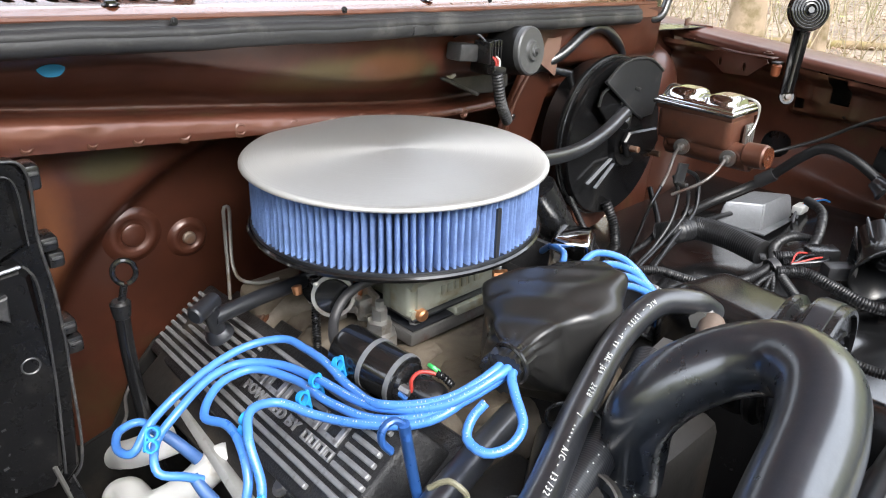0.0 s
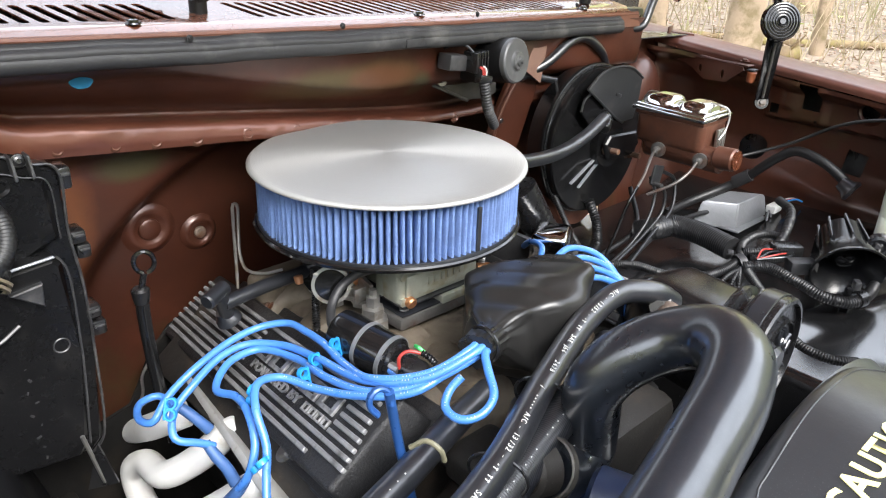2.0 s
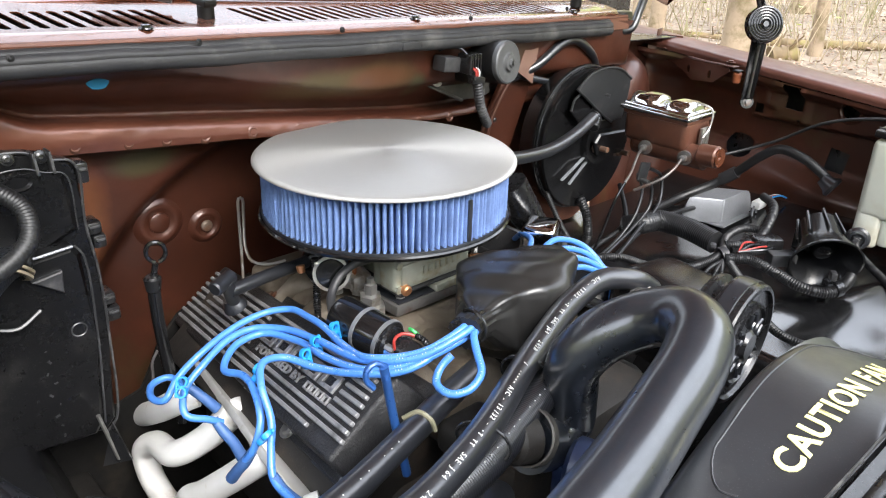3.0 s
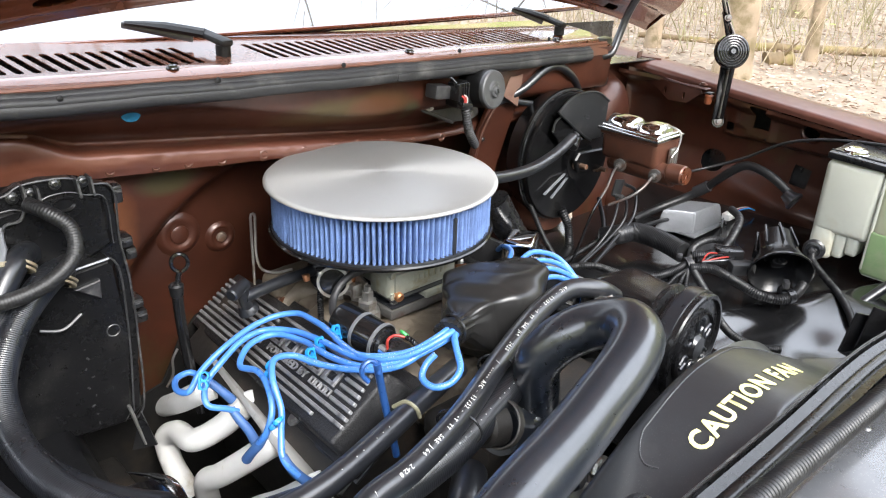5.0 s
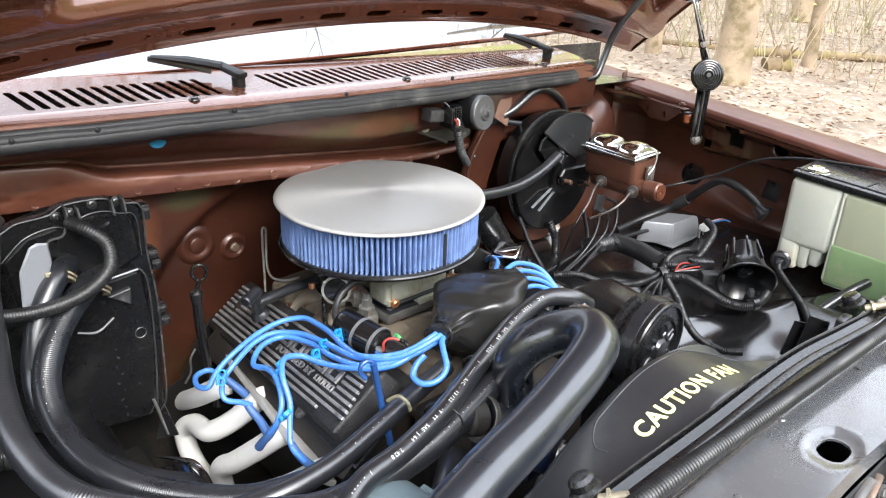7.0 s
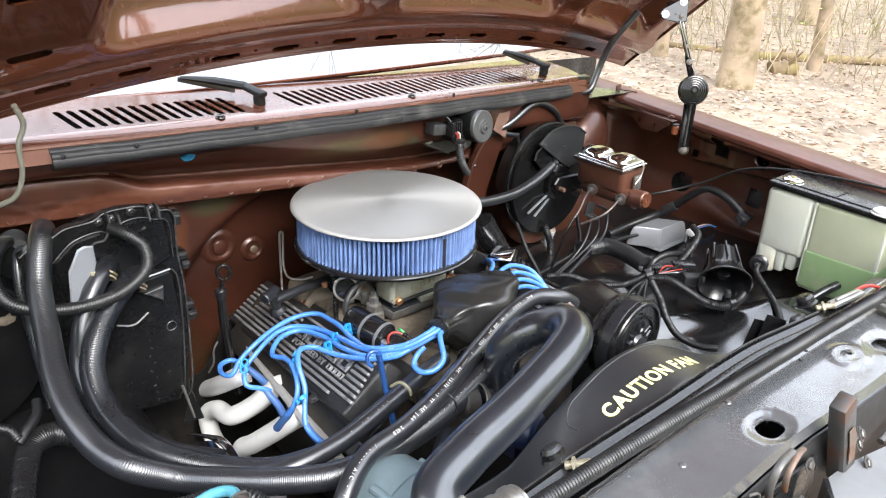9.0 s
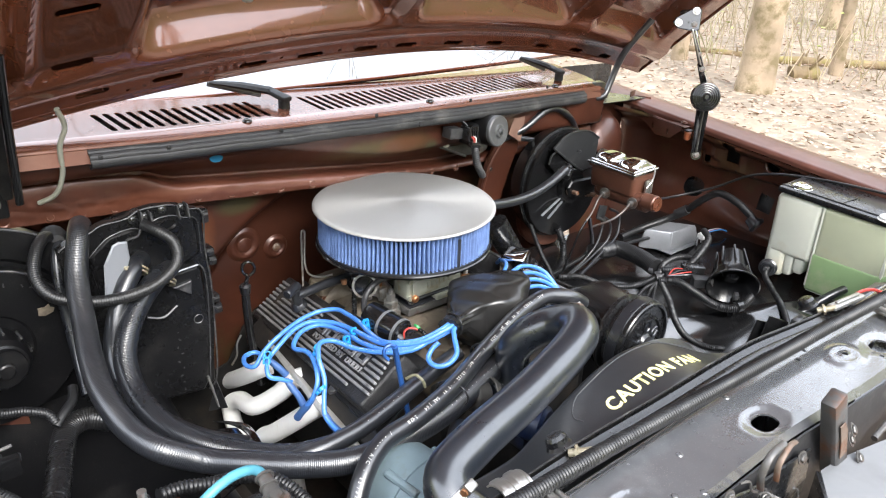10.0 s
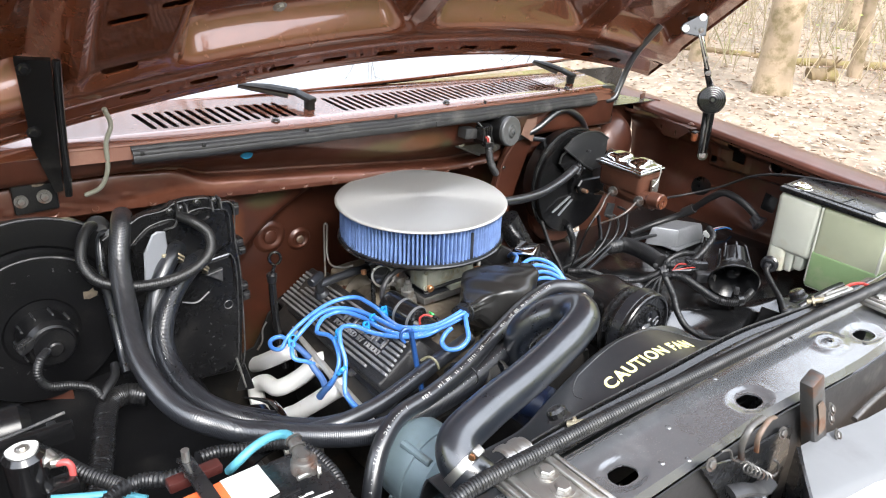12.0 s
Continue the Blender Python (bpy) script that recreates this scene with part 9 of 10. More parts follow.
plug_wire([NECK + V((0.012, -0.004, 0.004)), NECK + V((-0.004, -0.006, 0.002)), (0.362, 0.357, 0.997), (0.334, 0.409, 0.98), (0.334, 0.499, 0.962), (0.327, 0.557, 0.952), (0.303, 0.589, 0.947), (0.272, 0.589, 0.945), (0.231, 0.576, 0.932), (0.203, 0.569, 0.912), (0.195, 0.551, 0.895), (0.215, 0.542, 0.885), (0.23, 0.539, 0.875)],
          "blue spark plug wire clipped over the valve cover", [(0.223, 0.544, 0.88), (0.227, 0.531, 0.868), (0.233, 0.521, 0.855), (0.237, 0.512, 0.838)])
plug_wire([NECK + V((0.012, 0.0, -0.006)), NECK + V((-0.004, -0.002, -0.008)), (0.358, 0.359, 0.99), (0.329, 0.399, 0.975), (0.322, 0.459, 0.962), (0.326, 0.528, 0.95), (0.309, 0.578, 0.943), (0.273, 0.576, 0.942), (0.242, 0.546, 0.937), (0.247, 0.512, 0.945), (0.243, 0.482, 0.945), (0.234, 0.455, 0.925), (0.221, 0.449, 0.9), (0.215, 0.464, 0.875)],
          "blue spark plug wire with a tight bend over the cover", [(0.223, 0.457, 0.89), (0.216, 0.463, 0.875), (0.213, 0.474, 0.86), (0.211, 0.488, 0.84)])
plug_wire([NECK + V((0.012, 0.008, -0.008)), NECK + V((-0.004, 0.006, -0.010)), (0.351, 0.358, 0.987), (0.322, 0.401, 0.972), (0.304, 0.454, 0.96), (0.286, 0.491, 0.962), (0.259, 0.488, 0.968), (0.244, 0.467, 0.958), (0.239, 0.442, 0.93), (0.228, 0.427, 0.905), (0.22, 0.411, 0.885), (0.229, 0.394, 0.865)],
          "blue spark plug wire dropping to the front cylinder", [(0.221, 0.413, 0.888), (0.226, 0.404, 0.872), (0.237, 0.396, 0.855), (0.254, 0.393, 0.835)])
plug_wire([NECK + V((0.012, -0.008, 0.0)), NECK + V((0.0, -0.012, 0.0)), (0.406, 0.318, 1.008), (0.393, 0.297, 0.995), (0.375, 0.295, 0.985), (0.359, 0.305, 0.982), (0.358, 0.324, 0.985), (0.37, 0.331, 0.995), (0.383, 0.329, 1.005)],
          "blue spark plug wire in a hanging loop below the boot")
for k in range(4):
    plug_wire([(0.640, 0.435 - 0.012 * k, 1.005 - 0.005 * k), (0.690, 0.445 - 0.016 * k, 1.006 - 0.008 * k), (0.733, 0.43 - 0.016 * k, 0.988 - 0.011 * k), (0.746, 0.40 - 0.012 * k, 0.955 - 0.008 * k), (0.745, 0.385, 0.90)],
              "blue spark plug wire curving down behind the boot")
plug_wire([(0.66, 0.47, 0.985), (0.70, 0.50, 0.985), (0.72, 0.535, 0.975), (0.735, 0.56, 0.955)], "blue spark plug wire to the driver's bank")
plug_wire([(0.377, 0.478, 0.97), (0.378, 0.444, 0.965), (0.385, 0.427, 0.955)], "short blue coil wire along the coil")


def separator(at, axis, n_, label="bright blue wire separator clip"):
    t = thing("wire_separator", at, label, "wire separator", "wire separators")
    m = basis(axis, at)
    for k in range(n_):
        bm = bmx()
        lathe(bm, [(0.0043, -0.0028), (0.0062, -0.0028), (0.0066, 0), (0.0062, 0.0028), (0.0043, 0.0028), (0.0043, -0.0028)], m @ Matrix.Translation((0, 0.0115 * (k - (n_ - 1) / 2), 0)), 16)
        part("ring", bm, BLUE_CLIP, t)
    bm = bmx()
    box(bm, (0.0035, 0.0115 * n_, 0.005), m @ Matrix.Translation((0.006, 0, 0)), 0.002)
    part("bridge", bm, BLUE_CLIP, t)


separator((0.354, 0.491, 0.968), (0.25, -0.95, 0.2), 2)
separator((0.328, 0.491, 0.96), (0.15, -0.95, 0.2), 2)
separator((0.307, 0.48, 0.957), (0.15, -0.95, 0.2), 2)
separator((0.253, 0.489, 0.957), (0.3, -0.9, -0.2), 2)
separator((0.227, 0.436, 0.918), (0.2, -0.8, -0.6), 2)
separator((0.196, 0.554, 0.93), (0.6, 0.6, -0.5), 2)

# driver's side looms on the wheelhouse
hose("air_tube", [(1.090, 0.590, 0.872), (1.096, 0.561, 0.885), (1.130, 0.547, 0.887), (1.137, 0.496, 0.888), (1.123, 0.426, 0.886)], 0.0205, LOOM, "thick dull black corrugated tube", "tube", 0.0042, 0.0009, 22)
for pts, r in (([(1.120, 0.575, 0.985), (1.152, 0.569, 0.965), (1.138, 0.556, 0.920), (1.059, 0.546, 0.885), (0.965, 0.527, 0.860)], 0.0034), ([(1.090, 0.574, 0.975), (1.114, 0.564, 0.955), (1.110, 0.558, 0.920), (1.055, 0.557, 0.885), (0.974, 0.552, 0.860)], 0.0030), ([(1.075, 0.572, 0.985), (1.088, 0.566, 0.955), (1.070, 0.560, 0.915), (1.030, 0.560, 0.880), (0.950, 0.558, 0.850)], 0.0030)):
    hose("brake_pipe", pts, r, SATIN, "thin dark brake pipe looping down from the bracket", "pipe", n=10, group="brake pipes")
hose("module_cable", [(1.380, 0.514, 0.868), (1.323, 0.549, 0.870), (1.203, 0.567, 0.874), (1.099, 0.559, 0.872), (0.990, 0.539, 0.860)], 0.0048, LOOM, "dull black cable leaving the module", "cable", n=10)
hose("wiring_loom", [(0.925, 0.546, 0.87), (0.962, 0.516, 0.872), (0.97, 0.453, 0.875), (0.999, 0.411, 0.88), (1.041, 0.395, 0.885), (1.086, 0.395, 0.89), (1.145, 0.417, 0.895), (1.209, 0.413, 0.895), (1.235, 0.381, 0.89)], 0.0075, LOOM, "black corrugated loom across the wheelhouse", "wiring loom", 0.0036, 0.0014, 14, "wiring looms")
hose("wiring_loom", [(1.064, 0.378, 0.89), (1.097, 0.349, 0.888), (1.1, 0.304, 0.88), (1.099, 0.257, 0.872), (1.120, 0.226, 0.868), (1.150, 0.214, 0.874), (1.178, 0.214, 0.884)], 0.0095, LOOM, "black corrugated loom to the horn", "wiring loom", 0.004, 0.0016, 16, "wiring looms")
hose("wiring_loom", [(1.067, 0.37, 0.885), (1.04, 0.328, 0.87), (0.992, 0.276, 0.858), (0.967, 0.231, 0.85), (0.973, 0.191, 0.845), (0.995, 0.162, 0.845)], 0.0075, LOOM, "black corrugated loom running forward", "wiring loom", 0.0036, 0.0014, 14, "wiring looms")
for q in ((1.006, 0.392, 0.855), (1.016, 0.373, 0.85), (1.026, 0.359, 0.85)):
    hose("wiring_loom", [(1.063, 0.38, 0.885), V(q).lerp(V((1.063, 0.38, 0.885)), 0.5) + V((0, 0, 0.008)), q], 0.0048, LOOM, "slim black corrugated loom branch", "wiring loom", 0.0042, 0.0014, 10, "wiring looms")
hose("wiring_loom", [(1.105, 0.399, 0.895), (1.124, 0.379, 0.898), (1.171, 0.372, 0.9), (1.252, 0.391, 0.905), (1.338, 0.425, 0.905), (1.384, 0.466, 0.9)], 0.0085, LOOM, "black corrugated loom to the module", "wiring loom", 0.0036, 0.0014, 14, "wiring looms")
hose("wiring_loom", [(1.101, 0.385, 0.89), (1.13, 0.358, 0.89), (1.17, 0.345, 0.89)], 0.0075, LOOM, "black corrugated loom to the connectors", "wiring loom", 0.0036, 0.0014, 14, "wiring looms")
tie = thing("loom_clip", (1.135, 0.231, 0.872), "black plastic clip holding the loom to the horn", "clip")
bm = bmx()
lathe(bm, [(0.0105, -0.007), (0.0135, -0.007), (0.0135, 0.007), (0.0105, 0.007), (0.0105, -0.007)], basis((0.9, -0.3, 0.1), (1.138, 0.220, 0.871)), 24)
part("strap", bm, PLASTIC, tie)
bm = bmx()
box(bm, (0.016, 0.010, 0.014), Matrix.Translation((1.135, 0.228, 0.893)) @ Matrix.Rotation(0.6, 4, "Z"), 0.002)
part("head", bm, RUBBER_GREY, tie)
tie = thing("loom_clip", (1.076, 0.389, 0.885), "grey plastic clip gathering the looms", "clip")
bm = bmx()
lathe(bm, [(0.013, -0.006), (0.0165, -0.006), (0.0165, 0.006), (0.013, 0.006), (0.013, -0.006)], basis((0.7, -0.4, 0.2), (1.075, 0.386, 0.888)), 24)
part("strap", bm, RUBBER_GREY, tie)
bm = bmx()
box(bm, (0.013, 0.010, 0.007), Matrix.Translation((1.066, 0.402, 0.905)) @ Matrix.Rotation(0.5, 4, "Z"), 0.002)
part("head", bm, RUBBER_GREY, tie)
hose("washer_hose", [(1.335, 0.262, 0.889), (1.318, 0.258, 0.880), (1.285, 0.223, 0.870), (1.225, 0.166, 0.868), (1.175, 0.126, 0.862), (1.13, 0.09, 0.84)], 0.0070, LOOM, "black corrugated loom from the tank pump", "wiring loom", 0.0036, 0.0012, 14)
hose("overflow_hose", [(1.345, 0.092, 0.903), (1.3116, 0.104, 0.893), (1.2704, 0.121, 0.872), (1.2323, 0.136, 0.848), (1.19, 0.15, 0.80)], 0.0095, RUBBER, "black overflow hose under the coolant tank", n=14)
bk = thing("relay_box", (0.80, 0.0, 1.02), "black open plastic box at the shroud's end", "box")
for nm, p0, p1, dp in (("front_wall", (0.768, 0.012, 1.062), (0.828, -0.009, 1.040), 0.055), ("rear_wall", (0.776, -0.002, 1.073), (0.815, -0.016, 1.055), 0.060)):
    p0, p1 = V(p0), V(p1)
    bm = bmx()
    d = (p1 - p0).normalized()
    prism(bm, [(0, 0), ((p1 - p0).length, 0), ((p1 - p0).length - 0.004, -dp), (-0.014, -dp)], 0.003, Matrix((( d.x, 0, -d.y, p0.x), (d.y, 0, d.x, p0.y), (d.z, 1, 0, p0.z), (0, 0, 0, 1))), 0.0008)
    part(nm, bm, PLASTIC_GLOSS, bk)
bm = bmx()
box(bm, (0.062, 0.030, 0.004), Matrix.Translation((0.792, -0.004, 1.006)) @ Matrix.Rotation(-0.34, 4, "Z"), 0.001)
part("base", bm, PLASTIC, bk)
hose("headlight_loom", [(1.30, 0.655, 0.835), (1.38, 0.640, 0.850), (1.435, 0.605, 0.875), (1.450, 0.572, 0.902), (1.452, 0.518, 0.958), (1.452, 0.482, 0.983), (1.450, 0.433, 0.977), (1.450, 0.397, 0.960), (1.450, 0.378, 0.948)], 0.0095, LOOM, "black taped loom passing along the apron", "wiring loom", n=16)
bm = bmx()
p0, p1 = V((1.447, 0.590, 0.889)), V((1.452, 0.562, 0.912))
rod(bm, p0, p1, 0.0135, n=14)
solo("tape_wrap", bm, RUBBER_GREY, "grey tape wrapped round the headlight loom", "tape")
gm = thing("apron_grommet", (1.447, 0.378, 0.942), "black rubber grommet at the apron opening", "grommet")
bm = bmx()
lathe(bm, [(0, 0.0), (0.020, 0.0), (0.022, 0.006), (0.016, 0.014), (0.012, 0.03), (0, 0.03)], basis((-0.05, 0.80, 0.45), (1.447, 0.360, 0.933)), 22)
part("grommet", bm, RUBBER, gm)
hose("release_cable", [(1.300, 0.58, 0.965), (1.40, 0.56, 0.965), (1.445, 0.493, 0.998), (1.448, 0.407, 1.054), (1.452, 0.334, 1.077), (1.455, 0.199, 1.094), (1.46, 0.05, 1.10)], 0.0032, LOOM, "thin black cable along the fender apron", "cable", n=8)
bm = bmx()
sb = [(0.753, 0.594, 1.030), (0.783, 0.580, 0.975), (0.806, 0.555, 0.935), (0.841, 0.536, 0.895), (0.876, 0.517, 0.850)]
st = thing("steering_shaft", (0.85, 0.62, 0.80), "black steering shaft with a ribbed boot", "steering shaft")
tube(bm, sb, 0.022, 20, 0.008, radii=[0.027, 0.027, 0.021, 0.017, 0.016])
part("shaft", bm, PLASTIC, st)
for k in range(4):
    c = V(sb[2]).lerp(V(sb[3]), 0.3 + 0.35 * k)
    bm = bmx()
    lathe(bm, [(0.018, -0.006), (0.026, -0.004), (0.027, 0.004), (0.018, 0.006)], basis(V(sb[3]) - V(sb[2]), c), 24)
    part("boot_ring", bm, PLASTIC, st)
for k, (a, b_, c_, d_) in enumerate((((1.02, 0.76, 0.95), (0.98, 0.66, 0.88), (0.95, 0.58, 0.83), (0.90, 0.55, 0.78)), ((1.16, 0.66, 0.92), (1.10, 0.60, 0.875), (1.02, 0.60, 0.85), (0.93, 0.60, 0.84)))):
    hose("wiring_loom", [a, b_, c_, d_], 0.0062 - 0.0012 * k, LOOM, "black loom dropping beside the brake booster", "wiring loom", 0.0045 if k == 0 else 0, 0.0015, 10, "wiring looms")
hose("wiring_loom", [(1.085, 0.70, 0.90), (1.09, 0.68, 0.86), (1.06, 0.65, 0.82)], 0.010, LOOM, "short fat corrugated loom under the booster", "wiring loom", 0.0055, 0.002, 14, "wiring looms")
hose("speedometer_cable", [(0.96, 0.79, 1.132), (1.008, 0.77, 1.155), (1.069, 0.765, 1.189), (1.106, 0.765, 1.191), (1.164, 0.77, 1.163), (1.224, 0.79, 1.112)], 0.0085, RUBBER, "thick black cable curving over the firewall corner", "cable", n=12)
hose("speedometer_cable", [(0.955, 0.785, 1.142), (1.016, 0.775, 1.126), (1.091, 0.775, 1.108), (1.142, 0.79, 1.088)], 0.0065, RUBBER, "black cable behind the booster", "cable", n=12)
hose("hood_seal_tail", [(1.238, 0.8, 1.223), (1.261, 0.78, 1.197), (1.294, 0.77, 1.198), (1.317, 0.77, 1.233), (1.331, 0.765, 1.275), (1.331, 0.74, 1.324), (1.361, 0.7, 1.396)], 0.0085, RUBBER, "black rubber tail looping up to the hood", "seal", n=14)
bm = bmx()
p0, p1 = V((1.269, 0.8, 1.146)), V((1.317, 0.8, 1.203))
box(bm, (0.06, 0.03, 0.11), Matrix.Translation((p0 + p1) / 2), 0.008)
solo("hinge_bracket", bm, BLACK_PAINT, "black bracket at the far cowl corner", "bracket")

# along the radiator support
hose("support_loom", [(-0.02, -0.080, 1.060), (0.03, -0.074, 1.098), (0.07, -0.070, 1.110), (0.18, -0.071, 1.111), (0.305, -0.075, 1.111), (0.467, -0.084, 1.111), (0.62, -0.092, 1.111), (0.76, -0.099, 1.111), (0.93, -0.111, 1.111), (1.12, -0.124, 1.109), (1.32, -0.135, 1.100)], 0.0098, LOOM, "black corrugated loom along the radiator support", "wiring loom", 0.0040, 0.0013, 20, "wiring looms")
# radiator top: folded rim, channel and studs
ra = thing("radiator_tank", (0.5, -0.05, 1.02), "black folded radiator top rim with a paler edge", "radiator")
RIM = curve([(0.150, -0.032, 1.083), (0.27, -0.028, 1.085), (0.44, -0.030, 1.086), (0.65, -0.032, 1.086), (0.755, -0.044, 1.085), (0.83, -0.052, 1.083), (1.02, -0.066, 1.080)], 0.01)
bm = bmx()
sheet(bm, lambda u, w: RIM[int(u * (len(RIM) - 1) + 0.5)] + V((0, 0.003 * w, -0.055 * w)), len(RIM) - 1, 3, 0.002)
part("rim", bm, PLASTIC, ra, limit=0.9)
bm = bmx()
tube(bm, RIM[::4] + RIM[-1:], 0.0011, 6, 0.02)
part("pale_edge", bm, CASE_EDGE, ra, "paler edge")
bm = bmx()
sheet(bm, lambda u, w: V((RIM[int(u * (len(RIM) - 1) + 0.5)].x, RIM[int(u * (len(RIM) - 1) + 0.5)].y - 0.003 - 0.032 * w, 1.079 - 0.004 * math.sin(math.pi * w) + 0.003 * smooth(0.30, 0.36, w) * smooth(0.62, 0.56, w))), len(RIM) - 1, 16, 0.002)
part("channel", bm, PLASTIC, ra, limit=0.9)
for x, y, z in ((0.274, -0.036, 1.084), (0.836, -0.050, 1.086)):
    sd = thing("rim_stud", (x, y, z), "brass-coloured stud and black knurled nut on the rim", "stud", "rim studs")
    ax = V((0.55, -0.75, 0.35)).normalized()
    bm = bmx()
    rod(bm, V((x, y, z)) - ax * 0.006, V((x, y, z)) + ax * 0.022, 0.0048, n=12, bevel=0.001)
    part("stud", bm, CLAMP_TAN, sd)
    bm = bmx()
    lathe(bm, [(0, 0), (0.0085, 0), (0.0085, 0.003), (0.0075, 0.0035), (0, 0.0035)], basis(ax, V((x, y, z)) + ax * 0.003), 6)
    part("nut", bm, CLAMP_TAN, sd)
    bm = bmx()
    q = V((x - 0.004, y + 0.020, z + 0.002))
    lathe(bm, [(0, 0.012), (0.010, 0.011), (0.013, 0.007), (0.013, 0.0), (0.016, -0.003), (0, -0.003)], basis((-0.2, 0.5, 0.85), q), 12)
    part("knurled_nut", bm, PLASTIC, sd)
sp = thing("spring_clip", (0.540, -0.022, 1.06), "small bright spring clip on the shroud's edge", "clip")
bm = bmx()
tube(bm, [(0.515, -0.026, 1.068), (0.540, -0.018, 1.069), (0.556, -0.019, 1.070), (0.562, -0.027, 1.069), (0.540, -0.027, 1.068)], 0.0018, 8, 0.004)
part("loop", bm, DIRTY, sp)
st = thing("radiator_strap", (0.165, -0.030, 1.05), "dirty bright pressed saddle strap over the radiator", "strap")
bm = bmx()


def saddle(u, w):
    a = radians(-70 + 150 * w)
    h = 0.0022 * (smooth(0.10, 0.18, u) * smooth(0.40, 0.32, u) + smooth(0.60, 0.68, u) * smooth(0.90, 0.82, u))
    r = 0.017 + h
    return V((0.163 + 0.040 * u, -0.030 - r * math.sin(a), 1.074 + r * math.cos(a) * 0.80))


sheet(bm, saddle, 40, 20, 0.002)
part("saddle", bm, STEEL, st, limit=0.9)
jr = thing("junction_clip", (0.86, -0.06, 1.08), "small bracket with a bright red lead by the support", "bracket")
bm = bmx()
box(bm, (0.085, 0.016, 0.008), Matrix.Translation((0.885, -0.066, 1.092)) @ Matrix.Rotation(-0.12, 4, "Z"), 0.003, 3)
box(bm, (0.060, 0.006, 0.004), Matrix.Translation((0.885, -0.066, 1.0975)) @ Matrix.Rotation(-0.12, 4, "Z"), 0.0015)
part("bracket", bm, STEEL, jr)
bm = bmx()
tube(bm, [(0.915, -0.062, 1.088), (0.935, -0.066, 1.094), (0.958, -0.074, 1.094), (0.980, -0.084, 1.086)], 0.0028, 8, 0.004)
part("lead", bm, RED, jr, "red lead")
pl = thing("bolted_plate", (0.93, -0.135, 1.09), "dirty silver bolted bracket plate at the support's far end", "bracket")
bm = bmx()
box(bm, (0.110, 0.075, 0.005), Matrix.Translation((0.925, -0.143, 1.1005)) @ Matrix.Rotation(-0.06, 4, "Z"), 0.002)
pp = part("plate", bm, STEEL, pl)
for dx, w_ in ((-0.050, 0.009), (-0.036, 0.006), (0.040, 0.009), (0.052, 0.006)):
    bm = bmx()
    box(bm, (w_, 0.075, 0.007), Matrix.Translation((0.925 + dx, -0.143, 1.105)) @ Matrix.Rotation(-0.06, 4, "Z"), 0.0028, 3)
    part("pressed_rib", bm, STEEL, pp)
for x, y in ((0.905, -0.128), (0.945, -0.155)):
    bolt_head("bolt", (x, y, 1.103), (0, 0, 1), 0.009, pl)
yh = thing("small_tube", (0.34, 0.29, 0.97), "short yellowed plastic tube by the oil dipstick", "tube")
bm = bmx()
tube(bm, [(0.298, 0.303, 0.985), (0.306, 0.291, 0.995), (0.311, 0.28, 0.99), (0.317, 0.28, 0.975)], 0.0024, 8, 0.004)
part("tube", bm, HOSE_TAN, yh)
hose("bypass_hose", [(0.473, 0.322, 0.93), (0.42, 0.29, 0.92), (0.402, 0.275, 0.9)], 0.017, RUBBER, "short black bypass hose", n=18)
hose("bypass_hose", [(0.36, 0.24, 0.90), (0.31, 0.20, 0.90), (0.27, 0.17, 0.88)], 0.020, RUBBER, "short black hose below the thermostat housing", n=18)

tr = thing("chrome_trim", (0.08, 0.44, 0.85), "bright curved trim strip lying below the heater hoses", "trim")
a0, a1 = V((0.069, 0.495, 0.895)), V((0.091, 0.375, 0.915))
mid = a0.lerp(a1, 0.55) + V((0.012, 0.004, 0.004))
bm = bmx()
tube(bm, [a0, a0.lerp(mid, 0.5) + V((0.004, 0, 0)), mid, a1], 0.006, 10, 0.006, radii=[0.001, 0.004, 0.007, 0.006, 0.003], flat=0.4)
part("strip", bm, CHROME, tr, "bright chrome strip")
bm = bmx()
sheet(bm, lambda u, w: V((0.02 + 0.085 * u, 0.36 + 0.13 * w, 0.868 + 0.012 * math.sin(math.pi * u))), 10, 10, 0.003)
part("backing", bm, BLACK_METAL, tr, "glossy black backing")

# ---- outdoors ----
GROUND = material("leaf_litter", (0.22, 0.172, 0.125), 0.9, 0, 14, 0.35, 0.8, stain=(0.30, 0.245, 0.185), stain_scale=6, stain_amount=0.6)
LEAF = material("dry_leaf", (0.30, 0.200, 0.140), 0.8, 0, 30, 0.5, 0.2, stain=(0.46, 0.375, 0.300), stain_scale=9, stain_amount=0.75)
BARK = material("grey_tan_bark", (0.33, 0.25, 0.17), 0.9, 0, 9, 0.5, 1.0, stain=(0.15, 0.115, 0.06), stain_scale=6, stain_amount=0.7)
STEM = material("dry_brush", (0.36, 0.29, 0.19), 0.85, 0, 8, 0.4, 0.2, stain=(0.24, 0.24, 0.11), stain_scale=0.6, stain_amount=0.6)
BUD = material("spring_buds", (0.30, 0.34, 0.10), 0.8, 0, 8, 0.4, 0.2)
FAR = material("far_woods", (0.36, 0.33, 0.19), 1.0, 0, 1.4, 0.35, 0.0, stain=(0.27, 0.33, 0.12), stain_scale=0.25, stain_amount=0.8)


def ground_z(x, y):
    d = max(0.0, math.hypot(x - 0.5, y - 0.5) - 3)
    return 0.0 + 0.06 * (1 - math.exp(-d)) * (math.sin(0.9 * x) * math.cos(1.1 * y + 1)) + 0.012 * d


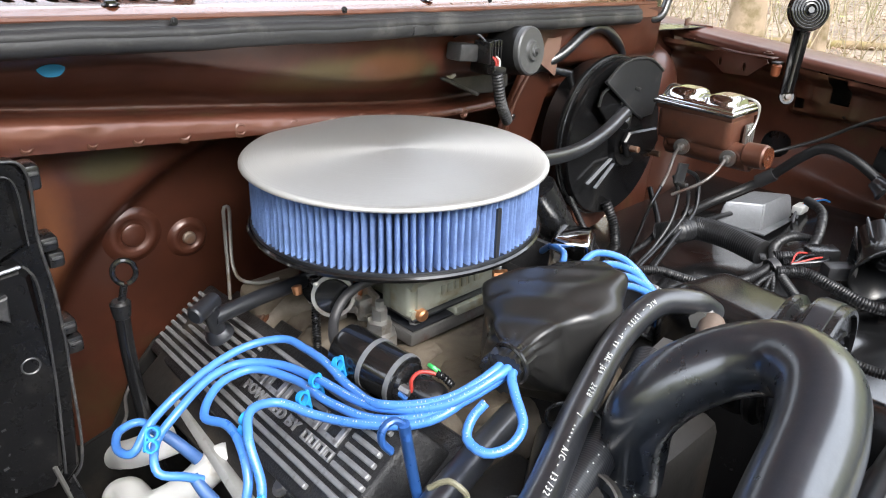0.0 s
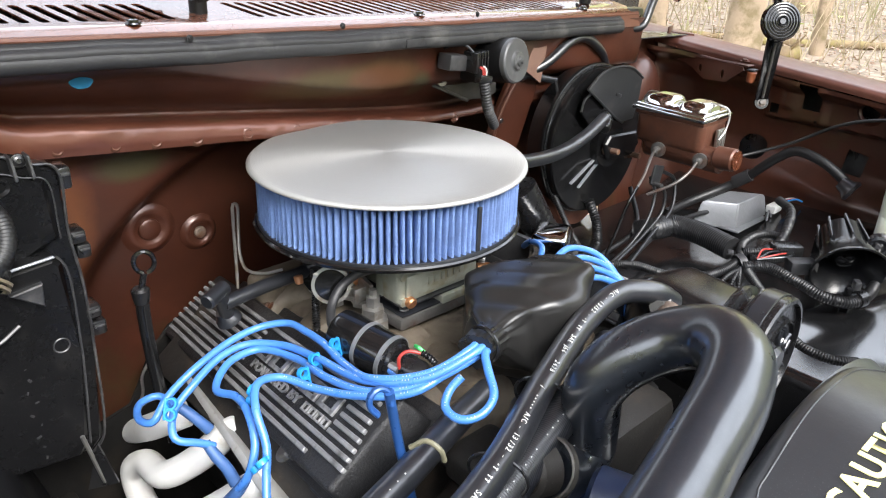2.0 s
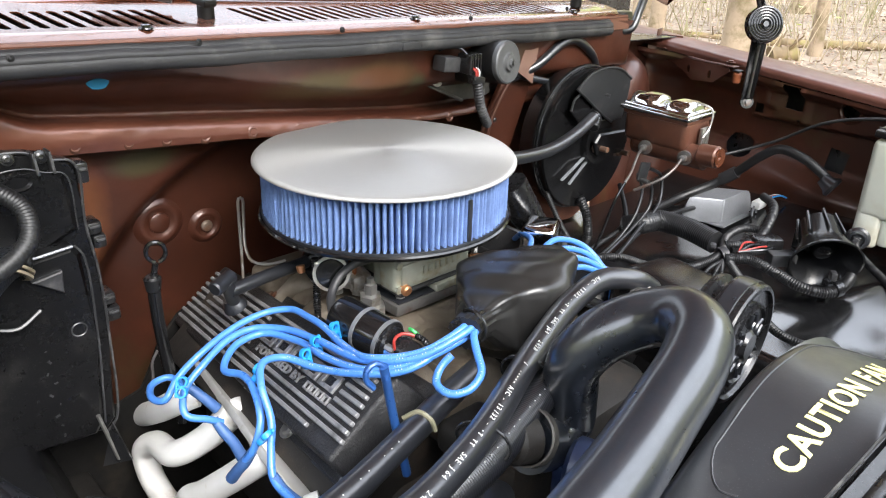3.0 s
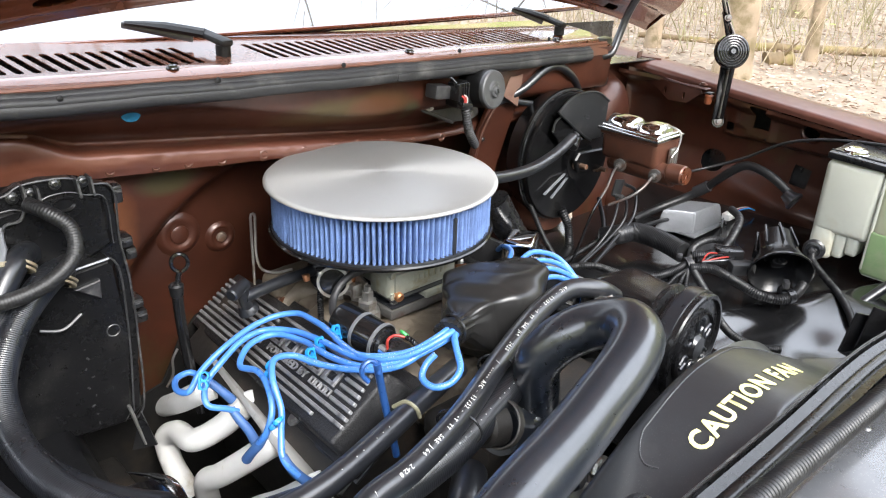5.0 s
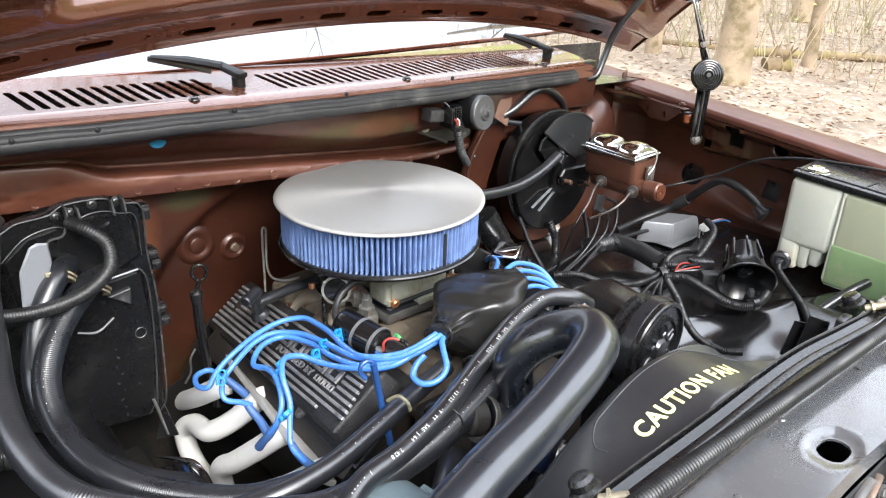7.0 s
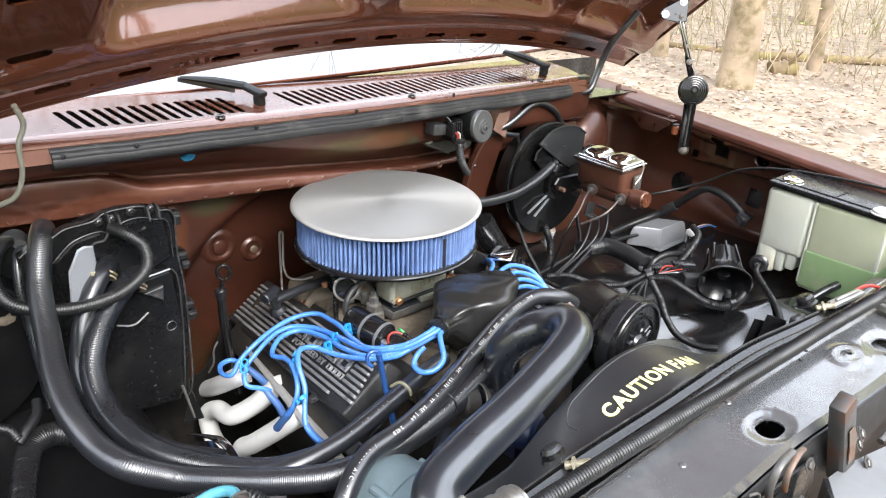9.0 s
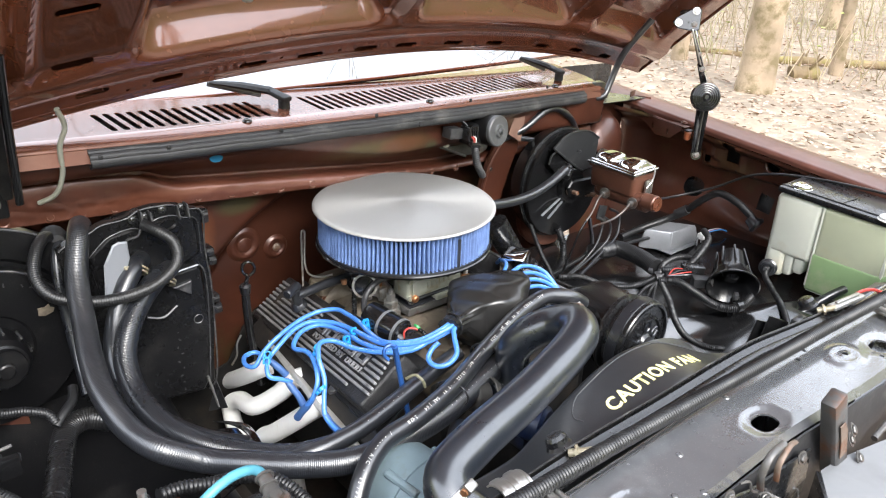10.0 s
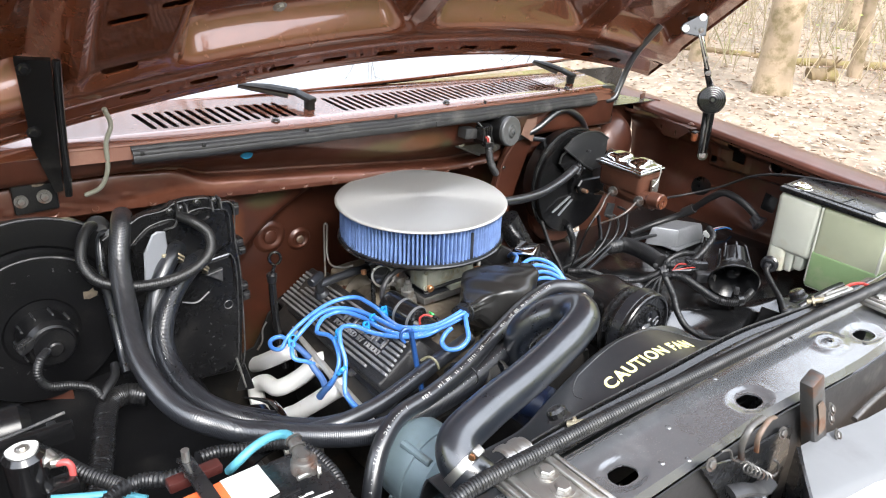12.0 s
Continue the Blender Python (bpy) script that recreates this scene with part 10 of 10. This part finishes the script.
def ring_point(u, w):
    r = 0.05 + 90 * w**3
    a = 2 * math.pi * u
    x, y = 0.5 + r * math.cos(a), 0.5 + r * math.sin(a)
    return V((x, y, ground_z(x, y)))


bm = bmx()
sheet(bm, ring_point, 96, 60)
bmesh.ops.remove_doubles(bm, verts=bm.verts, dist=0.0005)
solo("ground", bm, GROUND, "forest floor of pale dry fallen leaves", "ground", kind="structure")


def bed(name, count, place, shape, mat, label, category):
    """Many small pieces of one kind as one mesh."""
    vs, fs = [], []
    for _ in range(count):
        v, f = shape(*place())
        k = len(vs)
        vs += v
        fs += [tuple(i + k for i in q) for q in f]
    me = bpy.data.meshes.new(name)
    me.from_pydata(vs, [], fs)
    me.materials.append(mat)
    return tagged(new(name, me), label, category, kind="stuff")


rnd = random.Random(11)


def litter_place():
    r = 1.6 + 16 * rnd.random() ** 1.6
    a = radians(rnd.uniform(-60, 100))
    return 0.8 + r * math.cos(a), 0.2 + r * math.sin(a)


def leaf_shape(x, y):
    z = ground_z(x, y) + 0.01 + 0.03 * rnd.random()
    s = 0.015 + 0.020 * rnd.random()
    a = rnd.uniform(0, 6.28)
    t, curl = rnd.uniform(-0.6, 0.6), rnd.uniform(0.1, 0.5)
    c, n = math.cos(a), math.sin(a)
    out = []
    for u, v, h in ((-1, 0, 0.3 * curl), (-0.35, 0.45, curl), (0.5, 0.38, curl * 0.6), (1, 0, 0.5 * curl), (0.5, -0.38, curl * 0.8), (-0.35, -0.45, curl), (0.0, 0.0, 0.0)):
        out.append((x + s * (u * c - v * n), y + s * (u * n + v * c), z + s * (h + t * v)))
    return out, [(6, i, (i + 1) % 6) for i in range(6)]


bed("leaf_litter", 52000, litter_place, leaf_shape, LEAF, "scattered curled dry leaves on the forest floor", "leaves")


def brush_place():
    r = 7.5 + 14 * rnd.random()
    a = radians(rnd.uniform(-50, 100))
    x, y = 0.8 + r * math.cos(a), 0.2 + r * math.sin(a)
    return x, y, rnd.uniform(0.4, 2.4) * (0.6 + 0.4 * math.sin(1.7 * x) * math.sin(2.1 * y))


def stem_shape(x, y, h):
    h = max(0.25, h)
    z = ground_z(x, y) - 0.02
    lean, a = rnd.uniform(0, 0.5), rnd.uniform(0, 6.28)
    w = rnd.uniform(0.003, 0.010)
    vs, fs = [], []
    p = V((x, y, z))
    d = V((lean * math.cos(a), lean * math.sin(a), 1))
    for k in range(5):
        t = k / 4
        q = p + d * h * t + V((math.cos(a), math.sin(a), -0.5)) * h * 0.25 * t * t
        r = w * (1 - 0.85 * t)
        vs += [(q.x + r, q.y, q.z), (q.x - 0.5 * r, q.y + 0.87 * r, q.z), (q.x - 0.5 * r, q.y - 0.87 * r, q.z)]
        if k:
            b = 3 * k
            fs += [(b - 3 + j, b - 3 + (j + 1) % 3, b + (j + 1) % 3, b + j) for j in range(3)]
    return vs, fs


bed("dry_brush", 7500, brush_place, stem_shape, STEM, "tangle of dry brush and saplings at the wood's edge", "brush")


def bud_shape(x, y, h):
    v, f = leaf_shape(x, y)
    dz = 0.3 + 2.2 * rnd.random()
    return [(a, b, c + dz) for a, b, c in v], f


bed("spring_leaves", 6500, brush_place, bud_shape, BUD, "sparse pale green spring leaves in the brush", "foliage")


def tree(x, y, r, h, seed, limbs=9, label="bare grey-tan forest tree in early spring"):
    rg = random.Random(seed)
    t = thing("tree", (x, y, ground_z(x, y)), label, "tree", "forest trees")
    z0 = ground_z(x, y) - 0.1
    lx, ly = rg.uniform(-0.05, 0.05), rg.uniform(-0.05, 0.05)
    bm = bmx()
    pts = [V((x + lx * k * h / 6 + rg.uniform(-0.05, 0.05) * r * 3, y + ly * k * h / 6, z0 + h * k / 6)) for k in range(7)]
    n, line = 18, curve(pts, 0.25)
    rings = []
    for i, (c, a, b, z) in enumerate(frames(line)):
        u = i / (len(line) - 1)
        rr = r * (1 - 0.8 * u) * (1 + 0.25 * math.exp(-u * h / 0.25))
        rings.append([bm.verts.new(c + rr * (1 + 0.08 * math.sin(5 * q + 3 * u) + 0.05 * rg.uniform(-1, 1)) * (math.cos(2 * math.pi * q / n) * a + math.sin(2 * math.pi * q / n) * b)) for q in range(n)])
    for a, b in zip(rings, rings[1:]):
        for q in range(n):
            bm.faces.new((a[q], a[(q + 1) % n], b[(q + 1) % n], b[q]))
    part("trunk", bm, BARK, t, limit=1.5)
    bm = bmx()
    for k in range(limbs):
        u = 0.3 + 0.68 * k / limbs
        base = line[int(u * (len(line) - 1))]
        a = rg.uniform(0, 6.28)
        L = h * (0.42 - 0.25 * u) * rg.uniform(0.7, 1.2)
        end = base + V((math.cos(a) * L, math.sin(a) * L, L * rg.uniform(0.4, 0.9)))
        mid = base.lerp(end, 0.5) + V((rg.uniform(-0.1, 0.1) * L, rg.uniform(-0.1, 0.1) * L, -0.06 * L))
        w = r * (1 - 0.75 * u) * 0.4
        tube(bm, [base, mid, end], w, 7, 0.4, radii=[w, w * 0.6, w * 0.15])
        for j in range(7):
            s = base.lerp(end, 0.35 + 0.09 * j)
            a2 = a + rg.uniform(-1.3, 1.3)
            l2 = L * rg.uniform(0.25, 0.5)
            e2 = s + V((math.cos(a2) * l2, math.sin(a2) * l2, l2 * rg.uniform(0.2, 1.0)))
            tube(bm, [s, s.lerp(e2, 0.5) + V((0, 0, -0.04 * l2)), e2], w * 0.3, 5, 0.5, radii=[w * 0.35, w * 0.2, w * 0.05])
            for q in range(3):
                s3 = s.lerp(e2, 0.4 + 0.25 * q)
                e3 = s3 + V((rg.uniform(-1, 1), rg.uniform(-1, 1), rg.uniform(0.1, 1))) * l2 * 0.45
                tube(bm, [s3, e3], w * 0.1, 4, 0.6, radii=[w * 0.12, w * 0.04])
    part("crown", bm, BARK, t, "bare limbs and twigs", limit=1.5)


LOG = material("mossy_log", (0.19, 0.135, 0.075), 0.9, 0, 20, 0.5, 0.8, stain=(0.19, 0.16, 0.05), stain_scale=4, stain_amount=0.45)


def fallen_log(ends, r, label):
    """A rotting log that lies half sunk in the litter, with broken ends and stubs."""
    a, b = (V((x, y, ground_z(x, y) + 0.5 * r)) for x, y in ends)
    t = thing("fallen_log", (a + b) / 2, label, "log", "fallen logs")
    rg = random.Random(int(1000 * r))
    bm = bmx()
    pts = [a.lerp(b, k / 6) + V((0, 0, rg.uniform(-0.12, 0.2) * r)) for k in range(7)]
    tube(bm, pts, r, 14, 0.05, radii=[r * (0.75 + 0.3 * rg.random()) for k in range(7)])
    part("stem", bm, LOG, t)
    for k in range(3):
        p = a.lerp(b, 0.2 + 0.3 * k)
        bm = bmx()
        d = V((rg.uniform(-1, 1), rg.uniform(-1, 1), 1.2)) * r
        tube(bm, [p, p + d, p + 2.2 * d], 0.25 * r, 7, 0.03, radii=[0.3 * r, 0.2 * r, 0.08 * r])
        part("stub", bm, LOG, t)


fallen_log(((8.0, 5.05), (8.45, 4.10)), 0.045, "thin mossy log lying in the dry litter")
fallen_log(((8.45, 3.85), (9.75, 2.80)), 0.055, "long mossy log on the forest floor")
fallen_log(((7.95, 3.40), (8.18, 3.22)), 0.085, "short rotten brown log behind the tree")

tree(6.98, 3.28, 0.17, 13, 3, 9, "stout tan-barked tree beside the truck")
for k, (x, y, r, h) in enumerate(((7.6, 4.6, 0.09, 9), (8.6, 3.2, 0.07, 8), (10.5, 2.6, 0.13, 11), (9.2, 5.8, 0.16, 12), (12.5, 5.0, 0.2, 14), (14.0, 3.0, 0.16, 13), (13, 8.5, 0.22, 14), (11, 0.5, 0.12, 10), (5.5, 9.5, 0.2, 13), (2.0, 13, 0.22, 14), (16, 7, 0.2, 14), (9, -5, 0.2, 13), (-7, -8, 0.2, 14), (3, -12, 0.2, 14), (-11, 3, 0.22, 14))):
    tree(x, y, r, h, 20 + k, 7)

bm = bmx()
sheet(bm, lambda u, w: V((0.5 + 46 * math.cos(2 * math.pi * u), 0.5 + 46 * math.sin(2 * math.pi * u), -1 + (19.0 + 2.5 * math.sin(23 * u) + 1.5 * math.sin(61 * u) + math.sin(149 * u)) * w)), 180, 6)
solo("backdrop", bm, FAR, "distant hazy spring woods", "woods", kind="structure")
